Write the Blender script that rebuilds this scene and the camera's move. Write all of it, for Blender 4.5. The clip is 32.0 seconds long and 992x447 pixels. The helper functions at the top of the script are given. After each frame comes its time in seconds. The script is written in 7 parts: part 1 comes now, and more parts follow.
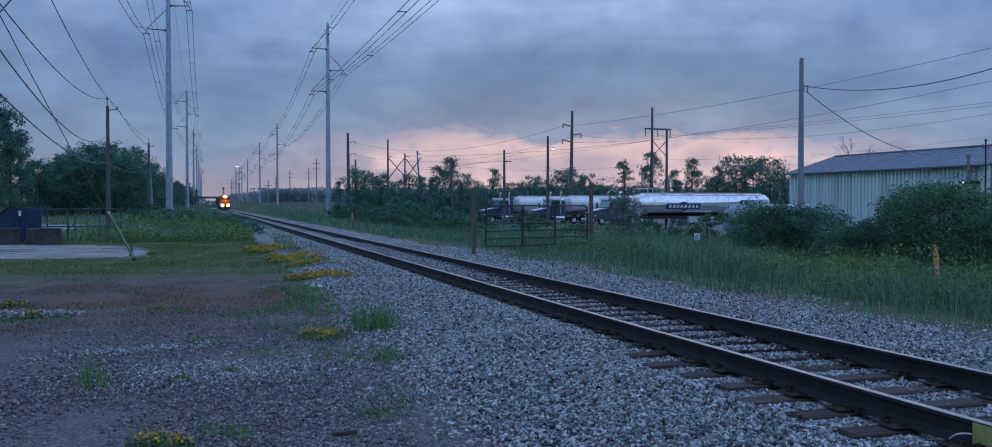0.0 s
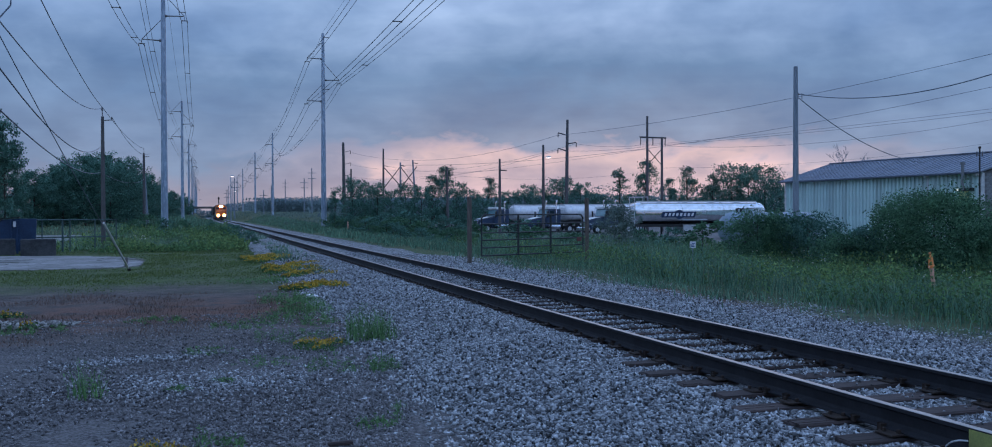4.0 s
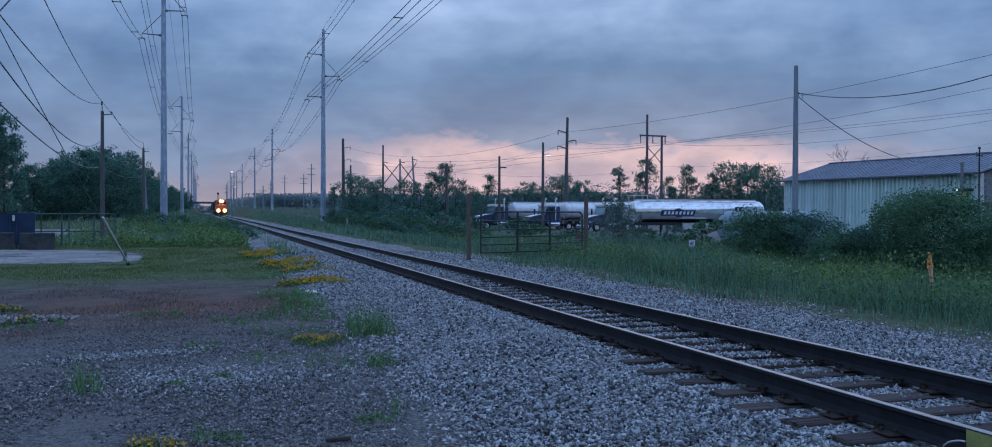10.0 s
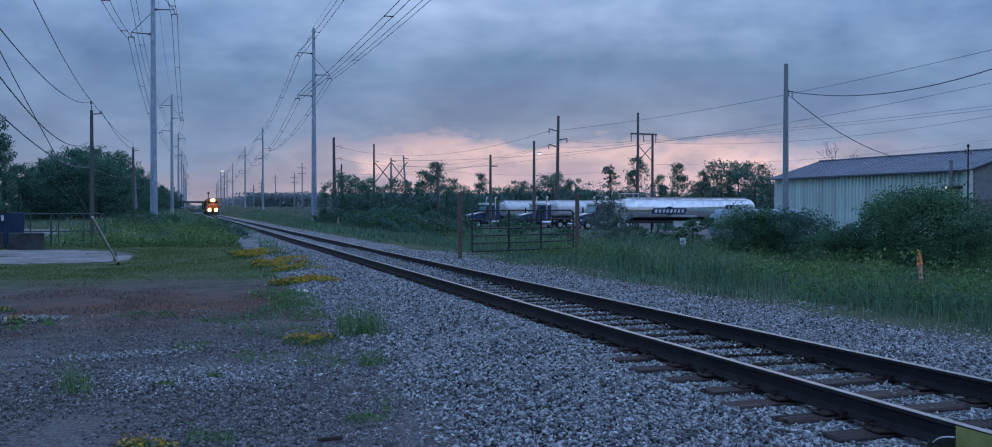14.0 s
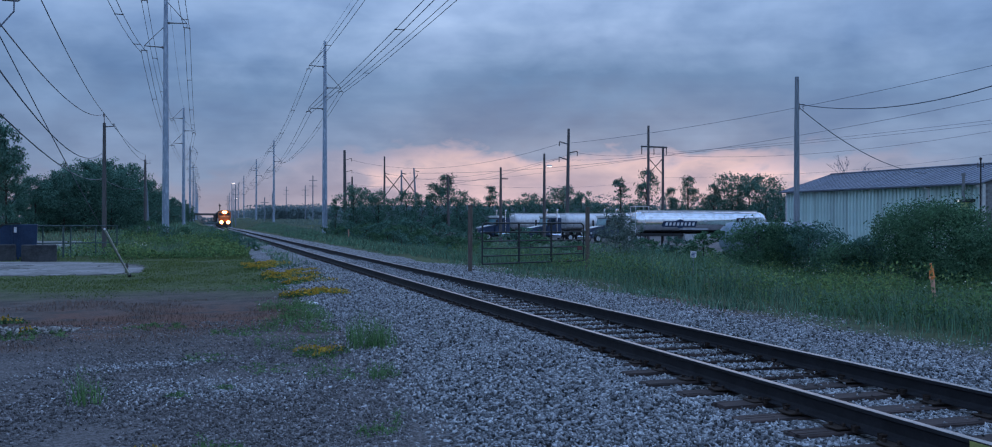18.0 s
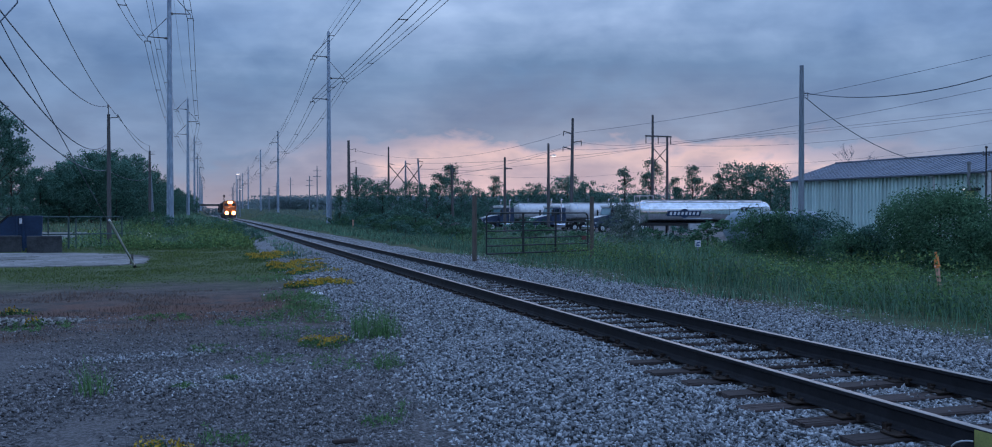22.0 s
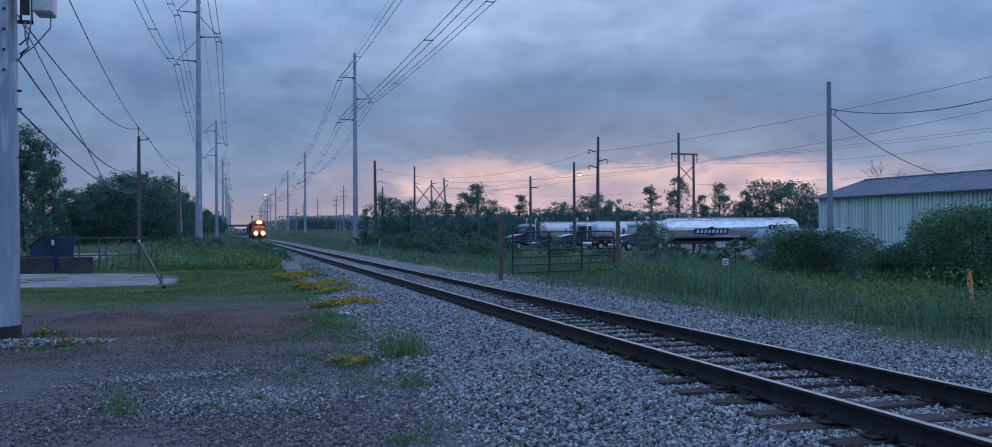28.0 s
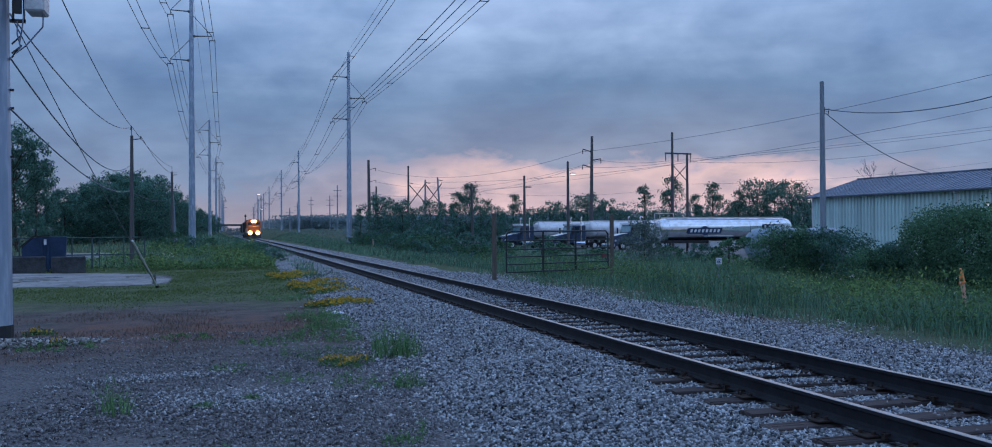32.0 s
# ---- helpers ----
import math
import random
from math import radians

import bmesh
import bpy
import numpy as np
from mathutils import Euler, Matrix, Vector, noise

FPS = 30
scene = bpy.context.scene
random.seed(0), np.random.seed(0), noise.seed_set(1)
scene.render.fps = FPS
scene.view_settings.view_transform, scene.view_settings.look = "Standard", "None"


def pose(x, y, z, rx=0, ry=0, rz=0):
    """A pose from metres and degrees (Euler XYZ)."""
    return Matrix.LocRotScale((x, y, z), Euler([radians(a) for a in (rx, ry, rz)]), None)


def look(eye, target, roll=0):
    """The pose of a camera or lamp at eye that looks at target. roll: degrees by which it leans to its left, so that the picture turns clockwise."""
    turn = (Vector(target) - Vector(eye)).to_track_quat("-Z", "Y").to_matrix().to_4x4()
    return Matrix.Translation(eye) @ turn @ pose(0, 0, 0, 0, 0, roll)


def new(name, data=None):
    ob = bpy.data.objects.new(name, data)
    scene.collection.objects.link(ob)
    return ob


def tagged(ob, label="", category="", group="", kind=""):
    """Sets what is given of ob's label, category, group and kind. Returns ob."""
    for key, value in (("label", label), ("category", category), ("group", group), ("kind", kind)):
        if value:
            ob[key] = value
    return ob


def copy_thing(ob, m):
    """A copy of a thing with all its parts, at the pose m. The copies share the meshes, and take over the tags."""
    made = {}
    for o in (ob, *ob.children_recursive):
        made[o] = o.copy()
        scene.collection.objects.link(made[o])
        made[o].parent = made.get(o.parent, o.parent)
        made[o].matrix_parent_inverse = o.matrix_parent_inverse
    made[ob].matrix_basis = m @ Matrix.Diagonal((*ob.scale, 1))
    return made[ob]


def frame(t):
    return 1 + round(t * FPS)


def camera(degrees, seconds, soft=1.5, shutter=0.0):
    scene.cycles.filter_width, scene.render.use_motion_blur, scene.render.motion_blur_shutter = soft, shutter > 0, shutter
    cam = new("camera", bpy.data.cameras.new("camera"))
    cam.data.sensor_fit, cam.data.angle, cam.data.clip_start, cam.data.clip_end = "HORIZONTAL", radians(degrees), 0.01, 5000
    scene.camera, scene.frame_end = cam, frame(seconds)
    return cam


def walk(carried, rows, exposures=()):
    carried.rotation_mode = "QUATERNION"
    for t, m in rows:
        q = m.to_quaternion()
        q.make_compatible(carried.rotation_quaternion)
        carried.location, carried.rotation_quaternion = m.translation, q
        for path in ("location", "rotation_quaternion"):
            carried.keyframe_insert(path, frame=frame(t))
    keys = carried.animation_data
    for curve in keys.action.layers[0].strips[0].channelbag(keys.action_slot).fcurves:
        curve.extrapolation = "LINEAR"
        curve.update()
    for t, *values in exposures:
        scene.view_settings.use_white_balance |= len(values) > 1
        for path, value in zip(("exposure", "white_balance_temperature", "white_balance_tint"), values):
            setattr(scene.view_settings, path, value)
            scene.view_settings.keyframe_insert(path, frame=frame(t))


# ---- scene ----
# ---- camera ----
cam = camera(55.81, 32.0, 1.0)
EYE = Vector((0.0, 0.0, 1.75))
# seconds, heading right of the track, tilt, lean (degrees)
PATH = [
    (0.0, 17.224, -1.122, -0.000), (0.5, 17.383, -0.908, -0.226), (1.0, 17.459, -0.666, -0.420),
    (1.5, 17.191, -0.505, -0.355), (2.0, 17.270, -0.718, -0.398), (2.5, 17.480, -0.723, -0.447),
    (3.0, 17.380, -0.547, -0.436), (3.5, 17.413, -0.542, -0.325), (5.5, 17.481, -0.699, 0.012),
    (6.0, 17.324, -0.535, -0.016), (6.5, 17.402, -0.516, -0.139), (7.0, 17.450, -0.557, -0.086),
    (7.5, 17.468, -0.568, 0.060), (8.0, 17.443, -0.531, 0.212), (8.5, 17.439, -0.434, 0.251),
    (9.0, 17.452, -0.438, 0.102), (9.5, 17.581, -0.517, 0.111), (10.0, 17.531, -0.750, 0.181),
    (10.5, 17.463, -0.726, 0.222), (11.0, 17.314, -0.677, 0.088), (11.5, 17.236, -0.608, -0.012),
    (12.0, 16.980, -0.658, 0.002), (12.5, 16.890, -0.621, 0.055), (13.0, 16.966, -0.663, 0.105),
    (13.5, 17.449, -0.635, 0.016), (14.0, 18.066, -0.836, 0.015), (14.5, 18.459, -0.449, -0.028),
    (16.5, 18.157, -0.172, 0.035), (17.0, 18.066, -0.054, 0.050), (17.5, 17.849, -0.044, 0.024),
    (18.0, 17.442, -0.061, 0.107), (18.5, 17.331, 0.123, 0.152), (19.0, 17.358, 0.167, 0.253),
    (19.5, 17.567, -0.057, 0.140), (20.0, 17.716, -0.039, -0.106), (20.5, 17.693, -0.137, -0.357),
    (21.0, 17.572, -0.179, -0.280), (21.5, 17.305, -0.281, -0.124), (22.0, 17.184, -0.675, -0.053),
    (22.5, 16.842, -0.983, -0.124), (23.0, 16.593, -1.010, -0.228), (23.5, 16.338, -0.942, -0.271),
    (24.0, 16.222, -0.769, -0.226), (24.5, 16.053, -0.613, -0.211), (25.0, 15.994, -0.559, -0.207),
    (25.5, 15.945, -0.587, -0.145), (27.5, 15.482, 0.113, -0.443), (28.0, 15.605, 0.493, -0.364),
    (28.5, 15.837, 0.495, -0.087), (29.0, 15.882, 0.603, 0.050), (29.5, 15.662, 0.246, 0.250),
    (30.0, 15.583, -0.156, 0.264), (30.5, 15.616, -0.248, 0.120), (31.0, 15.761, -0.144, -0.032),
    (31.5, 15.765, 0.083, -0.340), (32.0, 15.981, 0.457, -0.383),
]


def aim(yaw, tilt):
    y, p = radians(yaw), radians(tilt)
    return EYE + 50 * Vector((math.sin(y) * math.cos(p), math.cos(y) * math.cos(p), math.sin(p)))


walk(cam, [(t, look(EYE, aim(yaw, tilt), lean)) for t, yaw, tilt, lean in PATH])
scene.view_settings.exposure = 0.0

# ---- sky and light ----
world = bpy.data.worlds.new("dusk")
scene.world = world
world.use_nodes = True
wt = world.node_tree
wt.nodes.clear()


def wn(kind, **props):
    n = wt.nodes.new(kind)
    for k, v in props.items():
        if k == "op":
            n.operation = v
        elif k == "vals":
            for i, val in v.items():
                n.inputs[i].default_value = val
    return n


def w_ramp(stops, link):
    n = wt.nodes.new("ShaderNodeValToRGB")
    while len(n.color_ramp.elements) < len(stops):
        n.color_ramp.elements.new(0.5)
    for el, (p, c) in zip(n.color_ramp.elements, stops):
        el.position, el.color = p, (*c, 1)
    wt.links.new(link, n.inputs[0])
    return n


def w_mix(fac, a, b, blend="MIX"):
    n = wt.nodes.new("ShaderNodeMix")
    n.data_type, n.blend_type = "RGBA", blend
    for i, s in ((0, fac), (6, a), (7, b)):
        if hasattr(s, "links"):
            wt.links.new(s, n.inputs[i])
        else:
            n.inputs[i].default_value = s if i == 0 else (*s, 1)
    return n.outputs[2]


tc = wn("ShaderNodeTexCoord")
sep = wn("ShaderNodeSeparateXYZ")
wt.links.new(tc.outputs["Generated"], sep.inputs[0])
# cloud layers on a shallow dome, so that the masses flatten towards the horizon
dome = wn("ShaderNodeMath", op="ADD", vals={1: 0.42})
wt.links.new(sep.outputs[2], dome.inputs[0])
dome_min = wn("ShaderNodeMath", op="MAXIMUM", vals={1: 0.2})
wt.links.new(dome.outputs[0], dome_min.inputs[0])
inv = wn("ShaderNodeMath", op="DIVIDE", vals={0: 1.0})
wt.links.new(dome_min.outputs[0], inv.inputs[1])
flat = wn("ShaderNodeVectorMath", op="SCALE")
wt.links.new(tc.outputs["Generated"], flat.inputs[0])
wt.links.new(inv.outputs[0], flat.inputs["Scale"])
mp = wn("ShaderNodeMapping", vals={1: (2.1, 1.1, 0.0), 2: (0, 0, radians(24)), 3: (1.0, 1.0, 0.2)})
wt.links.new(flat.outputs[0], mp.inputs[0])
cl = wn("ShaderNodeTexNoise", vals={"Scale": 3.6, "Detail": 5.0, "Roughness": 0.48, "Distortion": 0.25})
wt.links.new(mp.outputs[0], cl.inputs["Vector"])
cl2 = wn("ShaderNodeTexNoise", vals={"Scale": 11.0, "Detail": 5.0, "Roughness": 0.5, "Distortion": 0.3})
wt.links.new(mp.outputs[0], cl2.inputs["Vector"])
# height above the horizon, stirred by the clouds
stir = wn("ShaderNodeMath", op="MULTIPLY_ADD", vals={1: 0.075, 2: -0.060})
wt.links.new(cl.outputs[0], stir.inputs[0])
hgt = wn("ShaderNodeMath", op="ADD")
wt.links.new(sep.outputs[2], hgt.inputs[0])
stir2 = wn("ShaderNodeMath", op="MULTIPLY_ADD", vals={1: 0.055})
wt.links.new(cl2.outputs[0], stir2.inputs[0])
wt.links.new(stir.outputs[0], stir2.inputs[2])
wt.links.new(stir2.outputs[0], hgt.inputs[1])
# the glow where the sun went down: a band round one heading
dirn = wn("ShaderNodeVectorMath", op="DOT_PRODUCT", vals={1: (math.sin(radians(23)), math.cos(radians(23)), 0)})
wt.links.new(tc.outputs["Generated"], dirn.inputs[0])
ragged = wn("ShaderNodeMath", op="MULTIPLY_ADD", vals={1: 0.05})
wt.links.new(cl2.outputs[0], ragged.inputs[0])
wt.links.new(dirn.outputs[1], ragged.inputs[2])
spread = wn("ShaderNodeMapRange", vals={1: 0.955, 2: 1.02})
wt.links.new(ragged.outputs[0], spread.inputs[0])
glow = w_ramp([(0.0, (0, 0, 0)), (0.62, (0.42,) * 3), (0.84, (1, 1, 1))], spread.outputs[0])
low = w_ramp([(0.0, (0.44, 0.37, 0.44)), (0.028, (0.35, 0.343, 0.45)), (0.06, (0.215, 0.292, 0.455)), (0.14, (0.170, 0.277, 0.478)),
              (0.26, (0.33, 0.49, 0.80)), (0.45, (0.41, 0.64, 1.10)), (1.0, (0.34, 0.54, 0.98))], hgt.outputs[0])
warm = w_ramp([(0.0, (0.66, 0.47, 0.50)), (0.035, (0.62, 0.47, 0.53)), (0.066, (0.74, 0.545, 0.565)), (0.074, (0.60, 0.47, 0.54)), (0.086, (0.25, 0.30, 0.44)),
               (0.16, (0.165, 0.268, 0.455)), (0.26, (0.33, 0.48, 0.78)), (0.45, (0.41, 0.64, 1.10)), (1.0, (0.34, 0.54, 0.98))], hgt.outputs[0])
base = w_mix(glow.outputs[0], low.outputs[0], warm.outputs[0])
patch = w_ramp([(0.36, (0.82, 0.87, 0.92)), (0.50, (1.0, 1.0, 0.995)), (0.66, (1.27, 1.20, 1.14))], cl.outputs[0])
fine = w_ramp([(0.34, (0.93, 0.94, 0.955)), (0.66, (1.07, 1.06, 1.045))], cl2.outputs[0])
# thin lit streaks low over the horizon
mp2 = wn("ShaderNodeMapping", vals={2: (radians(-3), 0, radians(25)), 3: (1.0, 1.0, 13.0)})
wt.links.new(tc.outputs["Generated"], mp2.inputs[0])
st = wn("ShaderNodeTexNoise", vals={"Scale": 4.0, "Detail": 7.0, "Roughness": 0.6, "Distortion": 0.6})
wt.links.new(mp2.outputs[0], st.inputs["Vector"])
streak = w_ramp([(0.38, (0.97, 0.97, 0.98)), (0.52, (1, 1, 1)), (0.64, (1.04, 1.03, 1.015))], st.outputs[0])
base = w_mix(1.0, base, streak.outputs[0], "MULTIPLY")
sky = w_mix(1.0, base, patch.outputs[0], "MULTIPLY")
sky = w_mix(1.0, sky, fine.outputs[0], "MULTIPLY")
bg = wn("ShaderNodeBackground")
bg.inputs[1].default_value = 1.0
out = wn("ShaderNodeOutputWorld")
wt.links.new(sky, bg.inputs[0])
wt.links.new(bg.outputs[0], out.inputs[0])

sun = new("sun", bpy.data.lights.new("sun", "SUN"))
sun.data.energy, sun.data.angle, sun.data.color = 0.12, radians(40), (1.0, 0.72, 0.66)
sun.matrix_world = look((0, 0, 0), (-math.sin(radians(24)), -math.cos(radians(24)), -0.16))


# ---- materials ----
def mat(name, c1, c2=None, scale=4.0, rough=0.8, metal=0.0, bump=0.0, fine=8.0, vary=0.0, emit=None, stretch=(1, 1, 1), spec=0.5, c3=None, thin=0.0):
    """Two scales of noise over the colours c1, c2 (and stains c3), with a bump; vary: by object or by island."""
    m = bpy.data.materials.new(name)
    m.use_nodes = True
    nt = m.node_tree
    b = nt.nodes["Principled BSDF"]
    b.inputs["Roughness"].default_value, b.inputs["Metallic"].default_value = rough, metal
    b.inputs["Specular IOR Level"].default_value = spec
    if emit:
        b.inputs["Emission Color"].default_value = (*emit[0], 1)
        b.inputs["Emission Strength"].default_value = emit[1]
    c2 = c2 or tuple(v * 0.75 for v in c1)
    t = nt.nodes.new("ShaderNodeTexCoord")
    mpn = nt.nodes.new("ShaderNodeMapping")
    mpn.inputs[3].default_value = stretch
    nt.links.new(t.outputs["Object"], mpn.inputs[0])
    n1 = nt.nodes.new("ShaderNodeTexNoise")
    n1.inputs["Scale"].default_value, n1.inputs["Detail"].default_value, n1.inputs["Roughness"].default_value = scale, 5, 0.6
    nt.links.new(mpn.outputs[0], n1.inputs["Vector"])
    n2 = nt.nodes.new("ShaderNodeTexNoise")
    n2.inputs["Scale"].default_value, n2.inputs["Detail"].default_value = scale * fine, 3
    nt.links.new(mpn.outputs[0], n2.inputs["Vector"])
    r = nt.nodes.new("ShaderNodeValToRGB")
    r.color_ramp.elements[0].position, r.color_ramp.elements[1].position = 0.35, 0.65
    r.color_ramp.elements[0].color, r.color_ramp.elements[1].color = (*c2, 1), (*c1, 1)
    nt.links.new(n1.outputs[0], r.inputs[0])
    col = r.outputs[0]
    if c3:
        r3 = nt.nodes.new("ShaderNodeValToRGB")
        r3.color_ramp.elements[0].position, r3.color_ramp.elements[1].position = 0.53, 0.66
        nt.links.new(n2.outputs[0], r3.inputs[0])
        x3 = nt.nodes.new("ShaderNodeMix")
        x3.data_type = "RGBA"
        nt.links.new(r3.outputs[0], x3.inputs[0])
        nt.links.new(col, x3.inputs[6])
        x3.inputs[7].default_value = (*c3, 1)
        col = x3.outputs[2]
    hsv = nt.nodes.new("ShaderNodeHueSaturation")
    ma = nt.nodes.new("ShaderNodeMath")
    ma.operation = "MULTIPLY_ADD"
    ma.inputs[1].default_value, ma.inputs[2].default_value = 0.5, 0.75
    nt.links.new(n2.outputs[0], ma.inputs[0])
    val = ma.outputs[0]
    if vary:
        src = nt.nodes.new("ShaderNodeNewGeometry").outputs["Random Per Island"] if vary < 0 else nt.nodes.new("ShaderNodeObjectInfo").outputs["Random"]
        mv = nt.nodes.new("ShaderNodeMath")
        mv.operation = "MULTIPLY_ADD"
        mv.inputs[1].default_value, mv.inputs[2].default_value = abs(vary), 1 - abs(vary) / 2
        nt.links.new(src, mv.inputs[0])
        mm = nt.nodes.new("ShaderNodeMath")
        mm.operation = "MULTIPLY"
        nt.links.new(val, mm.inputs[0])
        nt.links.new(mv.outputs[0], mm.inputs[1])
        val = mm.outputs[0]
    nt.links.new(val, hsv.inputs["Value"])
    nt.links.new(col, hsv.inputs["Color"])
    nt.links.new(hsv.outputs[0], b.inputs["Base Color"])
    if thin:
        # light that comes through a leaf or blade
        tr = nt.nodes.new("ShaderNodeBsdfTranslucent")
        nt.links.new(hsv.outputs[0], tr.inputs[0])
        ms = nt.nodes.new("ShaderNodeMixShader")
        ms.inputs[0].default_value = thin
        nt.links.new(b.outputs[0], ms.inputs[1])
        nt.links.new(tr.outputs[0], ms.inputs[2])
        nt.links.new(ms.outputs[0], nt.nodes["Material Output"].inputs[0])
    if bump:
        bn = nt.nodes.new("ShaderNodeBump")
        bn.inputs["Strength"].default_value, bn.inputs["Distance"].default_value = min(1, bump * 20), bump
        nt.links.new(n2.outputs[0], bn.inputs["Height"])
        nt.links.new(bn.outputs[0], b.inputs["Normal"])
    return m


M_STONE = mat("ballast_stone", (0.41, 0.424, 0.445), (0.20, 0.209, 0.224), 14, 0.9, vary=-1.75, spec=0.2)
M_STONE1 = mat("single_ballast_stone", (0.33, 0.34, 0.355), (0.20, 0.205, 0.216), 14, 0.9, vary=1.1, spec=0.2)
M_LOTSTONE = mat("lot_stone", (0.285, 0.278, 0.288), (0.14, 0.135, 0.139), 9, 0.9, bump=0.004, vary=-1.2, spec=0.2)
M_RAIL = mat("rail_steel", (0.021, 0.022, 0.027), (0.012, 0.012, 0.015), 5, 0.8, 0.1, bump=0.002, spec=0.3)
M_RAILTOP = mat("polished_rail_head", (0.42, 0.40, 0.39), (0.30, 0.28, 0.27), 6, 0.38, 0.9)
M_TIE = mat("creosoted_wood", (0.080, 0.056, 0.052), (0.028, 0.022, 0.022), 3, 0.9, bump=0.006, vary=0.7, stretch=(1, 12, 12))
M_PLATE = mat("rusty_plate", (0.045, 0.028, 0.021), (0.025, 0.018, 0.015), 12, 0.8, 0.3, bump=0.002)
M_GALV = mat("galvanised_steel", (0.36, 0.44, 0.55), (0.26, 0.33, 0.43), 1.2, 0.5, 0.35, bump=0.001, stretch=(1, 1, 0.25), c3=(0.42, 0.49, 0.58), fine=5.0)
M_DARKSTEEL = mat("dark_base_coating", (0.03, 0.03, 0.034), None, 5, 0.7)
M_POLEWOOD = mat("weathered_pole_wood", (0.135, 0.128, 0.132), (0.080, 0.076, 0.079), 5, 0.9, bump=0.004, stretch=(6, 6, 0.4))
M_POSTWOOD = mat("weathered_post_wood", (0.165, 0.132, 0.112), (0.09, 0.073, 0.064), 6, 0.9, bump=0.004, stretch=(6, 6, 0.5))
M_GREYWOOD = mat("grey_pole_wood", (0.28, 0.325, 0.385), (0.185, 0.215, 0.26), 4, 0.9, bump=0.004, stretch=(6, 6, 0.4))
M_WIRE = mat("wire", (0.17, 0.205, 0.27), (0.12, 0.145, 0.19), 6, 0.6)
M_INSUL = mat("insulator", (0.16, 0.15, 0.16), None, 6, 0.35)
M_GATE = mat("gate_tube", (0.020, 0.026, 0.032), (0.030, 0.032, 0.036), 8, 0.5, 0.2)
M_LEAF = mat("leaf_green", (0.122, 0.250, 0.140), (0.062, 0.142, 0.088), 0.7, 0.75, vary=-1.0, spec=0.2, thin=0.4)
M_LEAFD = mat("leaf_dark_green", (0.122, 0.258, 0.200), (0.070, 0.158, 0.130), 0.6, 0.75, vary=-1.0, spec=0.2, thin=0.4)
M_LEAFG = mat("leaf_grey_green", (0.19, 0.26, 0.23), (0.12, 0.175, 0.155), 1, 0.8, vary=-0.6, spec=0.25, thin=0.3)
# distance haze painted in: paler and bluer than the nearer leaves
M_FARHAZE = mat("hazed_far_leaf", (0.24, 0.32, 0.335), (0.18, 0.25, 0.265), 0.2, 0.9, vary=-0.2, spec=0.1, thin=0.5)
M_BARK = mat("bark", (0.075, 0.06, 0.05), (0.04, 0.033, 0.028), 6, 0.95, bump=0.006)
M_GRASS = mat("tall_grass", (0.145, 0.285, 0.185), (0.078, 0.168, 0.115), 0.35, 0.75, vary=-1.2, spec=0.3, c3=(0.215, 0.25, 0.16), thin=0.35)
M_LAWN = mat("short_grass", (0.15, 0.20, 0.072), (0.095, 0.142, 0.055), 0.7, 0.85, vary=-0.5, spec=0.2, thin=0.3)
M_WEED = mat("weed_green", (0.130, 0.240, 0.095), (0.072, 0.150, 0.064), 1.5, 0.75, vary=-1.0, spec=0.25, thin=0.35)
M_GRAVELWEED = mat("gravel_weed_green", (0.165, 0.310, 0.125), (0.095, 0.195, 0.085), 2.0, 0.75, vary=-1.0, spec=0.25, thin=0.35)
M_FIELD = mat("field_grass_green", (0.20, 0.325, 0.215), (0.125, 0.215, 0.15), 0.3, 0.8, vary=-1.0, spec=0.2, c3=(0.24, 0.28, 0.16), thin=0.35)
M_LOTWEED = mat("field_weed_green", (0.215, 0.310, 0.110), (0.115, 0.200, 0.080), 0.5, 0.8, vary=-1.1, spec=0.2, thin=0.35)
M_DRY = mat("dry_red_grass", (0.21, 0.14, 0.115), (0.15, 0.105, 0.085), 0.8, 0.9, vary=-0.6, spec=0.2)
M_YELLOW = mat("yellow_petal", (0.56, 0.37, 0.035), (0.40, 0.25, 0.025), 4, 0.8, vary=-0.7)
M_WHITEFL = mat("white_petal", (0.70, 0.68, 0.62), None, 4, 0.7)
M_CONC = mat("worn_concrete", (0.34, 0.33, 0.33), (0.16, 0.155, 0.155), 0.55, 0.9, bump=0.003, fine=7, c3=(0.12, 0.115, 0.11))
M_OLDCONC = mat("old_concrete_block", (0.085, 0.090, 0.098), (0.045, 0.048, 0.054), 2, 0.92, bump=0.006, spec=0.2)
M_CRACK = mat("tarred_crack", (0.05, 0.055, 0.045), None, 5, 0.9)
M_NAVY = mat("navy_painted_steel", (0.022, 0.052, 0.115), (0.015, 0.034, 0.078), 2, 0.6, 0.0, spec=0.3)
M_WHITE = mat("white_paint", (0.74, 0.75, 0.76), (0.62, 0.63, 0.64), 2, 0.5)
M_GREYW = mat("cool_white_paint", (0.60, 0.63, 0.66), None, 2, 0.45)
M_SIDING = mat("pale_green_siding", (0.56, 0.71, 0.69), (0.46, 0.60, 0.595), 0.8, 0.5, 0.1, stretch=(1, 1, 0.2), vary=0.3)
M_ROOF = mat("grey_metal_roof", (0.215, 0.25, 0.315), (0.15, 0.175, 0.225), 0.5, 0.5, 0.2, vary=0.3, c3=(0.12, 0.13, 0.155), fine=3.0)
M_BLOCK = mat("grey_block", (0.26, 0.27, 0.29), (0.20, 0.21, 0.225), 2, 0.9, bump=0.004, vary=0.2)
M_MORTAR = mat("mortar", (0.18, 0.18, 0.19), None, 5, 0.95)
M_TRIM = mat("white_trim", (0.66, 0.68, 0.70), None, 3, 0.5)
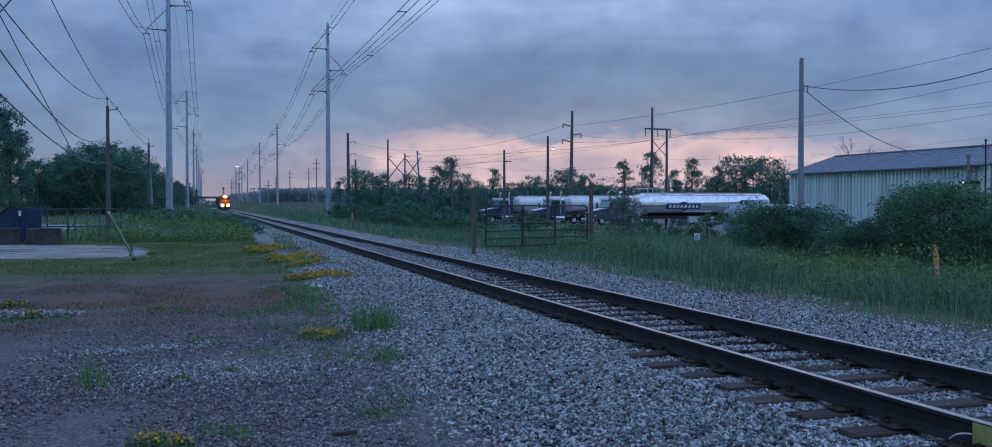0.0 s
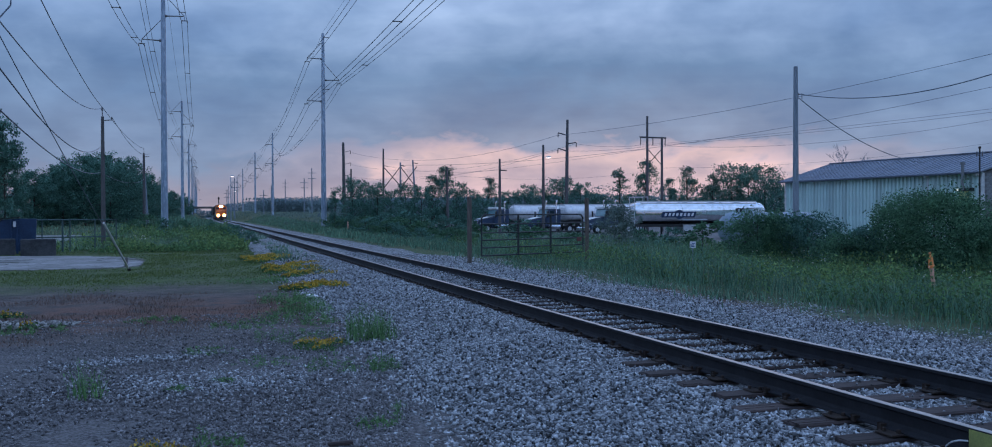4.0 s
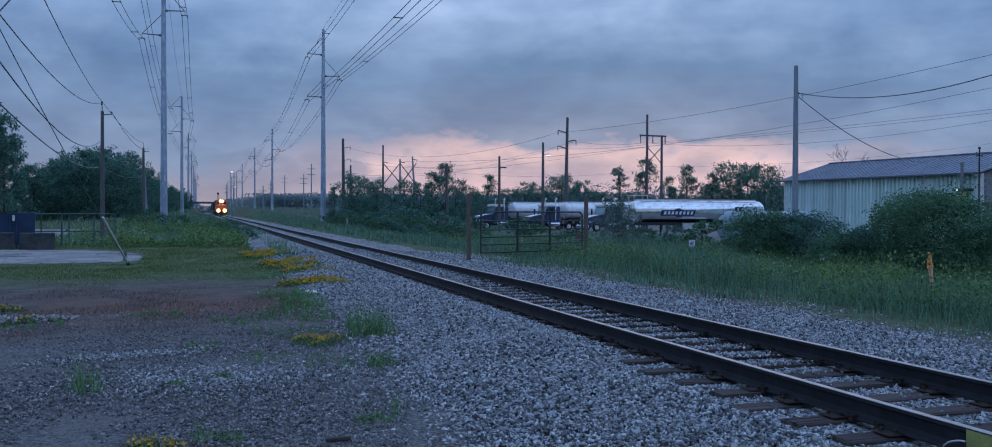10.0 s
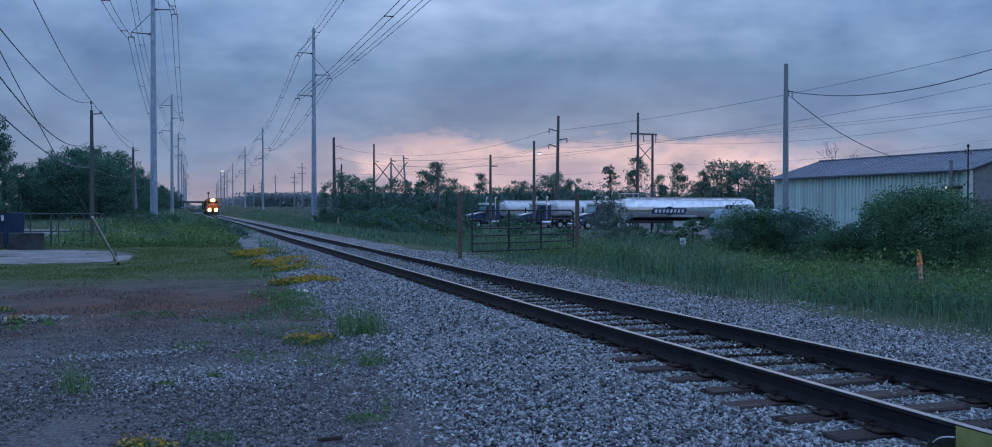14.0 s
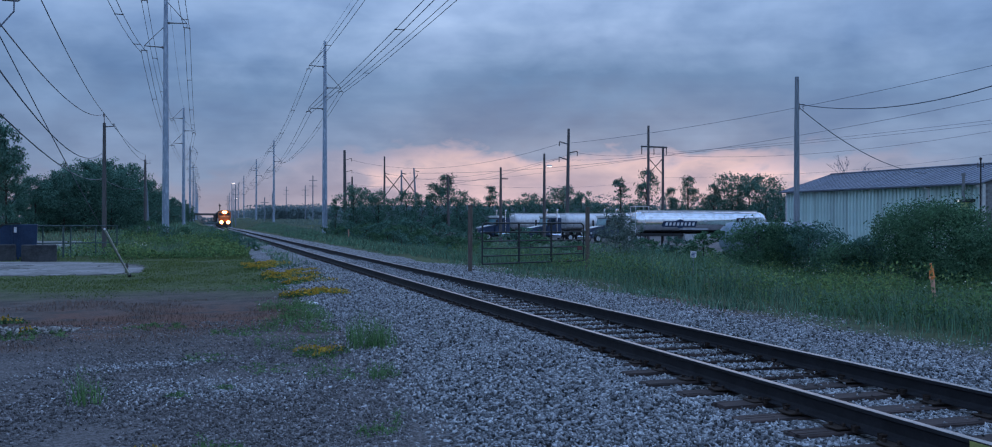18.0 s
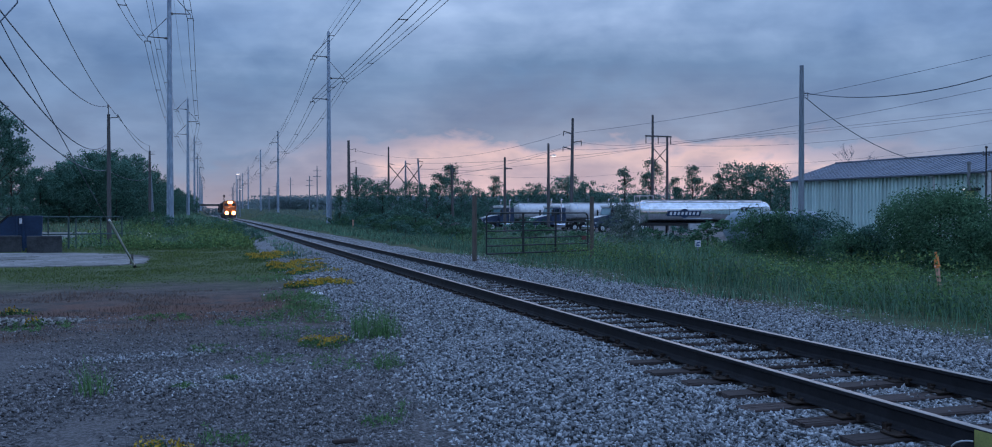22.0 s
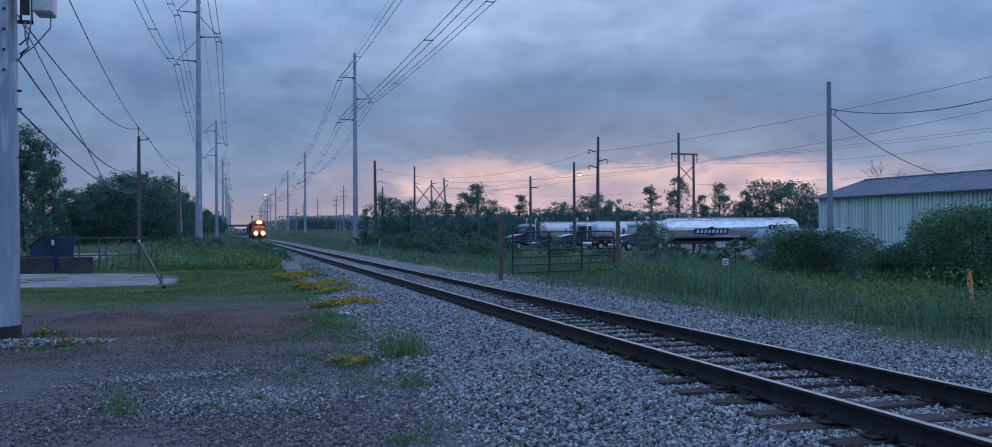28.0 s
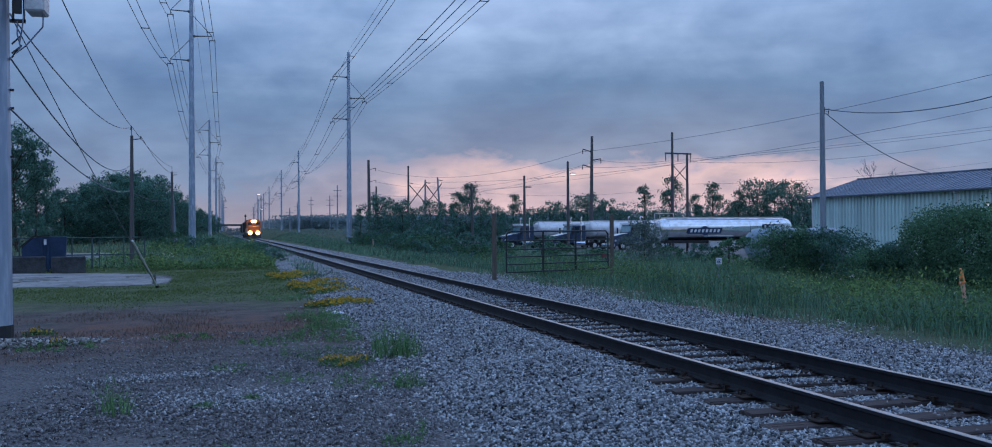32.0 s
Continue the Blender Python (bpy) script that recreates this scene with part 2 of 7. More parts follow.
M_GUTTER = mat("eave_shaded_gutter", (0.10, 0.125, 0.17), (0.07, 0.09, 0.12), 3, 0.5)
M_TANKPAINT = mat("dull_grey_paint", (0.25, 0.34, 0.42), (0.18, 0.25, 0.32), 1.5, 0.5)
M_TANKWHITE = mat("bright_aluminium_tank", (0.84, 0.85, 0.88), (0.74, 0.75, 0.79), 0.5, 0.32, 0.35)
M_CHROME = mat("polished_tank", (0.84, 0.86, 0.90), (0.80, 0.82, 0.86), 0.3, 0.14, 1.0)
M_TYRE = mat("tyre_rubber", (0.018, 0.018, 0.02), None, 8, 0.85)
M_GLASS = mat("dark_glass", (0.02, 0.035, 0.045), None, 3, 0.06, spec=0.9)
M_TEALGLASS = mat("teal_windscreen", (0.10, 0.24, 0.29), None, 3, 0.08, spec=0.9)
M_BLACK = mat("black_paint", (0.022, 0.023, 0.026), None, 3, 0.5)
M_BLUEPAINT = mat("dark_blue_paint", (0.045, 0.075, 0.135), None, 3, 0.3)
M_ORANGE = mat("orange_paint", (0.72, 0.19, 0.05), (0.58, 0.14, 0.035), 2, 0.5)
M_MARKER = mat("orange_plastic", (0.85, 0.30, 0.09), (0.74, 0.23, 0.06), 5, 0.5)
M_PALEPINK = mat("faded_marker_post", (0.75, 0.40, 0.30), (0.62, 0.30, 0.22), 5, 0.6)
M_RUST = mat("rusty_freight_steel", (0.085, 0.055, 0.042), (0.05, 0.036, 0.03), 0.8, 0.8, bump=0.002)
M_OVERPASS = mat("overpass_concrete", (0.13, 0.12, 0.12), None, 0.4, 0.9)
M_SIGNW = mat("sign_white", (0.72, 0.75, 0.80), None, 5, 0.4)
M_SIGNB = mat("sign_blue", (0.06, 0.12, 0.30), None, 5, 0.5)
M_RAILYEL = mat("yellow_green_paint", (0.30, 0.32, 0.09), (0.20, 0.22, 0.07), 8, 0.7)
M_HEAD = mat("headlamp_glow", (1, 0.7, 0.4), None, 3, 0.4, emit=((1.0, 0.58, 0.22), 60))
# orange bloom round the train's lamps, as a glowing surface
M_LAMPHALO = mat("lamp_halo_glow", (1, 0.5, 0.2), None, 3, 0.4, emit=((1.0, 0.40, 0.12), 5.0))
M_DITCH = mat("ditch_lamp_glow", (1, 0.6, 0.3), None, 3, 0.4, emit=((1.0, 0.44, 0.12), 36))
M_LAMPW = mat("street_lamp_glow", (1, 0.95, 0.9), None, 3, 0.4, emit=((1.0, 0.84, 0.80), 1.15))
M_WALLLAMP = mat("wall_lamp_glow", (1, 1, 1), None, 3, 0.4, emit=((1.0, 0.95, 0.80), 0.9))
M_LITWALL = mat("pale_yellow_panel", (0.62, 0.64, 0.28), (0.5, 0.53, 0.22), 2, 0.6)


# ---- building blocks ----
def box(bm, x0, y0, z0, x1, y1, z1, m=None, bev=0.0):
    r = bmesh.ops.create_cube(bm, size=1)
    vs = r["verts"]
    for v in vs:
        v.co = Vector(((x0 + x1) / 2 + v.co.x * (x1 - x0), (y0 + y1) / 2 + v.co.y * (y1 - y0), (z0 + z1) / 2 + v.co.z * (z1 - z0)))
    if bev:
        es = list({e for v in vs for e in v.link_edges})
        vs = bmesh.ops.bevel(bm, geom=es, offset=bev, segments=1, affect="EDGES")["verts"]
    if m is not None:
        for v in {v for v in vs if v.is_valid}:
            v.co = m @ v.co
    return vs


def rod(bm, p, q, r0, r1=None, seg=10, cap=True):
    """A tapered round bar from p to q."""
    p, q = Vector(p), Vector(q)
    d = q - p
    r = bmesh.ops.create_cone(bm, cap_ends=cap, segments=seg, radius1=r0, radius2=r0 if r1 is None else r1, depth=d.length)
    m = Matrix.Translation((p + q) / 2) @ d.to_track_quat("Z", "Y").to_matrix().to_4x4()
    bmesh.ops.transform(bm, matrix=m, verts=r["verts"])
    return r["verts"]


def ball(bm, c, rx, ry=None, rz=None, sub=2):
    r = bmesh.ops.create_icosphere(bm, subdivisions=sub, radius=1)
    for v in r["verts"]:
        v.co = Vector((c[0] + v.co.x * rx, c[1] + v.co.y * (ry or rx), c[2] + v.co.z * (rz or rx)))


def prism(bm, outline, y0, y1, axis="y"):
    """A solid of the outline (two coordinates) between y0 and y1 along the axis."""
    def p3(a, b, c):
        return {"y": (a, c, b), "x": (c, a, b), "z": (a, b, c)}[axis]
    lo = [bm.verts.new(p3(a, b, y0)) for a, b in outline]
    hi = [bm.verts.new(p3(a, b, y1)) for a, b in outline]
    n = len(outline)
    bm.faces.new(lo)
    bm.faces.new(hi[::-1])
    for i in range(n):
        bm.faces.new((lo[i], hi[i], hi[(i + 1) % n], lo[(i + 1) % n]))
    bmesh.ops.recalc_face_normals(bm, faces=bm.faces)


def part(name, bm, material, parent=None, label="", smooth=False):
    me = bpy.data.meshes.new(name)
    bm.to_mesh(me)
    bm.free()
    return part_mesh(name, me, material, parent, label, smooth)


def part_mesh(name, me, material, parent=None, label="", smooth=False):
    if not me.materials:
        me.materials.append(material)
    if smooth:
        me.polygons.foreach_set("use_smooth", [True] * len(me.polygons))
    ob = new(name, me)
    if parent is not None:
        ob.parent = parent
    if label:
        ob["label"] = label
    return ob


def arrays(name, verts, faces):
    me = bpy.data.meshes.new(name)
    me.from_pydata(verts.tolist() if hasattr(verts, "tolist") else verts, [], faces.tolist() if hasattr(faces, "tolist") else faces)
    me.update()
    return me


def thing(name, label, category, m=None, group="", kind=""):
    e = new(name)
    e.empty_display_size = 0.2
    if m is not None:
        e.matrix_world = m
    return tagged(e, label, category, group, kind)


def one(name, bm, material, label, category, m=None, group="", kind="", smooth=False):
    ob = part(name, bm, material, None, "", smooth)
    if m is not None:
        ob.matrix_world = m
    return tagged(ob, label, category, group, kind)


rng = np.random.default_rng(7)


def smooth01(t):
    t = np.clip(t, 0, 1)
    return t * t * (3 - 2 * t)


NEAR_X, FAR_X, RAIL_Z = 4.90, 6.385, 0.32     # rail heads and their top
MID_X = (NEAR_X + FAR_X) / 2


def ground_z(x, y):
    """The lie of the land: the truck yard is low, and the sides rise slowly with distance."""
    x, y = np.asarray(x, float), np.asarray(y, float)
    dip = -0.65 * smooth01((x - 11.5) / 9) * (1 - smooth01((y - 120) / 90))
    off = smooth01((np.abs(x - MID_X) - 4.5) / 6)
    rise = np.clip(0.0085 * (y - 60), 0, 4.0) * off * (1 - 0.75 * smooth01((x - 22) / 10) * (1 - smooth01((y - 120) / 90)))
    return dip + rise


def gz(x, y):
    return float(ground_z(x, y))


# ---- ground ----
def strip(n, lo, hi, power=2.2):
    t = np.linspace(-1, 1, n)
    s = np.sign(t) * np.abs(t) ** power
    return np.where(s < 0, -s * lo, s * hi)


def make_ground():
    xs = strip(150, -2200, 2200, 3.2) + 6
    ys = np.concatenate([np.linspace(-400, -8, 14), np.linspace(-6, 60, 90), 60 + 3000 * np.linspace(0.004, 1, 70) ** 2.2])
    gx, gy = np.meshgrid(xs, ys)
    z = ground_z(gx, gy)
    near = np.hypot(gx, gy) < 60
    for i, j in zip(*np.nonzero(near)):
        z[i, j] += 0.035 * noise.noise(Vector((gx[i, j] * 0.5, gy[i, j] * 0.5, 0))) - 0.0
    nx, ny = len(xs), len(ys)
    v = np.stack([gx.ravel(), gy.ravel(), z.ravel()], 1)
    i = np.arange(nx - 1)[None, :] + nx * np.arange(ny - 1)[:, None]
    f = np.stack([i, i + 1, i + 1 + nx, i + nx], -1).reshape(-1, 4)
    ob = part_mesh("ground", arrays("ground", v, f), M_GROUND, smooth=True)
    tagged(ob, "flat open ground of gravel lot, bare dirt and rough grass", "ground", kind="structure")


def ground_material():
    m = bpy.data.materials.new("ground")
    m.use_nodes = True
    nt = m.node_tree
    b = nt.nodes["Principled BSDF"]
    b.inputs["Roughness"].default_value, b.inputs["Specular IOR Level"].default_value = 0.95, 0.25
    L = nt.links.new
    t = nt.nodes.new("ShaderNodeTexCoord")

    def noi(scale, detail=4.0, rough=0.6):
        n = nt.nodes.new("ShaderNodeTexNoise")
        n.inputs["Scale"].default_value, n.inputs["Detail"].default_value, n.inputs["Roughness"].default_value = scale, detail, rough
        L(t.outputs["Object"], n.inputs["Vector"])
        return n.outputs[0]

    def math_(op, a, b_):
        n = nt.nodes.new("ShaderNodeMath")
        n.operation = op
        for k, s in ((0, a), (1, b_)):
            if hasattr(s, "links"):
                L(s, n.inputs[k])
            else:
                n.inputs[k].default_value = s
        return n.outputs[0]

    def step(v, lo, hi):
        n = nt.nodes.new("ShaderNodeMapRange")
        n.interpolation_type = "SMOOTHSTEP"
        L(v, n.inputs[0])
        n.inputs[1].default_value, n.inputs[2].default_value = lo, hi
        return n.outputs[0]

    def mixc(fac, a, b_):
        n = nt.nodes.new("ShaderNodeMix")
        n.data_type = "RGBA"
        L(fac, n.inputs[0])
        for k, s in ((6, a), (7, b_)):
            if hasattr(s, "links"):
                L(s, n.inputs[k])
            else:
                n.inputs[k].default_value = (*s, 1)
        return n.outputs[2]

    s = nt.nodes.new("ShaderNodeSeparateXYZ")
    L(t.outputs["Object"], s.inputs[0])
    big, mid, tiny = noi(0.35), noi(1.6), noi(26, 3, 0.7)
    yy = math_("ADD", s.outputs[1], math_("MULTIPLY", math_("SUBTRACT", big, 0.5), 6.0))
    xx = math_("ADD", s.outputs[0], math_("MULTIPLY", math_("SUBTRACT", big, 0.5), 2.5))
    vor = nt.nodes.new("ShaderNodeTexVoronoi")
    vor.inputs["Scale"].default_value = 42
    L(t.outputs["Object"], vor.inputs["Vector"])
    lot = mixc(step(mid, 0.38, 0.62), (0.052, 0.050, 0.053), (0.108, 0.100, 0.101))
    lot = mixc(step(vor.outputs["Color"], 0.2, 0.9), lot, (0.195, 0.186, 0.190))
    dirt = mixc(step(mid, 0.35, 0.65), (0.090, 0.077, 0.073), (0.148, 0.122, 0.114))
    red = mixc(step(tiny, 0.3, 0.7), (0.135, 0.070, 0.056), (0.215, 0.115, 0.088))
    grass = mixc(step(mid, 0.3, 0.7), (0.068, 0.098, 0.045), (0.115, 0.15, 0.066))
    rough_ = mixc(step(mid, 0.3, 0.7), (0.06, 0.085, 0.045), (0.10, 0.125, 0.06))
    c = mixc(step(yy, 12.5, 15.5), lot, dirt)
    redm = math_("MULTIPLY", math_("MULTIPLY", step(yy, 14.5, 16.5), math_("SUBTRACT", 1.0, step(yy, 18.5, 22.0))),
                 math_("MULTIPLY", step(xx, -3.4, -2.2), step(mid, 0.36, 0.56)))
    c = mixc(redm, c, red)
    c = mixc(step(yy, 21.5, 27.0), c, grass)
    c = mixc(step(yy, 44, 52), c, rough_)
    c = mixc(step(xx, 9.5, 11.0), c, rough_)
    yard = math_("MULTIPLY", step(s.outputs[0], 26, 30), math_("SUBTRACT", 1.0, step(s.outputs[1], 150, 170)))
    yard = math_("MULTIPLY", yard, step(s.outputs[1], 62, 66))
    c = mixc(yard, c, (0.20, 0.19, 0.19))
    L(c, b.inputs["Base Color"])
    hsv = nt.nodes.new("ShaderNodeHueSaturation")
    L(c, hsv.inputs["Color"])
    L(math_("MULTIPLY_ADD", tiny, 0.9), hsv.inputs["Value"])
    hsv.inputs["Value"].links[0].from_node.inputs[2].default_value = 0.55
    L(hsv.outputs[0], b.inputs["Base Color"])
    bn = nt.nodes.new("ShaderNodeBump")
    bn.inputs["Strength"].default_value, bn.inputs["Distance"].default_value = 0.7, 0.03
    L(math_("ADD", tiny, math_("MULTIPLY", vor.outputs["Distance"], 0.8)), bn.inputs["Height"])
    L(bn.outputs[0], b.inputs["Normal"])
    return m


M_GROUND = ground_material()
make_ground()


# ---- railway track ----
def rail_profile(bm, x, y0, y1, head):
    """A T-rail along the track; the polished running surface is a mesh of its own."""
    if head:
        prism(bm, [(x - 0.030, RAIL_Z - 0.004), (x + 0.030, RAIL_Z - 0.004), (x + 0.026, RAIL_Z), (x - 0.026, RAIL_Z)], y0, y1)
        return
    t = RAIL_Z - 0.004
    half = [(0.034, t), (0.036, t - 0.026), (0.012, t - 0.040), (0.009, t - 0.12), (0.022, t - 0.148), (0.070, t - 0.160), (0.070, t - 0.172)]
    prism(bm, [(x + a, z) for a, z in half] + [(x - a, z) for a, z in half[::-1]], y0, y1)


track = thing("railway_track", "single railway track of dark rails on weathered timber ties", "railway track", kind="structure")
for rx in (NEAR_X, FAR_X):
    bm = bmesh.new()
    rail_profile(bm, rx, -30, 900, False)
    rail = part("rail", bm, M_RAIL, track, "dark rusty steel rail with a polished head")
    bm = bmesh.new()
    rail_profile(bm, rx, -30, 900, True)
    part("running_surface", bm, M_RAILTOP, rail, "worn bright running surface of the rail")
    # spring anchors clipped under the rail beside the near ties
    for k in range(0, 14):
        bm = bmesh.new()
        ya = 6.23 - 0.597 * 4 + 0.597 * k + (0.15 if k % 2 else -0.15)
        for q in (-1, 1):
            box(bm, rx + q * 0.050, ya - 0.022, RAIL_Z - 0.185, rx + q * 0.088, ya + 0.022, RAIL_Z - 0.140, bev=0.006)
        part("rail_anchor", bm, M_PLATE, rail)
bm = bmesh.new()
box(bm, NEAR_X - 0.0415, 4.62, RAIL_Z - 0.165, NEAR_X - 0.0375, 4.98, RAIL_Z - 0.012)
part("paint_mark", bm, M_RAILYEL, track, "yellow-green paint mark on the rail's side")
bm = bmesh.new()
loop_ = [Vector((NEAR_X - 0.05 - 0.03 * math.sin(k * 0.45), 4.98 + 0.03 * k, RAIL_Z - 0.09 - 0.0022 * k * k)) for k in range(8)]
for a, b in zip(loop_, loop_[1:]):
    rod(bm, a, b, 0.006, 0.006, 6)
part("bond_wire", bm, M_GREYW, track, "short pale bond wire at the rail's side")

# ties: five worn shapes, each tie an object
tie_meshes = []
for k in range(5):
    r = random.Random(k)
    bm = bmesh.new()
    L0, L1 = 1.30 + r.uniform(-0.03, 0.03), 1.30 + r.uniform(-0.03, 0.03)
    box(bm, -L0, -0.112, -0.17, L1, 0.112, 0, bev=0.012)
    for v in bm.verts:
        v.co += Vector((r.uniform(-0.02, 0.02), r.uniform(-0.008, 0.008), r.uniform(-0.006, 0.004)))
    for q in range(3):
        yq = r.uniform(-0.08, 0.08)
        s = r.choice((-1, 1))
        box(bm, s * 1.28, yq - 0.006, -0.02, s * (1.28 - r.uniform(0.2, 0.5)), yq + 0.006, 0.0015)
    me = bpy.data.meshes.new("tie")
    bm.to_mesh(me)
    bm.free()
    me.materials.append(M_TIE)
    tie_meshes.append(me)
plate_bm = bmesh.new()
for rx in (NEAR_X - MID_X, FAR_X - MID_X):
    box(plate_bm, rx - 0.18, -0.09, 0, rx + 0.18, 0.09, 0.016, bev=0.004)
    for sx, sy in ((-0.085, -0.05), (0.085, 0.05), (-0.13, 0.05), (0.13, -0.05)):
        box(plate_bm, rx + sx - 0.013, sy - 0.013, 0.01, rx + sx + 0.013, sy + 0.013, 0.045, bev=0.004)
plate_me = bpy.data.meshes.new("tie_plate")
plate_bm.to_mesh(plate_me)
plate_bm.free()
plate_me.materials.append(M_PLATE)
TIE_Z = RAIL_Z - 0.19
tie_ys = [6.23 - 0.597 * 26 + 0.597 * k for k in range(220)]
rt = random.Random(5)
for k, y in enumerate(tie_ys):
    tie = part_mesh("tie", tie_meshes[k % 5], M_TIE, track)
    tie.location = (MID_X + rt.uniform(-0.05, 0.05), y + rt.uniform(-0.03, 0.03), TIE_Z + rt.uniform(-0.012, 0.004))
    tie.rotation_euler = (0, 0, rt.uniform(-0.02, 0.02) + (math.pi if k % 2 else 0))
    if y < 40:
        p = part_mesh("tie_plate", plate_me, M_PLATE, track)
        p.location = (MID_X, tie.location.y, TIE_Z + 0.002)
bm = bmesh.new()
y = tie_ys[-1] + 0.6
while y < 330:
    box(bm, MID_X - 1.3, y - 0.11, TIE_Z - 0.1, MID_X + 1.3, y + 0.11, TIE_Z - 0.004)
    y += 0.6
tagged(part("far_tie", bm, M_TIE, track), kind="stuff")


# ---- ballast ----
def bed_z(x, y):
    """Top of the stone bed: level between the ties' ends, easing down to the lot and to the verge."""
    d = np.abs(np.asarray(x, float) - MID_X)
    left = smooth01((4.5 - d) / 2.9)
    right = smooth01((5.0 - d) / 3.4)
    s = np.where(np.asarray(x) < MID_X, left, right)
    heaped = 0.048 * smooth01((np.asarray(y, float) - 8.6) / 2.2) * smooth01((d - 0.80) / 0.30) * (1 - smooth01((d - 1.5) / 0.8))
    filled = 0.046 * smooth01((np.asarray(y, float) - 17) / 9) * (d < 0.70)
    return -0.035 + (TIE_Z - 0.036 + 0.035) * s + heaped + filled


def bed_left(y):
    """Where the bed ends on the lot's side."""
    y = np.asarray(y, float)
    return np.interp(y, [-20, 3, 7, 9.5, 13, 21, 35, 65, 120, 900], [-0.1, 0.0, 0.4, 1.0, 1.75, 2.5, 3.1, 3.8, 3.9, 3.9])


def make_bed():
    ys = np.concatenate([np.arange(-20, 45, 0.35), np.arange(45, 130, 1.5), np.arange(130, 900, 25)])
    us = np.linspace(0, 1, 60)
    gy, gu = np.meshgrid(ys, us, indexing="ij")
    x0 = bed_left(gy) - 1.2
    gx = x0 + gu * (11.6 - x0)
    z = bed_z(gx, gy)
    for i in range(0, np.searchsorted(ys, 60)):
        for j in range(len(us)):
            n = noise.noise(Vector((gx[i, j] * 0.9, gy[i, j] * 0.9, 3)))
            z[i, j] += 0.022 * n * (1 if abs(gx[i, j] - MID_X) > 1.5 else 0.3)
    edge = np.minimum(gu, 1 - gu)
    z = np.where(edge < 0.01, ground_z(gx, gy) - 0.08, z)
    n, m = len(ys), len(us)
    i = np.arange(m - 1)[None, :] + m * np.arange(n - 1)[:, None]
    f = np.stack([i, i + 1, i + 1 + m, i + m], -1).reshape(-1, 4)
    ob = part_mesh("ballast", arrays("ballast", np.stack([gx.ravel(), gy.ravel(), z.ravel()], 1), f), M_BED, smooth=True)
    tagged(ob, "bed of broken blue-grey stone under the railway track", "ballast", kind="structure")
    return ob


def stone_material():
    m = bpy.data.materials.new("ballast_bed")
    m.use_nodes = True
    nt = m.node_tree
    b = nt.nodes["Principled BSDF"]
    b.inputs["Roughness"].default_value = 0.9
    t = nt.nodes.new("ShaderNodeTexCoord")
    v = nt.nodes.new("ShaderNodeTexVoronoi")
    v.inputs["Scale"].default_value = 18
    nt.links.new(t.outputs["Object"], v.inputs["Vector"])
    r = nt.nodes.new("ShaderNodeValToRGB")
    r.color_ramp.elements[0].color, r.color_ramp.elements[1].color = (0.03, 0.031, 0.034, 1), (0.48, 0.495, 0.52, 1)
    nt.links.new(v.outputs["Color"], r.inputs[0])
    n = nt.nodes.new("ShaderNodeTexNoise")
    n.inputs["Scale"].default_value, n.inputs["Detail"].default_value = 0.8, 4
    nt.links.new(t.outputs["Object"], n.inputs["Vector"])
    h = nt.nodes.new("ShaderNodeHueSaturation")
    ma = nt.nodes.new("ShaderNodeMath")
    ma.operation = "MULTIPLY_ADD"
    ma.inputs[1].default_value, ma.inputs[2].default_value = 1.1, 0.40
    nt.links.new(n.outputs[0], ma.inputs[0])
    nt.links.new(ma.outputs[0], h.inputs["Value"])
    nt.links.new(r.outputs[0], h.inputs["Color"])
    # shade between the stones painted in: cell edges dark, middles lighter
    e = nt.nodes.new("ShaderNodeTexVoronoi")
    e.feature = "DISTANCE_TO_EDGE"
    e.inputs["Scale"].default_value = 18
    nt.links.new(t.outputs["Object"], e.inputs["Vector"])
    gap_shade = nt.nodes.new("ShaderNodeValToRGB")
    gap_shade.color_ramp.elements[0].position, gap_shade.color_ramp.elements[1].position = 0.02, 0.16
    gap_shade.color_ramp.elements[0].color, gap_shade.color_ramp.elements[1].color = (0.26, 0.26, 0.26, 1), (1.25, 1.25, 1.25, 1)
    nt.links.new(e.outputs[0], gap_shade.inputs[0])
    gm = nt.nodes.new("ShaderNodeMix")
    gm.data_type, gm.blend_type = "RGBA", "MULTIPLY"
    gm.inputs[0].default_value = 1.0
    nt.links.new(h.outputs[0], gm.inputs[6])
    nt.links.new(gap_shade.outputs[0], gm.inputs[7])
    nt.links.new(gm.outputs[2], b.inputs["Base Color"])
    bn = nt.nodes.new("ShaderNodeBump")
    bn.invert = True
    bn.inputs["Strength"].default_value, bn.inputs["Distance"].default_value = 1.0, 0.045
    nt.links.new(v.outputs["Distance"], bn.inputs["Height"])
    nt.links.new(bn.outputs[0], b.inputs["Normal"])
    return m


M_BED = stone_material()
ballast = make_bed()

CHIP_V = np.array([(1, 0.1, -0.45), (-0.1, 1, -0.45), (-1, -0.1, -0.45), (0.1, -1, -0.45), (0, 0, 0.85)], float)
CHIP_F = np.array([(0, 1, 4), (1, 2, 4), (2, 3, 4), (3, 0, 4), (0, 2, 1), (0, 3, 2)])


def turns(n, g):
    q = g.normal(size=(n, 4))
    q /= np.linalg.norm(q, axis=1)[:, None]
    w, x, y, z = q.T
    return np.stack([1 - 2 * (y * y + z * z), 2 * (x * y - w * z), 2 * (x * z + w * y), 2 * (x * y + w * z), 1 - 2 * (x * x + z * z), 2 * (y * z - w * x),
                     2 * (x * z - w * y), 2 * (y * z + w * x), 1 - 2 * (x * x + y * y)], 1).reshape(n, 3, 3)


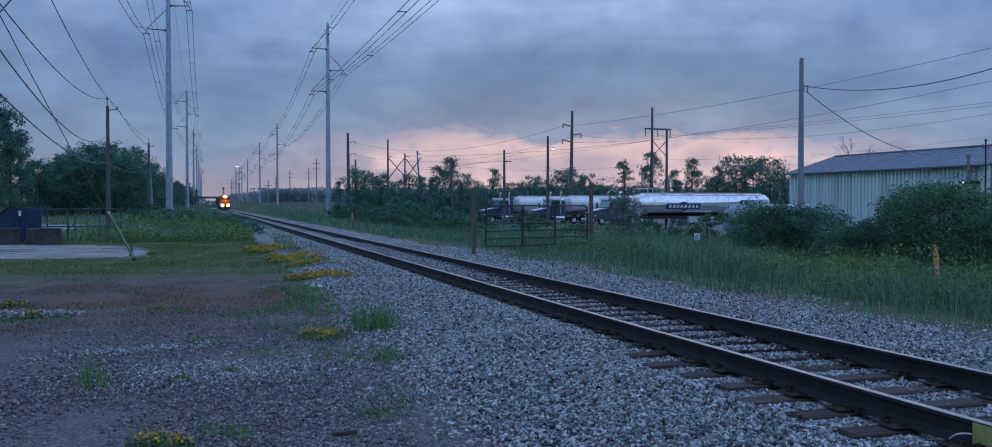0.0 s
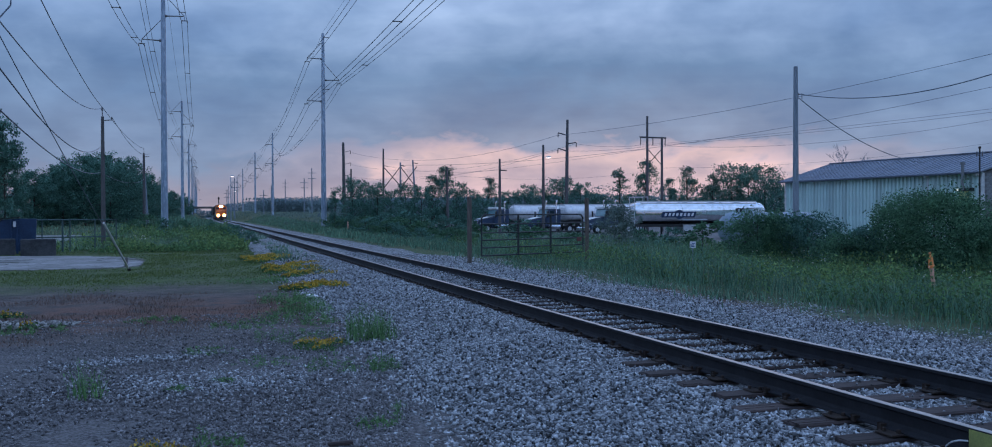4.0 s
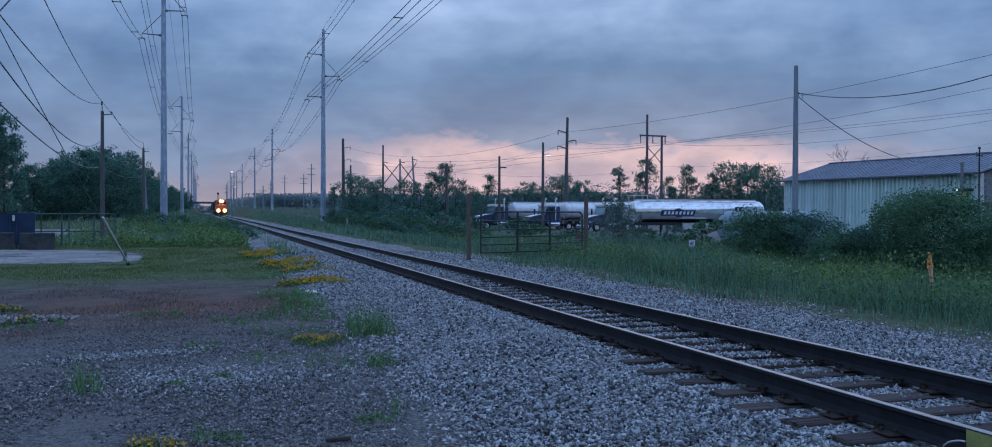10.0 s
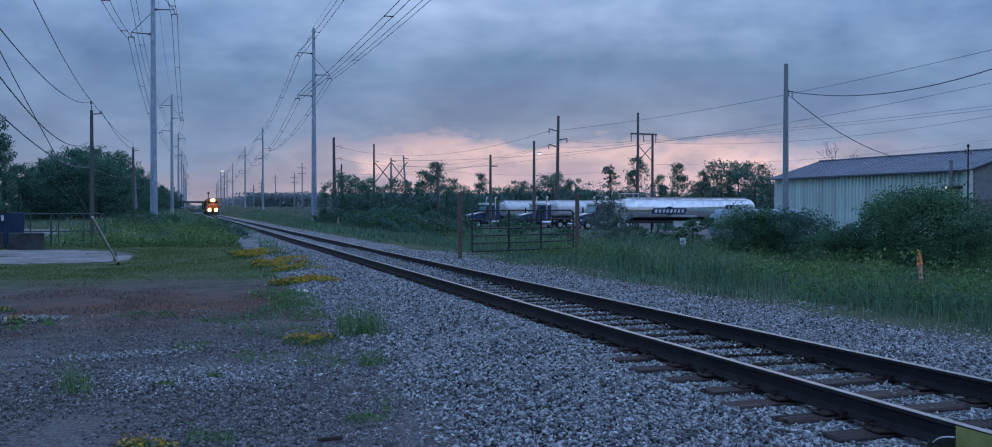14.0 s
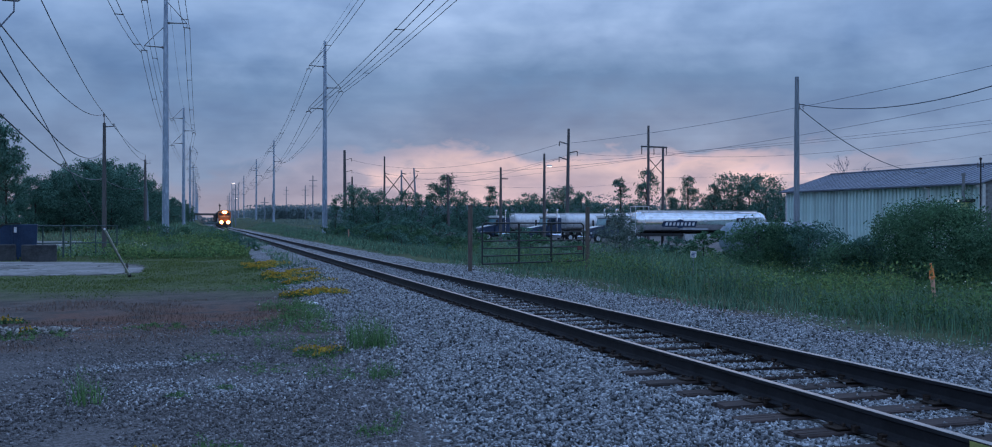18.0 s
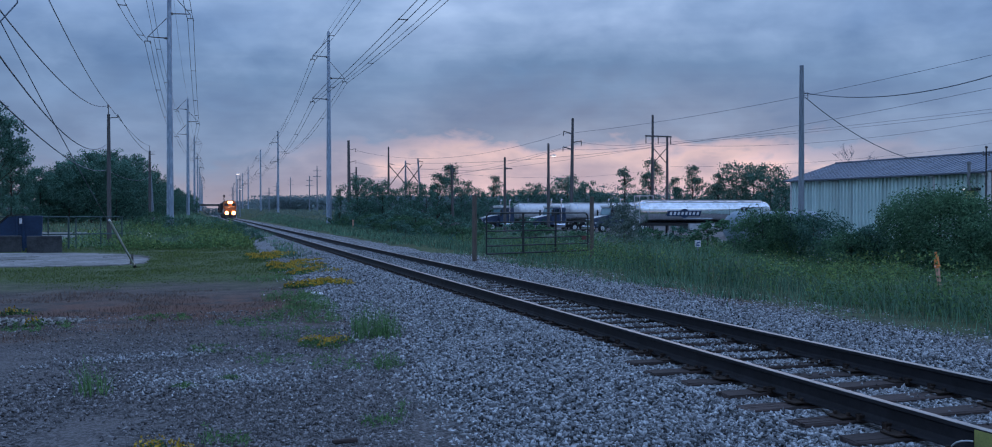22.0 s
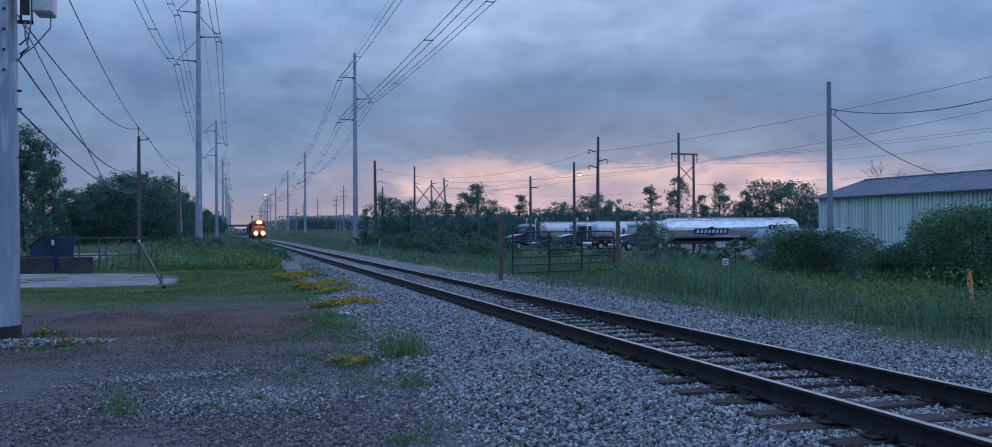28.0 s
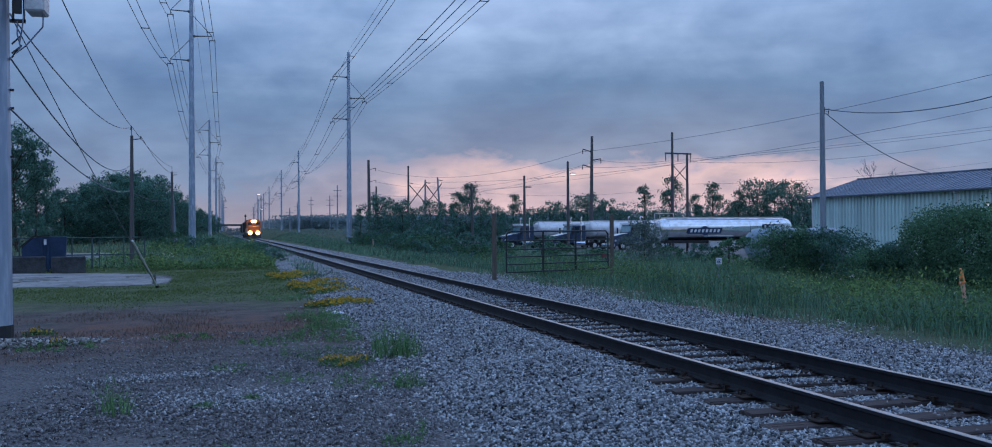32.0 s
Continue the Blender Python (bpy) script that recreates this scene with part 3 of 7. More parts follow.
def stones(name, xyz, size, material, g):
    """Loose broken stones: jagged six-faced chips, each turned and squashed its own way, in one mesh."""
    n = len(xyz)
    jag = CHIP_V[None] + g.uniform(-0.45, 0.45, (n, 5, 3))
    squash = g.uniform(0.65, 1.15, (n, 1, 3)) * np.array([1.6, 1.15, 1.15])
    a, tip = g.random(n) * 6.283, g.normal(size=(n, 2)) * 0.42
    ca, sa, o, k = np.cos(a), np.sin(a), tip[:, 0], tip[:, 1]
    # mostly lying flat, each tipped a little
    R = np.stack([ca, -sa, o, sa, ca, k, -(o * ca + k * sa), o * sa - k * ca, np.ones(n)], 1).reshape(n, 3, 3)
    v = np.einsum("nij,nkj->nki", R, jag * squash) * size[:, None, None] + xyz[:, None, :]
    f = (CHIP_F[None] + 5 * np.arange(n)[:, None, None]).reshape(-1, 3)
    me = bpy.data.meshes.new(name)
    me.vertices.add(n * 5)
    me.vertices.foreach_set("co", v.astype(np.float32).ravel())
    me.loops.add(len(f) * 3)
    me.loops.foreach_set("vertex_index", f.astype(np.int32).ravel())
    me.polygons.add(len(f))
    me.polygons.foreach_set("loop_start", np.arange(0, len(f) * 3, 3, dtype=np.int32))
    me.update(calc_edges=True)
    return part_mesh(name, me, material)


g = np.random.default_rng(11)
n = 195000
# denser towards the camera
yy = 4.6 + 34 * g.random(n) ** 2.3
x0 = bed_left(yy) - 0.3 + 0.5 * g.normal(size=n)
xx = x0 + g.random(n) * (11.3 - x0)
on_tie = (np.abs(xx - MID_X) < 1.33) & (np.abs((yy - tie_ys[0] + 0.2985) % 0.597 - 0.2985) < 0.125)
on_rail = np.minimum(np.abs(xx - NEAR_X), np.abs(xx - FAR_X)) < 0.085
keep = ~(on_rail | (on_tie & (g.random(n) > 0.05 + 0.92 * smooth01((yy - 7.8) / 2.2))))
xx, yy, on_tie = xx[keep], yy[keep], on_tie[keep]
size = (0.0085 + 0.0085 * g.random(len(xx)) ** 1.6) * (1.0 + 0.008 * yy)
xyz = np.stack([xx, yy, bed_z(xx, yy) + size * g.uniform(0.0, 2.1, len(xx)) * np.where(np.abs(xx - MID_X) < 1.4, 0.35, 1.0) + 0.040 * on_tie * (np.abs(xx - MID_X) < 0.8)], 1)
tagged(stones("ballast_stone", xyz, size, M_STONE, g), "loose broken blue-grey ballast stones", "stones", kind="stuff")
# the nearest stones, each on its own
shapes = []
for k in range(8):
    bm = bmesh.new()
    bmesh.ops.create_icosphere(bm, subdivisions=1, radius=1)
    for v in bm.verts:
        v.co = Vector((v.co.x * 1.25, v.co.y * 0.9, v.co.z * 0.66)) * g.uniform(0.72, 1.2)
    me = bpy.data.meshes.new("stone")
    bm.to_mesh(me)
    bm.free()
    me.materials.append(M_STONE1)
    shapes.append(me)
for k in range(290):
    x, y, r = g.uniform(1.6, 3.7), g.uniform(5.6, 7.6), g.uniform(0.014, 0.027)
    st = part_mesh("stone", shapes[k % 8], M_STONE1, ballast)
    st.matrix_basis = pose(x, y, float(bed_z(x, y)) + r * g.uniform(0.6, 1.5), g.uniform(-25, 25), g.uniform(-25, 25), g.uniform(0, 360)) @ Matrix.Scale(r, 4)
# smaller, dirtier stones over the lot
n = 64000
yy = 5.2 + 12 * g.random(n) ** 1.6
xx = -4.2 + g.random(n) ** 0.75 * (bed_left(yy) + 5.3)
dens = np.array([noise.noise(Vector((a * 0.55, b * 0.4, 9))) for a, b in zip(xx, yy)])
dens = dens + 0.7 * np.exp(-((xx + 0.2) / 1.5) ** 2 - ((yy - 10.6) / 1.3) ** 2) + 0.25 * smooth01((7.5 - yy) / 1.5)
keep = dens > -0.46 + 0.75 * g.random(n) - 0.45 * smooth01((xx - bed_left(yy) + 1.7) / 1.2)
xx, yy = xx[keep], yy[keep]
size = 0.005 + 0.010 * g.random(len(xx)) ** 1.6
xyz = np.stack([xx, yy, np.maximum(0.0, bed_z(xx, yy)) + size * 0.5 + 0.006], 1)
tagged(stones("lot_stone", xyz, size, M_LOTSTONE, g), "scattered crushed stones on the dirty gravel lot", "stones", kind="stuff")
# paler crushed stone spilled over the lot
n = 3000
pick = g.random(n) < 0.25
xx = np.where(pick, -0.7 + 0.55 * g.normal(size=n), 0.25 + 0.75 * g.normal(size=n))
yy = np.where(pick, 12.05 + 0.28 * (xx + 0.7) + 0.16 * g.normal(size=n), 10.2 + 0.5 * g.normal(size=n))
size = 0.006 + 0.009 * g.random(n)
xyz = np.stack([xx, yy, np.maximum(0.0, bed_z(xx, yy)) + size * 0.6 + 0.01], 1)
tagged(stones("spilled_stone", xyz, size, M_STONE, g), "pale crushed stones spilled over the dirty lot", "stones", kind="stuff")
# the pale heap round the near pole's foot
n = 650
a, rr = g.random(n) * 6.283, np.sqrt(g.random(n))
xx, yy = -3.2 + 1.3 * rr * np.cos(a), 16.25 + 0.5 * rr * np.sin(a)
size = g.uniform(0.015, 0.035, n)
xyz = np.stack([xx, yy, 0.02 + 0.07 * (1 - rr) + size * 0.2], 1)
tagged(stones("pale_stone", xyz, size, mat("pale_stone", (0.32, 0.315, 0.30), (0.20, 0.195, 0.19), 9, 0.9, vary=-1.3), g), "pale crushed stones heaped round the steel pole's foot", "stones", kind="stuff")


# ---- leaves, grass and trees ----
def blades(name, x, y, z, height, width, material, g, lean=0.35):
    """Grass blades in one mesh: each three narrow steps, leaning its own way."""
    n = len(x)
    a = g.random(n) * 6.283
    side = np.stack([np.cos(a), np.sin(a), np.zeros(n)], 1) * (width / 2)[:, None]
    b = g.random(n) * 6.283
    l = height * lean * g.random(n)
    tip = np.stack([np.cos(b) * l, np.sin(b) * l, height * (1 - 0.3 * (l / np.maximum(height, 1e-3)) ** 2)], 1)
    p = np.stack([x, y, z], 1)
    mid = tip * np.array([0.35, 0.35, 0.58])
    v = np.stack([p - side, p + side, p + mid + side * 0.75, p + mid - side * 0.75, p + tip], 1)
    k = 5 * np.arange(n)[:, None]
    f4 = (k + np.array([0, 1, 2, 3])).tolist()
    f3 = (k + np.array([3, 2, 4])).tolist()
    return part_mesh(name, arrays(name, v.reshape(-1, 3), f4 + f3), material)


def leaf_mesh(name, centres, size, g, up=0.0, aspect=0.6):
    """Small pointed leaves: two folded triangles each."""
    n = len(centres)
    R = turns(n, g)
    s = (size * g.uniform(0.6, 1.35, n))[:, None, None]
    q = np.array([(0, -1, 0), (aspect, 0.05, 0.18), (0, 1, 0), (-aspect, 0.05, 0.18)])
    v = np.einsum("nij,kj->nki", R, q) * s * 0.5 + centres[:, None, :]
    k = 4 * np.arange(n)[:, None]
    f = np.concatenate([k + np.array([0, 1, 2]), k + np.array([0, 2, 3])])
    return arrays(name, v.reshape(-1, 3), f)


def crown_points(g, n, h, r, base, lumps, tall=1.0, airy=False, lobe=(0.13, 0.29)):
    """Points of a ragged crown: lobes set round the stem, each of many small leaf sprays with gaps between them."""
    t = g.random(lumps) ** 0.9
    ang = np.arange(lumps) * 2.4 + g.normal(size=lumps) * 0.5
    zc = base + (h - base) * (0.05 + 0.86 * t)
    prof = np.sin(np.clip((zc - base) / (h - base), 0.22, 0.96) * math.pi) ** (0.75 if airy else 0.6)
    rc = r * prof * np.sqrt(g.random(lumps)) * (0.95 if airy else 0.85) * g.uniform(0.7, 1.15, lumps)
    c = np.stack([np.cos(ang) * rc, np.sin(ang) * rc, zc], 1)
    rad = r * g.uniform(*lobe, lumps)
    per = 9
    d = g.normal(size=(lumps, per, 3))
    d /= np.linalg.norm(d, axis=2)[:, :, None]
    sprays = c[:, None, :] + d * (rad[:, None] * g.uniform(0.35, 1.05, (lumps, per)))[:, :, None] * np.array([1, 1, 0.8 * tall])
    size = (rad[:, None] * g.uniform(0.2, 0.5, (lumps, per))).ravel()
    sprays = sprays.reshape(-1, 3)
    w = size ** 2
    pick = g.choice(len(w), n, p=w / w.sum())
    d = g.normal(size=(n, 3)) * 0.66
    d *= np.minimum(1, 1.4 / np.maximum(np.linalg.norm(d, axis=1), 1e-6))[:, None]
    p = sprays[pick] + d * size[pick][:, None] * np.array([1.1, 1.1, 0.95])
    p[:, 2] = np.maximum(p[:, 2], 0.03)
    return p, c, rad


def make_tree(h, r, seed, leaf=0.24, n=3200, base_f=0.25, lumps=26, material=None, label="", name="tree", tall=1.0, airy=False, lobe=(0.13, 0.29)):
    g = np.random.default_rng(seed)
    t = thing(name, label, "tree" if name != "bush" else "bush")
    bm = bmesh.new()
    base = h * base_f
    p, c, rad = crown_points(g, n, h, r, base, lumps, tall, airy, lobe)
    lean = g.normal(size=2) * 0.03 * h
    fork = Vector((lean[0] * 0.5, lean[1] * 0.5, max(base * 1.1, 0.25)))
    top = Vector((lean[0], lean[1], h * 0.82))
    r0 = 0.022 * h + 0.03
    rod(bm, (0, 0, -0.15), fork, r0 * 0.8, r0 * 0.55, 8)
    rod(bm, fork, top, r0 * 0.55, r0 * 0.08, 7)
    order = np.argsort(-rad)[: min(26 if airy else 14, lumps)]
    for k in order:
        q = Vector(c[k])
        s = fork.lerp(top, min(0.9, max(0.0, (q.z - fork.z) / max(0.3, top.z - fork.z) - 0.25)))
        rod(bm, s, q, r0 * 0.18, r0 * 0.04, 5)
    part("trunk", bm, M_BARK, t, "dark bark trunk with limbs")
    part_mesh("crown", leaf_mesh("crown", p, leaf, g), material or M_LEAF, t)
    t["crown_top"] = float(np.percentile(p[:, 2], 99.7))
    return t


# ---- poles and wires ----
def wire(points, sag, r, label, group="", steps=14, name="overhead_wire"):
    """A hanging wire through the points, sagging by sag metres in each span."""
    cu = bpy.data.curves.new(name, "CURVE")
    cu.dimensions, cu.bevel_depth, cu.bevel_resolution, cu.use_fill_caps = "3D", r, 1, True
    for a, b in zip(points, points[1:]):
        a, b = Vector(a), Vector(b)
        sp = cu.splines.new("POLY")
        sp.points.add(steps)
        for i in range(steps + 1):
            t = i / steps
            q = a.lerp(b, t)
            sp.points[i].co = (q.x, q.y, q.z - 4 * sag * t * (1 - t), 1)
    cu.materials.append(M_WIRE)
    return tagged(new(name, cu), label, "wire", group)


def steel_pole(x, y, h, arms, r0=0.34, r1=0.17, z0=None, coated=False):
    """A tubular steel transmission pole. arms: (height, side) of each strut with its stay and its hanging insulator. Gives the wire points."""
    z = gz(x, y) if z0 is None else z0
    t = thing("transmission_pole", "tall galvanised tubular steel transmission pole with side struts", "utility pole", pose(x, y, z), "steel transmission poles")
    bm = bmesh.new()
    rings = []
    for k in range(3):
        # slip-jointed lengths, each a little wider at its foot
        for f_, w_ in ((k / 3, 0.014), ((k + 1) / 3, 0.0)):
            rr = r0 + (r1 - r0) * f_ + w_
            zz = f_ * h - (0.3 if k == 0 and w_ else 0.0)
            rings.append([bm.verts.new((rr * math.cos(6.28318 * i / 16), rr * math.sin(6.28318 * i / 16), zz)) for i in range(16)])
    for a, b in zip(rings, rings[1:]):
        for i in range(16):
            bm.faces.new((a[i], a[(i + 1) % 16], b[(i + 1) % 16], b[i]))
    bm.faces.new(rings[0][::-1])
    bm.faces.new(rings[-1])
    part("shaft", bm, M_GALV, t)
    bm = bmesh.new()
    rod(bm, (0, 0, h), (0, 0, h + 0.05), r1 + 0.02, r1 * 0.6, 12)
    rod(bm, (0, 0, h), (0, 0, h + 0.25), 0.03, 0.02, 6)
    part("cap", bm, M_GALV, t)
    if coated:
        bm = bmesh.new()
        rod(bm, (0, 0, -0.2), (0, 0, 0.27), r0 + 0.022, r0 + 0.022, 20)
        part("base_coating", bm, M_DARKSTEEL, t, "black coating on the pole's foot")
        for k in range(5):
            bm = bmesh.new()
            box(bm, 0.16, -r0 * 0.93, 4.4 + k * 0.33, 0.19, -r0 * 0.6, 4.43 + k * 0.33)
            part("step_lug", bm, M_DARKSTEEL, t)
    pts = []
    for hh, s in arms:
        bm = bmesh.new()
        L = 1.75
        rr = r0 + (r1 - r0) * hh / h
        rod(bm, (s * rr * 0.8, 0, hh), (s * (rr + L), 0, hh + 0.06), 0.07, 0.045, 8)
        rod(bm, (s * (rr - 0.05), 0, hh), (s * (rr + 0.16), 0, hh), 0.14, 0.12, 8)
        part("strut", bm, M_INSUL, t, "grey post insulator strut")
        bm = bmesh.new()
        rod(bm, (s * (rr + L), 0, hh + 0.05), (s * rr * 0.8, 0, hh + 2.0), 0.035, 0.035, 6)
        part("stay", bm, M_INSUL, t)
        bm = bmesh.new()
        xt = s * (rr + L)
        rod(bm, (xt, 0, hh), (xt, 0, hh - 0.35), 0.03, 0.03, 6)
        box(bm, xt - 0.30, -0.03, hh - 0.42, xt + 0.30, 0.03, hh - 0.33)
        for q in (-0.26, 0.26):
            rod(bm, (xt + q, -0.22, hh - 0.55), (xt + q, 0.22, hh - 0.55), 0.05, 0.05, 6)
            rod(bm, (xt + q, 0, hh - 0.4), (xt + q, 0, hh - 0.55), 0.03, 0.03, 6)
        part("yoke", bm, M_INSUL, t)
        pts.append(Vector((x + xt, y, z + hh - 0.55)))
    pts.append(Vector((x, y, z + h + 0.2)))
    return pts


def string_line(rows, sag, label, group):
    """Twin conductors from pole to pole with spacers, and one shield wire along the tops."""
    for k in range(4):
        for q in ((-0.26, 0.26) if k < 3 else (0,)):
            wire([p[k] + Vector((q, 0, 0)) for p in rows], sag if k < 3 else sag * 0.7, 0.024 if k < 3 else 0.014, label, group, 20)
    for a, b in zip(rows[:3], rows[1:4]):
        for k in range(3):
            for t in (0.22, 0.45, 0.66, 0.88):
                q = a[k].lerp(b[k], t)
                bm = bmesh.new()
                rod(bm, (-0.28, 0, 0), (0.28, 0, 0), 0.035, 0.035, 6)
                for s in (-0.26, 0.26):
                    rod(bm, (s, -0.09, 0), (s, 0.09, 0), 0.05, 0.05, 6)
                one("wire_spacer", bm, M_INSUL, "short spacer bar between twin overhead wires", "wire spacer", pose(q.x, q.y, q.z - 4 * sag * t * (1 - t)), group)


ARM_L = [(21.0, -1), (18.6, 1), (16.1, -1)]
left_line = [steel_pole(-3.745, 16.95, 26.0, [(23.2, -1), (20.8, 1), (18.4, -1)], 0.345, 0.17, 0.0, True),
             steel_pole(-3.35, 96.3, 26.2, [(23.2, -1), (20.8, 1), (18.4, -1)])]
left_line = [[p + Vector((0.3, -95, 0)) for p in left_line[0]]] + left_line
for k, (x, y) in enumerate([(-3.4, 193), (-3.3, 290), (-3.2, 385), (-3.1, 480), (-3.0, 575), (-2.9, 670), (-2.8, 765)]):
    left_line.append(steel_pole(x, y, 24.0 - gz(x, y), ARM_L if k % 2 == 0 else [(a, -s) for a, s in ARM_L]))
string_line(left_line, 2.2, "twin overhead transmission wires strung beside the track", "transmission wires, lot side")

right_line = []
for x, y in [(14.45, 116.4), (18.73, 261.7), (18.5, 343.5), (19.3, 466), (19.7, 550), (19.8, 643), (20.0, 740)]:
    right_line.append(steel_pole(x, y, 24.0 - gz(x, y), [(a - gz(x, y), s) for a, s in ((20.9, -1), (18.3, 1), (15.7, -1))]))
behind = [p + Vector((-2.8, -176.4, 0)) for p in right_line[0]]
string_line([behind] + right_line, 1.8, "twin overhead transmission wires beyond the track", "transmission wires, far side")


def wood_pole(p, h, r=0.15, lean=0.0, name="wooden_pole", label="weathered dark wooden utility pole", group="wooden utility poles", material=None):
    """A wooden pole whose top is at p, h metres tall; its foot stands in the ground."""
    t = thing(name, label, "utility pole", pose(p[0], p[1], p[2] - h, 0, lean, 0), group)
    bm = bmesh.new()
    rod(bm, (0, 0, -1.0), (0, 0, h * 0.5), r * 1.15, r, 10)
    rod(bm, (0, 0, h * 0.5), (0, 0, h), r, r * 0.72, 10)
    rod(bm, (0, 0, h), (0, 0, h + 0.02), r * 0.72, r * 0.5, 10)
    part("shaft", bm, material or M_POLEWOOD, t)
    return t


def bracket(t, h, s, L, rise=0.0, r=0.05, insulator=True, along=0.0):
    bm = bmesh.new()
    rod(bm, (0, 0, h), (s * L, along, h + rise), r, r * 0.8, 6)
    a = part("bracket_arm", bm, M_POLEWOOD, t)
    if insulator:
        bm = bmesh.new()
        z = h + rise
        for k in range(4):
            rod(bm, (s * L, along, z - 0.1 - 0.13 * k), (s * L, along, z - 0.18 - 0.13 * k), 0.09, 0.06, 8)
        rod(bm, (s * L, along, z), (s * L, along, z - 0.6), 0.025, 0.025, 6)
        part("insulator", bm, M_INSUL, a)


# distribution poles by the lot
W1, W2 = Vector((-4.97, 54.01, 7.02)), Vector((-6.28, 116.23, 8.96))
t = wood_pole(W1, W1.z, 0.11)
bracket(t, W1.z - 0.2, 1, 0.47, 0.05, 0.03, False)
bm = bmesh.new()
rod(bm, (0, 0, W1.z), (-0.02, 0, W1.z + 0.48), 0.025, 0.02, 6)
rod(bm, (-0.02, 0, W1.z + 0.34), (-0.02, 0, W1.z + 0.52), 0.06, 0.04, 8)
part("pin_insulator", bm, M_INSUL, t)
bm = bmesh.new()
rod(bm, (0.46, 0, W1.z - 0.18), (0.46, 0, W1.z), 0.05, 0.03, 8)
part("pin_insulator", bm, M_INSUL, t)
t = wood_pole(W2, W2.z - gz(W2.x, W2.y), 0.17)
bracket(t, W2.z - 0.4 - gz(W2.x, W2.y), 1, 0.6, 0.05, 0.04, False)
bm = bmesh.new()
rod(bm, (0, 0, W2.z - gz(W2.x, W2.y)), (0, 0, W2.z + 0.6 - gz(W2.x, W2.y)), 0.03, 0.03, 6)
part("pin_insulator", bm, M_INSUL, t)
W3 = Vector((-6.04, 119.25, 6.44))
wood_pole(W3, W3.z - gz(W3.x, W3.y), 0.13, -3.0, label="leaning pale wooden stub pole beside the trees", material=M_GREYWOOD)
W4 = Vector((-6.20, 118.22, 4.97))
wood_pole(W4, W4.z - gz(W4.x, W4.y), 0.12, -2.5, label="short leaning pale wooden stub pole beside the trees", material=M_GREYWOOD)

NP = Vector((-3.745, 16.95, 0))                  # the near steel pole
wire([NP + Vector((0.32, -0.1, 7.5)), W1 + Vector((0, 0, 0.5)), W2 + Vector((0, 0, 0.6))], 0.42, 0.015, "thin overhead wire to a wooden pole", "distribution wires")
wire([NP + Vector((0.34, -0.1, 5.35)), W1 + Vector((-0.05, 0, 0.45))], 0.63, 0.014, "thin overhead wire to a wooden pole", "distribution wires")
wire([NP + Vector((0.34, -0.1, 4.63)), W1 + Vector((-0.12, 0, -1.62))], 0.88, 0.016, "thick black overhead cable to a wooden pole", "distribution wires")
wire([NP + Vector((0.34, -0.1, 3.8)), W1 + Vector((-0.12, 0, -2.97)), W2 + Vector((0, 0, -3.0))], 0.5, 0.015, "thick black overhead cable to a wooden pole", "distribution wires")
wire([W1 + Vector((0.46, 0, 0)), W2 + Vector((0.6, 0, 0))], 0.8, 0.015, "thin overhead wire to a wooden pole", "distribution wires")

# guy wire with its pale guard
A = Vector((-2.16, 31.83, 0.0))
B = NP + Vector((0.33, 0, 5.35))
wire([A, B], 0.12, 0.010, "steel guy wire from the steel pole to its anchor", name="guy_wire")
bm = bmesh.new()
d = (B - A).normalized()
rod(bm, A + d * 0.25, A + d * 4.6, 0.034, 0.03, 8)
one("guy_guard", bm, M_WHITE, "pale plastic guard tube on the guy wire", "guy guard")
bm = bmesh.new()
rod(bm, A - d * 0.3, A + d * 0.3, 0.02, 0.02, 6)
rod(bm, A + d * 0.12, A + d * 0.3, 0.06, 0.05, 8)
one("guy_anchor", bm, M_DARKSTEEL, "dark iron anchor rod of the guy wire in the grass", "guy anchor")

# transformer and switch box on the near pole
t = thing("pole_equipment", "grey transformer tank and cut-out rack bolted to the steel pole", "transformer", pose(NP.x + 0.04, NP.y, -0.20))
bm = bmesh.new()
box(bm, 0.54, -0.28, 5.58, 0.84, 0.22, 6.75, bev=0.03)
part("tank", bm, M_GREYW, t, "pale grey steel tank")
bm = bmesh.new()
for x0 in (0.34, 0.50):
    box(bm, x0, -0.15, 5.42, x0 + 0.03, -0.11, 6.7)
box(bm, 0.30, -0.15, 5.40, 0.54, -0.11, 5.46)
box(bm, 0.30, -0.15, 6.2, 0.8, -0.11, 6.27)
box(bm, 0.38, -0.2, 5.55, 0.48, -0.1, 6.7)
part("rack", bm, M_DARKSTEEL, t, "dark steel cut-out rack")
for q, (x, z) in enumerate(((0.42, 5.1), (0.44, 4.95), (0.37, 4.88))):
    bm = bmesh.new()
    rod(bm, (0.33, -0.12, z - 0.05), (x + 0.05, -0.16, z + 0.08), 0.016, 0.013, 6)
    part("clamp", bm, M_DARKSTEEL, t)
bm = bmesh.new()
for z in (4.0, 4.3, 3.2):
    box(bm, 0.28, -0.03, z, 0.335, 0.03, z + 0.035)
part("bolt_plate", bm, M_DARKSTEEL, t)
bm = bmesh.new()
box(bm, -0.13, -0.36, 4.30, 0.05, -0.342, 4.36)
part("tag", bm, M_DARKSTEEL, t, "small dark tag plate on the pole")
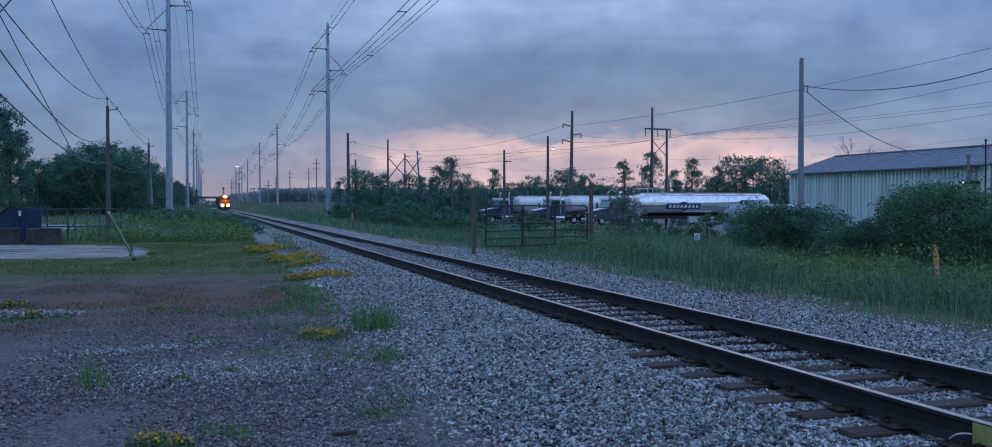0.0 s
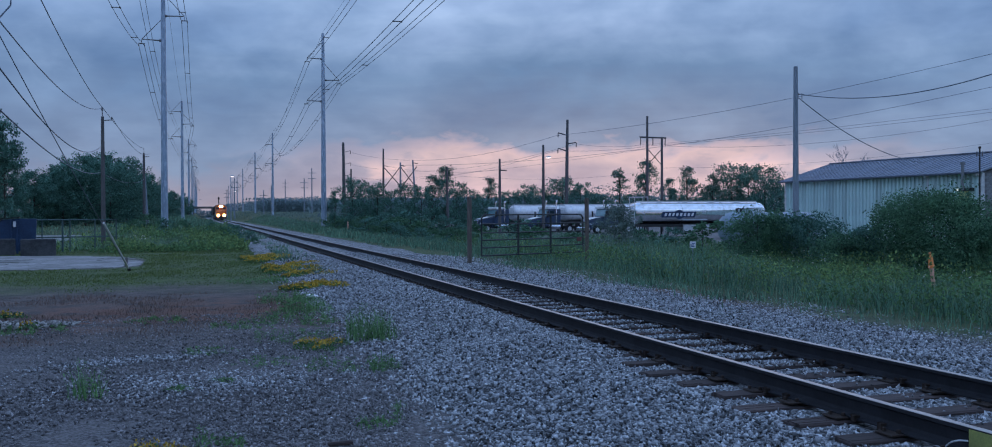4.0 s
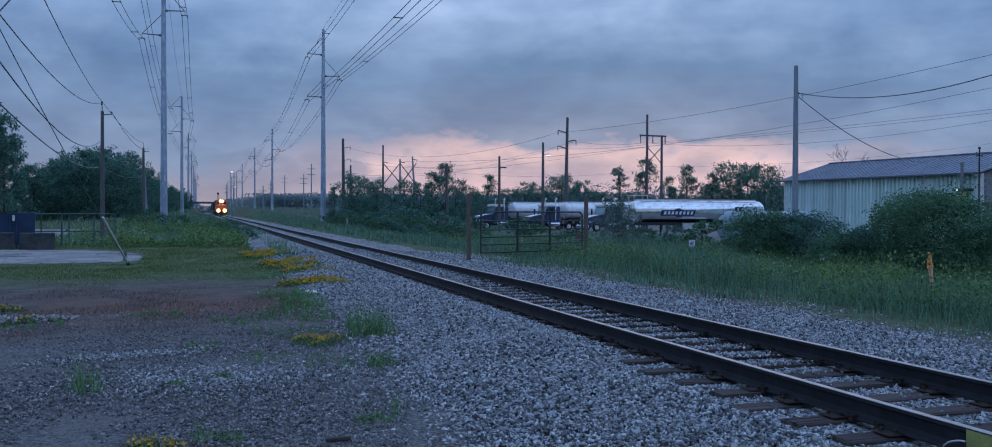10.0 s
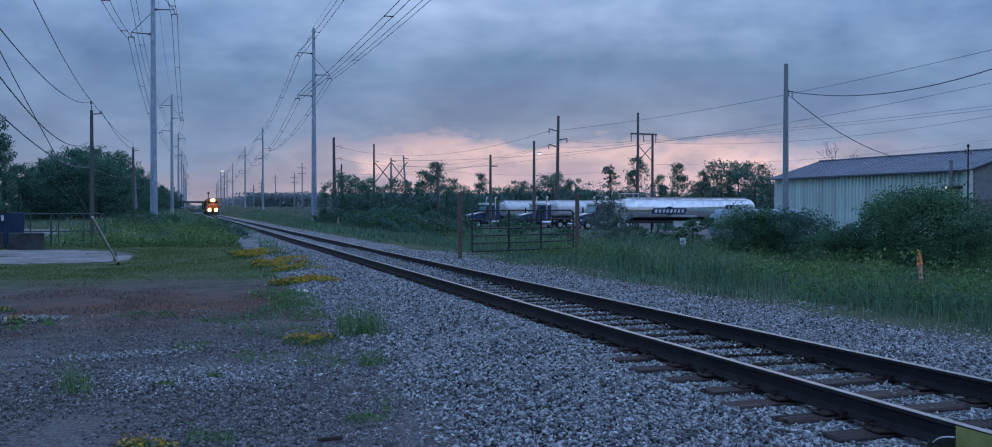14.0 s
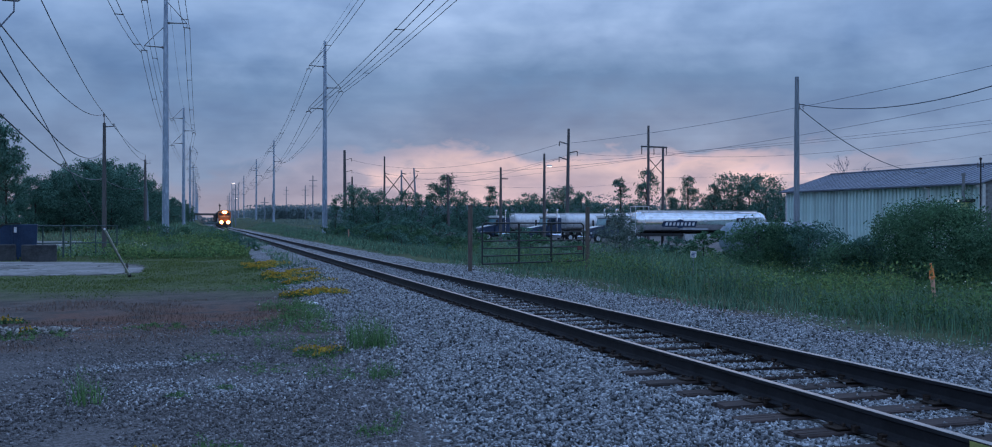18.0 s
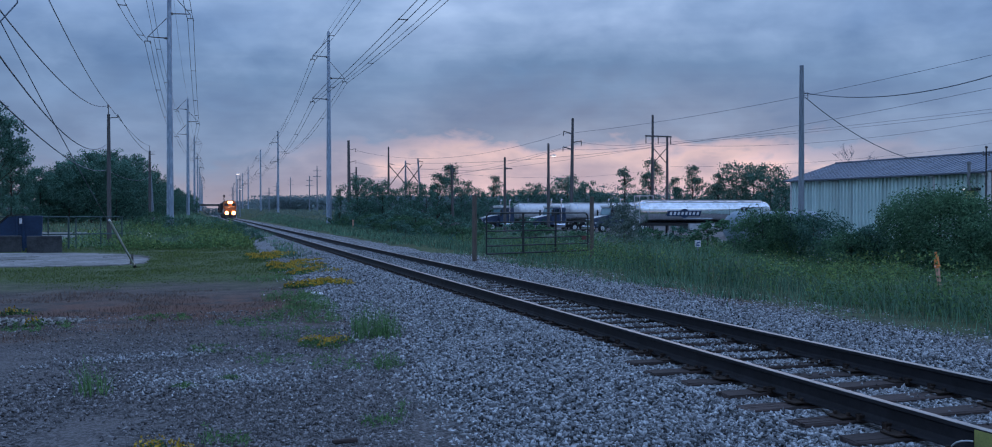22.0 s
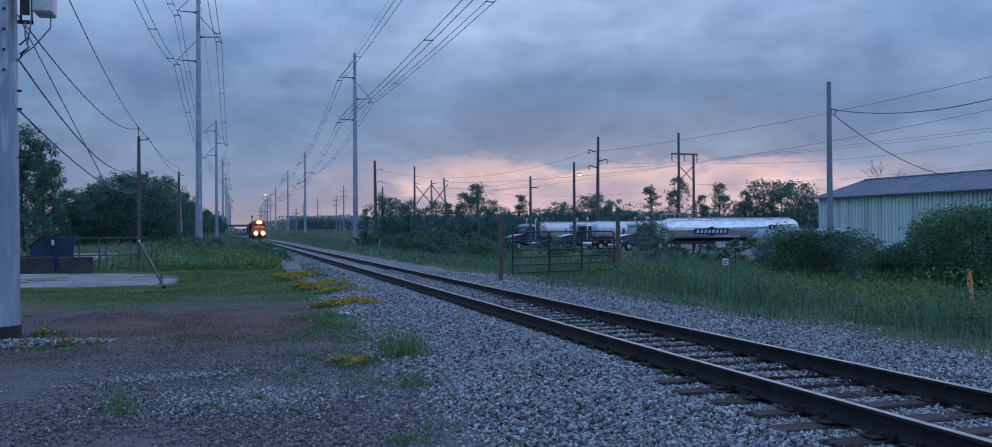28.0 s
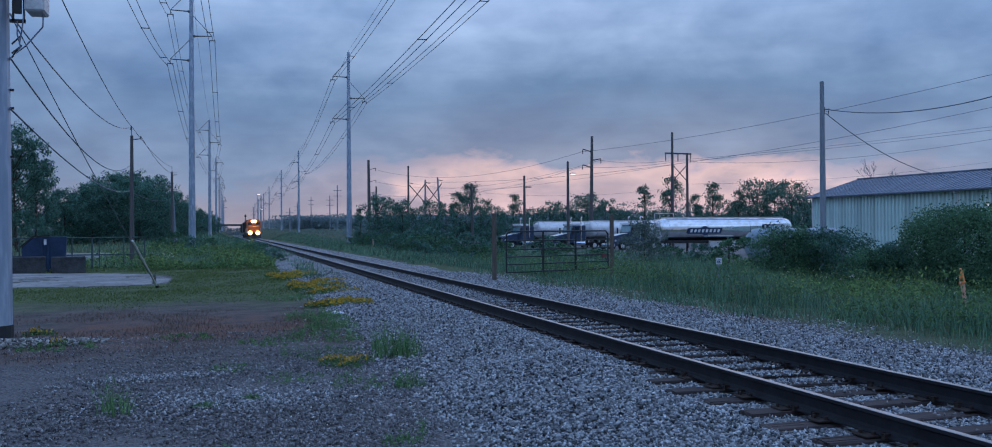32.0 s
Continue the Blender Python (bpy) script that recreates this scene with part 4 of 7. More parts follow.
for pts in ([(0.8, -0.1, 5.62), (0.80, -0.15, 5.35), (0.55, -0.18, 5.02), (0.40, -0.16, 4.9)], [(0.55, -0.2, 5.7), (0.5, -0.2, 5.3), (0.45, -0.16, 5.05)],
            [(0.42, -0.15, 5.42), (0.42, -0.16, 5.2), (0.47, -0.16, 5.0), (0.36, -0.14, 4.9)]):
    bm = bmesh.new()
    for a, b in zip(pts, pts[1:]):
        rod(bm, a, b, 0.012, 0.012, 6)
    part("jumper_wire", bm, M_WIRE, t)

# wooden poles beyond the track
def dz(p):
    return p[2] - gz(p[0], p[1])


p = (24.87, 170.57, 14.84)
t = wood_pole(p, dz(p), 0.30, -0.6, label="thick dark wooden pole with three side arms")
for hh, k in ((1.8, 0), (4.0, 1), (6.1, 2)):
    bracket(t, dz(p) - hh, 1, 1.3, 0.35)
p = (39.84, 260.17, 14.39)
bracket(wood_pole(p, dz(p), 0.3), dz(p) - 2.5, 1, 1.2, 0.3)
braced = []
for q, lean in (((26.08, 138.72, 11.58), 0), ((28.50, 137.92, 9.50), 0), ((30.85, 137.20, 9.88), -3.5)):
    t = wood_pole(q, dz(q), 0.16, lean, label="weathered wooden pole of a braced row of three", material=M_GREYWOOD if q[2] < 11 else None)
    bracket(t, dz(q) - (2.5 if q[2] > 11 else 0.4), 1, 0.75, -0.15, 0.06, False)
    braced.append(Vector(q))
bm = bmesh.new()
for a, b in ((0, 1), (1, 2)):
    rod(bm, (braced[a].x, braced[a].y, 8.9), (braced[b].x, braced[b].y, 5.6 if a else 6.0), 0.07, 0.07, 6)
    rod(bm, (braced[a].x, braced[a].y, 5.6), (braced[b].x, braced[b].y, 8.9), 0.07, 0.07, 6)
one("cross_brace", bm, M_POLEWOOD, "dark timber cross braces between wooden poles", "brace")
p = (27.71, 106.71, 7.32)
bracket(wood_pole(p, dz(p), 0.15, -1.0), dz(p) - 0.95, 1, 0.75, 0, 0.06, False)
p = (30.49, 95.38, 7.63)
bracket(wood_pole(p, dz(p), 0.15), dz(p) - 1.2, 1, 0.8, 0, 0.07, False)


def lamp_arm(t, h, s, L, k=1.0):
    bm = bmesh.new()
    rod(bm, (0, 0, h), (s * L, 0, h + 0.12), 0.035, 0.03, 6)
    a = part("lamp_arm", bm, M_GALV, t)
    bm = bmesh.new()
    ball(bm, (s * (L + 0.2), 0, h + 0.10 * k), 0.30 * k, 0.2 * k, 0.10 * k, 2)
    part("lamp_head", bm, M_GREYW, a)
    bm = bmesh.new()
    ball(bm, (s * (L + 0.2), 0, h + 0.03), 0.28 * k, 0.19 * k, 0.11 * k, 2)
    part("lens", bm, M_LAMPW, a, "glowing white lamp lens")


p = (34.95, 94.03, 9.11)
lamp_arm(wood_pole(p, dz(p), 0.16, label="dark wooden pole with a lit yard lamp"), dz(p) - 1.35, 1, 0.4)
p = P902 = (44.74, 112.03, 13.82)
t = wood_pole(p, dz(p), 0.22, 0.9, label="tall wooden pole with three bracket arms")
bracket(t, dz(p) - 2.0, -1, 1.25, 0.3, 0.08)
bracket(t, dz(p) - 3.1, 1, 1.25, 0.25, 0.08)
bracket(t, dz(p) - 4.0, -1, 1.25, 0.3, 0.08)

# two-pole frame
h1, h2 = Vector((53.82, 107.13, 14.02)), Vector((56.03, 107.44, 11.47))
t = thing("two_pole_frame", "two-pole wooden transmission frame with a crossarm and cross braces", "utility pole", pose(h1.x, h1.y, gz(h1.x, h1.y)), "wooden utility poles")
dx, dy = h2.x - h1.x, h2.y - h1.y
H1, H2 = dz(h1), dz(h2)
u = Vector((dx, dy, 0)).normalized()
for o, H in ((Vector((0, 0, 0)), H1), (Vector((dx, dy, 0)), H2)):
    bm = bmesh.new()
    rod(bm, o + Vector((0, 0, -0.8)), o + Vector((0, 0, H)), 0.20, 0.14, 10)
    part("pole", bm, M_POLEWOOD, t)
bm = bmesh.new()
o = Vector((0, 0, H2 - 0.1))
rod(bm, o - u * 1.1, o + u * 2.85, 0.10, 0.10, 6)
part("crossarm", bm, M_POLEWOOD, t)
for s in (1, -1):
    bm = bmesh.new()
    za, zb = (H2 - 1.5, H2 - 3.6)[::s]
    rod(bm, (0, 0, za), Vector((dx, dy, zb)), 0.06, 0.06, 6)
    part("brace", bm, M_POLEWOOD, t)
H_PTS = []
for k in (-1.0, 0.85, 2.75):
    bm = bmesh.new()
    q = o + u * k
    for j in range(7):
        rod(bm, q - Vector((0, 0, 0.12 + j * 0.12)), q - Vector((0, 0, 0.19 + j * 0.12)), 0.10, 0.05, 8)
    rod(bm, q, q - Vector((0, 0, 1.0)), 0.03, 0.03, 6)
    part("insulator_string", bm, M_INSUL, t)
    H_PTS.append(q - Vector((0, 0, 1.0)) + Vector((h1.x, h1.y, gz(h1.x, h1.y))))

# yard pole with service cables
PR = Vector((32.26, 45.67, 10.05))
t = wood_pole(PR, dz(PR), 0.165, 0.0, label="grey weathered wooden service pole beside the bushes", material=M_GREYWOOD)
bm = bmesh.new()
rod(bm, (0.15, 0, dz(PR) - 1.55), (0.5, 0, dz(PR) - 1.55), 0.03, 0.03, 6)
rod(bm, (0.12, 0, dz(PR) - 1.45), (0.12, 0, dz(PR) - 1.85), 0.05, 0.05, 6)
rod(bm, (0.4, 0, dz(PR) - 1.5), (0.42, 0, dz(PR) - 1.85), 0.02, 0.02, 6)
part("cable_clamp", bm, M_DARKSTEEL, t)
wire([(32.49, 45.56, 8.48), (33.97, 31.49, 8.23)], 0.75, 0.026, "thick service cable from the yard pole", "service cables")
wire([(32.42, 45.58, 8.26), (48.99, 54.00, 5.23)], 0.75, 0.024, "service cable drooping to the shed roof", "service cables")
LB = "long overhead wire across the truck yard"
wire([(26.18, 170.13, 13.00), (43.57, 112.36, 11.80)], 2.2, 0.020, LB, "yard wires", 24)
wire([(43.57, 112.36, 11.80), (59.46, 55.13, 14.32)], 0.8, 0.020, LB, "yard wires", 24)
wire([(26.16, 170.09, 10.82), (45.89, 111.62, 10.74)], 2.2, 0.016, LB, "yard wires", 24)
wire([(26.15, 170.05, 8.64), (43.41, 112.37, 9.85)], 1.8, 0.016, LB, "yard wires", 24)
wire([(45.89, 111.62, 10.74), tuple(H_PTS[0]), (72.17, 66.84, 11.62)], 0.3, 0.016, LB, "yard wires", 24)
wire([(43.41, 112.37, 9.85), tuple(H_PTS[1]), (72.17, 66.83, 11.28)], 0.3, 0.016, LB, "yard wires", 24)
wire([(39.49, 260.22, 11.58), tuple(H_PTS[2]), (72.17, 66.82, 10.82)], 1.2, 0.016, LB, "yard wires", 24)
wire([(26.06, 138.67, 9.12), (30.48, 95.36, 6.48)], 0.6, 0.014, LB, "yard wires")
wire([(28.50, 137.92, 9.12), (67.94, 62.95, 13.20)], 2.0, 0.020, LB, "yard wires", 24)
wire([(27.71, 106.69, 6.36), (66.43, 126.15, 8.56), (101.86, 94.28, 11.39)], 1.0, 0.014, LB, "yard wires", 24)

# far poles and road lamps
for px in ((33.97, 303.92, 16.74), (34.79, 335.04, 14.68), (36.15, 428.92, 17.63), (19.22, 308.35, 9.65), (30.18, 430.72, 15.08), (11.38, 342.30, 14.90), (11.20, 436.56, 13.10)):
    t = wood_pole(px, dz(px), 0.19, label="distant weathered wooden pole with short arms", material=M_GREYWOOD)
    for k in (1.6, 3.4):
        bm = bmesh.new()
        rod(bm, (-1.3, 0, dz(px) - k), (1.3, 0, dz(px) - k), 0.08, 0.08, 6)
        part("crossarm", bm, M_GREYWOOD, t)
for px in ((9.19, 311.56, 14.31), (13.50, 414.89, 12.01)):
    lamp_arm(wood_pole(px, dz(px), 0.14, label="distant road lamp pole with a lit lamp", group="road lamps", material=M_GALV), dz(px) - 0.2, 1, 0.25, 2.0)


# ---- shed ----
def make_shed():
    """Pale metal-clad shed: ribbed wall panels, ribbed roof, block gable."""
    ca, sa = math.cos(radians(17.224)), math.sin(radians(17.224))

    def wd(x, z):
        return Vector((x * ca + z * sa, -x * sa + z * ca, 0))
    a, b = wd(26.8, 85.0), wd(34.33, 65.53)          # far and near corner of the long wall
    u = (b - a).normalized()
    w = Vector((-u.y, u.x, 0))
    if w.x < 0:
        w = -w
    L = (b - a).length
    base = -0.7
    m = Matrix.Translation((a.x, a.y, base)) @ Matrix(((u.x, w.x, 0, 0), (u.y, w.y, 0, 0), (0, 0, 1, 0), (0, 0, 0, 1)))
    t = thing("metal_shed", "pale green ribbed metal shed with a grey metal roof behind bushes", "shed", m)
    E, R, WD = 4.62 - base, 6.25 - base, 11.0
    # long wall of panels, each with its ribs
    n = 54
    pw = L / n
    bm = bmesh.new()
    ribs = 1
    line = [(0.0, 0.02)]
    for k in range(ribs):
        x0, q = k * pw / ribs, pw / ribs
        line += [(x0 + q * 0.18, 0.02), (x0 + q * 0.26, -0.10), (x0 + q * 0.62, -0.10), (x0 + q * 0.70, 0.02)]
    line += [(pw - 0.006, 0.02), (pw - 0.006, 0.05), (0.0, 0.05)]
    prism(bm, line, 0.0, E - 0.15, "z")
    me = bpy.data.meshes.new("wall_panel")
    bm.to_mesh(me)
    bm.free()
    me.materials.append(M_SIDING)
    for k in range(n):
        p = part_mesh("wall_panel", me, M_SIDING, t)
        p.location = (k * pw, 0, 0)
    bm = bmesh.new()
    box(bm, 0, 0.06, 0, L, 0.2, E - 0.05)
    part("inner_wall", bm, M_SIDING, t)
    # far end, back and near block end
    bm = bmesh.new()
    prism(bm, [(0.02, 0), (WD, 0), (WD, E - 0.1), (WD / 2, R - 0.15), (0.02, E - 0.1)], -0.1, 0.05, "x")
    part("end_wall", bm, M_SIDING, t)
    bm = bmesh.new()
    box(bm, 0, WD - 0.15, 0, L, WD, E - 0.1)
    part("back_wall", bm, M_SIDING, t)
    bm = bmesh.new()
    prism(bm, [(0.1, 0), (WD, 0), (WD, E - 0.1), (WD / 2, R - 0.15), (0.1, E - 0.1)], L - 0.15, L, "x")
    gable = part("block_gable", bm, M_MORTAR, t, "grey concrete block gable wall")
    bm = bmesh.new()
    box(bm, 0, 0.005, 0.004, 0.02, 0.390, 0.194, bev=0.006)
    me = bpy.data.meshes.new("block")
    bm.to_mesh(me)
    bm.free()
    me.materials.append(M_BLOCK)
    for row in range(16, 33):
        z = row * 0.2
        off = 0.2 if row % 2 else 0.0
        for c in range(0, 13):
            y = 0.3 + c * 0.4 + off
            if z + 0.2 < E - 0.1 + (R - E) * min(1, y / (WD / 2)) - 0.1:
                q = part_mesh("block", me, M_BLOCK, gable)
                q.location = (L, y, z)
    # roof slopes with standing ribs
    for side in (0, 1):
        y0, y1 = (-0.45, WD / 2) if side == 0 else (WD + 0.45, WD / 2)
        z0 = E - 0.10
        bm = bmesh.new()
        prism(bm, [(y0, z0), (y1, R), (y1, R + 0.07), (y0, z0 + 0.07)], -0.5, L + 0.35, "x")
        roof = part("roof", bm, M_ROOF, t, "weathered grey metal roof")
        if side == 0:
            rib = bmesh.new()
            prism(rib, [(y0, z0 + 0.07), (y1, R + 0.07), (y1, R + 0.12), (y0, z0 + 0.12)], -0.03, 0.03, "x")
            me = bpy.data.meshes.new("roof_rib")
            rib.to_mesh(me)
            rib.free()
            me.materials.append(M_ROOF)
            for k in range(40):
                q = part_mesh("roof_rib", me, M_ROOF, roof)
                q.location = (-0.45 + k * (L + 0.75) / 39, 0, 0)
    bm = bmesh.new()
    box(bm, -0.5, WD / 2 - 0.25, R + 0.04, L + 0.35, WD / 2 + 0.25, R + 0.14, bev=0.02)
    part("ridge_cap", bm, M_ROOF, t)
    # the gutter's dark colour carries the shade line below the eave
    bm = bmesh.new()
    box(bm, -0.5, -0.62, E - 0.16, L + 0.2, -0.46, E - 0.02, bev=0.02)
    part("gutter", bm, M_GUTTER, t, "gutter along the eave, painted dark grey for the eave's shade")
    for x in (0.02, L - 4.6, L - 0.02):
        bm = bmesh.new()
        box(bm, x - 0.08, -0.17, 0, x + 0.08, -0.08, E - 0.1, bev=0.01)
        if x > 1:
            box(bm, x - 0.08, -0.5, E - 0.3, x + 0.08, -0.08, E - 0.16)
        part("downpipe", bm, M_TRIM, t, "white downpipe")
    bm = bmesh.new()
    box(bm, -0.12, -0.10, 0, 0.02, 0.12, E - 0.1)
    part("corner_trim", bm, M_TRIM, t)
    bm = bmesh.new()
    box(bm, L - 0.02, -0.13, 0, L + 0.16, 0.14, E - 0.1)
    part("corner_trim", bm, M_TRIM, t)
    # pale panel, wall lamp and flue near the block end
    bm = bmesh.new()
    box(bm, L - 1.75, -0.13, 1.2, L - 0.95, -0.08, E - 1.35)
    part("door_panel", bm, M_LITWALL, t, "pale yellow panel under the wall lamp")
    bm = bmesh.new()
    box(bm, L - 1.90, -0.3, E - 1.35, L - 1.60, -0.08, E - 1.2)
    lamp = part("wall_lamp", bm, M_BLACK, t, "small lit wall lamp")
    bm = bmesh.new()
    ball(bm, (L - 1.75, -0.26, E - 1.26), 0.10, 0.10, 0.08, 2)
    part("lens", bm, M_WALLLAMP, lamp)
    bm = bmesh.new()
    box(bm, L - 1.45, -0.35, E - 1.35, L - 0.5, -0.08, E - 1.15)
    part("awning", bm, M_BLACK, t)
    bm = bmesh.new()
    rod(bm, (L - 0.9, -0.75, E - 1.3), (L - 0.9, -0.75, E + 0.5), 0.11, 0.11, 12)
    rod(bm, (L - 0.9, -0.75, E + 0.5), (L - 0.9, -0.75, E + 0.68), 0.17, 0.15, 12)
    part("flue", bm, M_BLOCK, t, "grey flue pipe with a rain cap")
    return m, L, E


shed_m, shed_l, shed_e = make_shed()
p = shed_m @ Vector((shed_l + 0.4, -0.6, 0))
t = thing("service_mast", "thin dark service mast at the shed's corner", "mast", pose(p.x, p.y, p.z))
bm = bmesh.new()
rod(bm, (0, 0, -0.2), (0, 0, shed_e + 1.6), 0.06, 0.05, 8)
part("mast", bm, M_DARKSTEEL, t)
bm = bmesh.new()
rod(bm, (-0.25, 0, shed_e + 1.1), (0.25, 0, shed_e + 1.1), 0.025, 0.025, 6)
part("crossbar", bm, M_DARKSTEEL, t)
bm = bmesh.new()
ball(bm, (0, 0, shed_e + 1.62), 0.11, sub=1)
part("weather_head", bm, M_DARKSTEEL, t)
for s in (-0.25, 0.25):
    bm = bmesh.new()
    rod(bm, (s, 0, shed_e + 1.0), (s, 0, shed_e + 1.35), 0.05, 0.04, 6)
    part("pin_insulator", bm, M_INSUL, t)

# ---- gate and posts ----
def post(p, h, label):
    bm = bmesh.new()
    box(bm, -0.062, -0.062, -0.4, 0.062, 0.062, h, bev=0.010)
    return one("gate_post", bm, M_POSTWOOD, label, "post", pose(p[0], p[1], 0, 0, 0, 15), "gate posts")


GP0, GP1 = Vector((8.85, 31.14, 0)), Vector((14.15, 33.3, 0))
post(GP0, 2.36, "square weathered timber post standing at the ballast's edge")
post(GP1, 2.36, "square weathered timber gate post in tall grass")
ga, gb = Vector((9.11, 30.55, 0.33)), Vector((13.69, 32.59, 0.34))
d = gb - ga
yaw = math.degrees(math.atan2(d.y, d.x))
GL = Vector((d.x, d.y)).length
t = thing("tube_gate", "closed dark tubular steel farm gate", "gate", pose(ga.x, ga.y, ga.z, 0, 0, yaw))
GH = 1.40
bm = bmesh.new()
c = 0.12
for a, b in (((0, 0, 0), (0, 0, GH - c)), ((0, 0, GH - c), (c, 0, GH)), ((c, 0, GH), (GL - c, 0, GH)), ((GL - c, 0, GH), (GL, 0, GH - c)), ((GL, 0, GH - c), (GL, 0, 0)), ((0, 0, 0), (GL, 0, 0))):
    rod(bm, a, b, 0.027, 0.027, 8)
part("gate_frame", bm, M_GATE, t)
for z in (0.27, 0.53, 0.78, 1.08):
    bm = bmesh.new()
    rod(bm, (0, 0, z), (GL, 0, z), 0.023, 0.023, 8)
    part("gate_bar", bm, M_GATE, t)
for x in (GL * 0.34, GL * 0.66):
    bm = bmesh.new()
    box(bm, x - 0.025, -0.03, 0, x + 0.025, 0.03, GH)
    part("gate_upright", bm, M_GATE, t)
bm = bmesh.new()
box(bm, GL - 0.36, -0.04, 0.40, GL - 0.12, -0.028, 0.55)
part("gate_tag", bm, mat("red_tag", (0.16, 0.05, 0.05), None, 6, 0.6), t, "small dark red tag on the gate")
for z in (0.3, 1.1):
    bm = bmesh.new()
    rod(bm, (GL, 0, z), (GL + 0.2, 0.05, z), 0.02, 0.02, 6)
    part("hinge", bm, M_GATE, t)

# ---- small sign and pipeline marker ----
s = Vector((13.53, 24.06, 0.84))
t = thing("stake_sign", "small white and blue sign plate on a stake in the grass", "sign", pose(s.x, s.y, gz(s.x, s.y), 0, 0, -30))
bm = bmesh.new()
h = s.z - gz(s.x, s.y)
box(bm, -0.02, -0.012, -0.3, 0.02, 0.012, h, bev=0.003)
part("stake", bm, M_GREYWOOD, t)
bm = bmesh.new()
box(bm, -0.085, -0.022, h - 0.09, 0.085, -0.013, h + 0.10, bev=0.003)
pl = part("plate", bm, M_SIGNW, t)
bm = bmesh.new()
for k, (x0, x1) in enumerate(((-0.05, 0.05), (-0.06, 0.03), (-0.03, 0.06))):
    box(bm, x0, -0.027, h - 0.055 + k * 0.04, x1, -0.0225, h - 0.03 + k * 0.04)
part("print_bar", bm, M_SIGNB, pl, "blue print bars")
s = Vector((19.76, 21.60, 0.53))
z0 = gz(s.x, s.y)
t = thing("pipeline_marker", "leaning orange pipeline marker post in the weeds", "marker post", pose(s.x + 0.10, s.y, z0, 0, -8, 0))
h = s.z - z0
bm = bmesh.new()
rod(bm, (0, 0, -0.3), (0, 0, h - 0.28), 0.06, 0.06, 10)
part("post", bm, M_PALEPINK, t, "faded lower post")
bm = bmesh.new()
rod(bm, (0, 0, h - 0.30), (0, 0, h), 0.075, 0.06, 10)
rod(bm, (0, 0, h), (0, 0, h + 0.10), 0.04, 0.03, 10)
rod(bm, (0, 0, h - 0.34), (0, 0, h - 0.28), 0.09, 0.09, 10)
part("cap", bm, M_MARKER, t, "bright orange cap")

# ---- lot side: pad, fence, skip, blocks ----
pad0 = [(-14, 32.9), (-6.2, 33.0), (-3.4, 33.1), (-2.5, 33.6), (-1.9, 34.6), (-2.0, 36.0), (-2.25, 39.2), (-3.0, 41.5), (-5.0, 43.4), (-8.5, 44.6), (-14, 45)]
rp = random.Random(12)
pad = []
for (ax_, ay_), (bx_, by_) in zip(pad0, pad0[1:]):
    for k in range(8):
        f_ = k / 8
        pad.append((ax_ + (bx_ - ax_) * f_ + rp.uniform(-0.15, 0.15), ay_ + (by_ - ay_) * f_ + rp.uniform(-0.28, 0.28)))
pad.append(pad0[-1])
bm = bmesh.new()
prism(bm, pad, -0.1, 0.035, "z")
ob = part("concrete_pad", bm, M_CONC)
tagged(ob, "pale worn concrete pad with tarred cracks in the grass", "pavement", kind="structure")
rc = random.Random(3)
for k in range(7):
    x, y = rc.uniform(-9, -3.5), rc.uniform(35, 42)
    bm = bmesh.new()
    lo, hi = [], []
    for i in range(9):
        x += rc.uniform(0.08, 0.28)
        y += rc.uniform(-0.35, 0.3)
        wd_ = rc.uniform(0.06, 0.36)
        lo.append(bm.verts.new((x, y - wd_, 0.039)))
        hi.append(bm.verts.new((x, y + wd_, 0.039)))
    for i in range(8):
        bm.faces.new((lo[i], lo[i + 1], hi[i + 1], hi[i]))
    part("crack", bm, M_CRACK, ob, "dark weedy crack")

t = thing("pipe_fence", "low green-grey pipe rail fence behind the concrete pad", "fence")
f0, f1 = Vector((-13.0, 47.0, 0)), Vector((-4.0, 50.4, 0))
d = (f1 - f0).normalized()
FL = (f1 - f0).length
M_FENCE = mat("fence_pipe", (0.07, 0.125, 0.13), (0.045, 0.08, 0.085), 6, 0.6, 0.2)
for z in (0.72, 1.55):
    bm = bmesh.new()
    rod(bm, f0 + Vector((0, 0, z)), f1 + Vector((0, 0, z)), 0.03, 0.03, 8)
    part("rail", bm, M_FENCE, t)
for k in (0.02, 0.15, 0.27, 0.40, 0.53, 0.64, 0.735, 0.77, 0.89, 0.995):
    q = f0 + d * FL * k
    bm = bmesh.new()
    r = 0.045 if k == 0.735 else 0.03
    rod(bm, q + Vector((0, 0, -0.3)), q + Vector((0, 0, 1.58)), r, r, 8)
    part("post", bm, M_FENCE, t)

q = Vector((-8.27, 47.37, 0.00))
t = thing("waste_skip", "dark blue steel waste skip with a sloped lid", "waste skip", pose(q.x, q.y + 1.0, 0, 0, 0, 8))
bm = bmesh.new()
prism(bm, [(-0.95, 0.12), (0.85, 0.12), (0.92, 1.62), (0.2, 1.62), (-0.5, 1.58), (-0.98, 1.15)], -0.75, 0.75)
bmesh.ops.bevel(bm, geom=bm.edges[:], offset=0.02, segments=1, affect="EDGES")
part("body", bm, M_NAVY, t)
bm = bmesh.new()
prism(bm, [(-1.02, 1.13), (-0.52, 1.60), (0.2, 1.65), (0.2, 1.70), (-0.54, 1.65), (-1.05, 1.17)], -0.79, 0.79)
part("lid", bm, M_BLACK, t, "black sloped lid")
for x in (-0.15, 0.12):
    bm = bmesh.new()
    box(bm, x - 0.05, -0.83, 0.0, x + 0.05, -0.75, 1.6, bev=0.01)
    part("rib", bm, M_NAVY, t)
bm = bmesh.new()
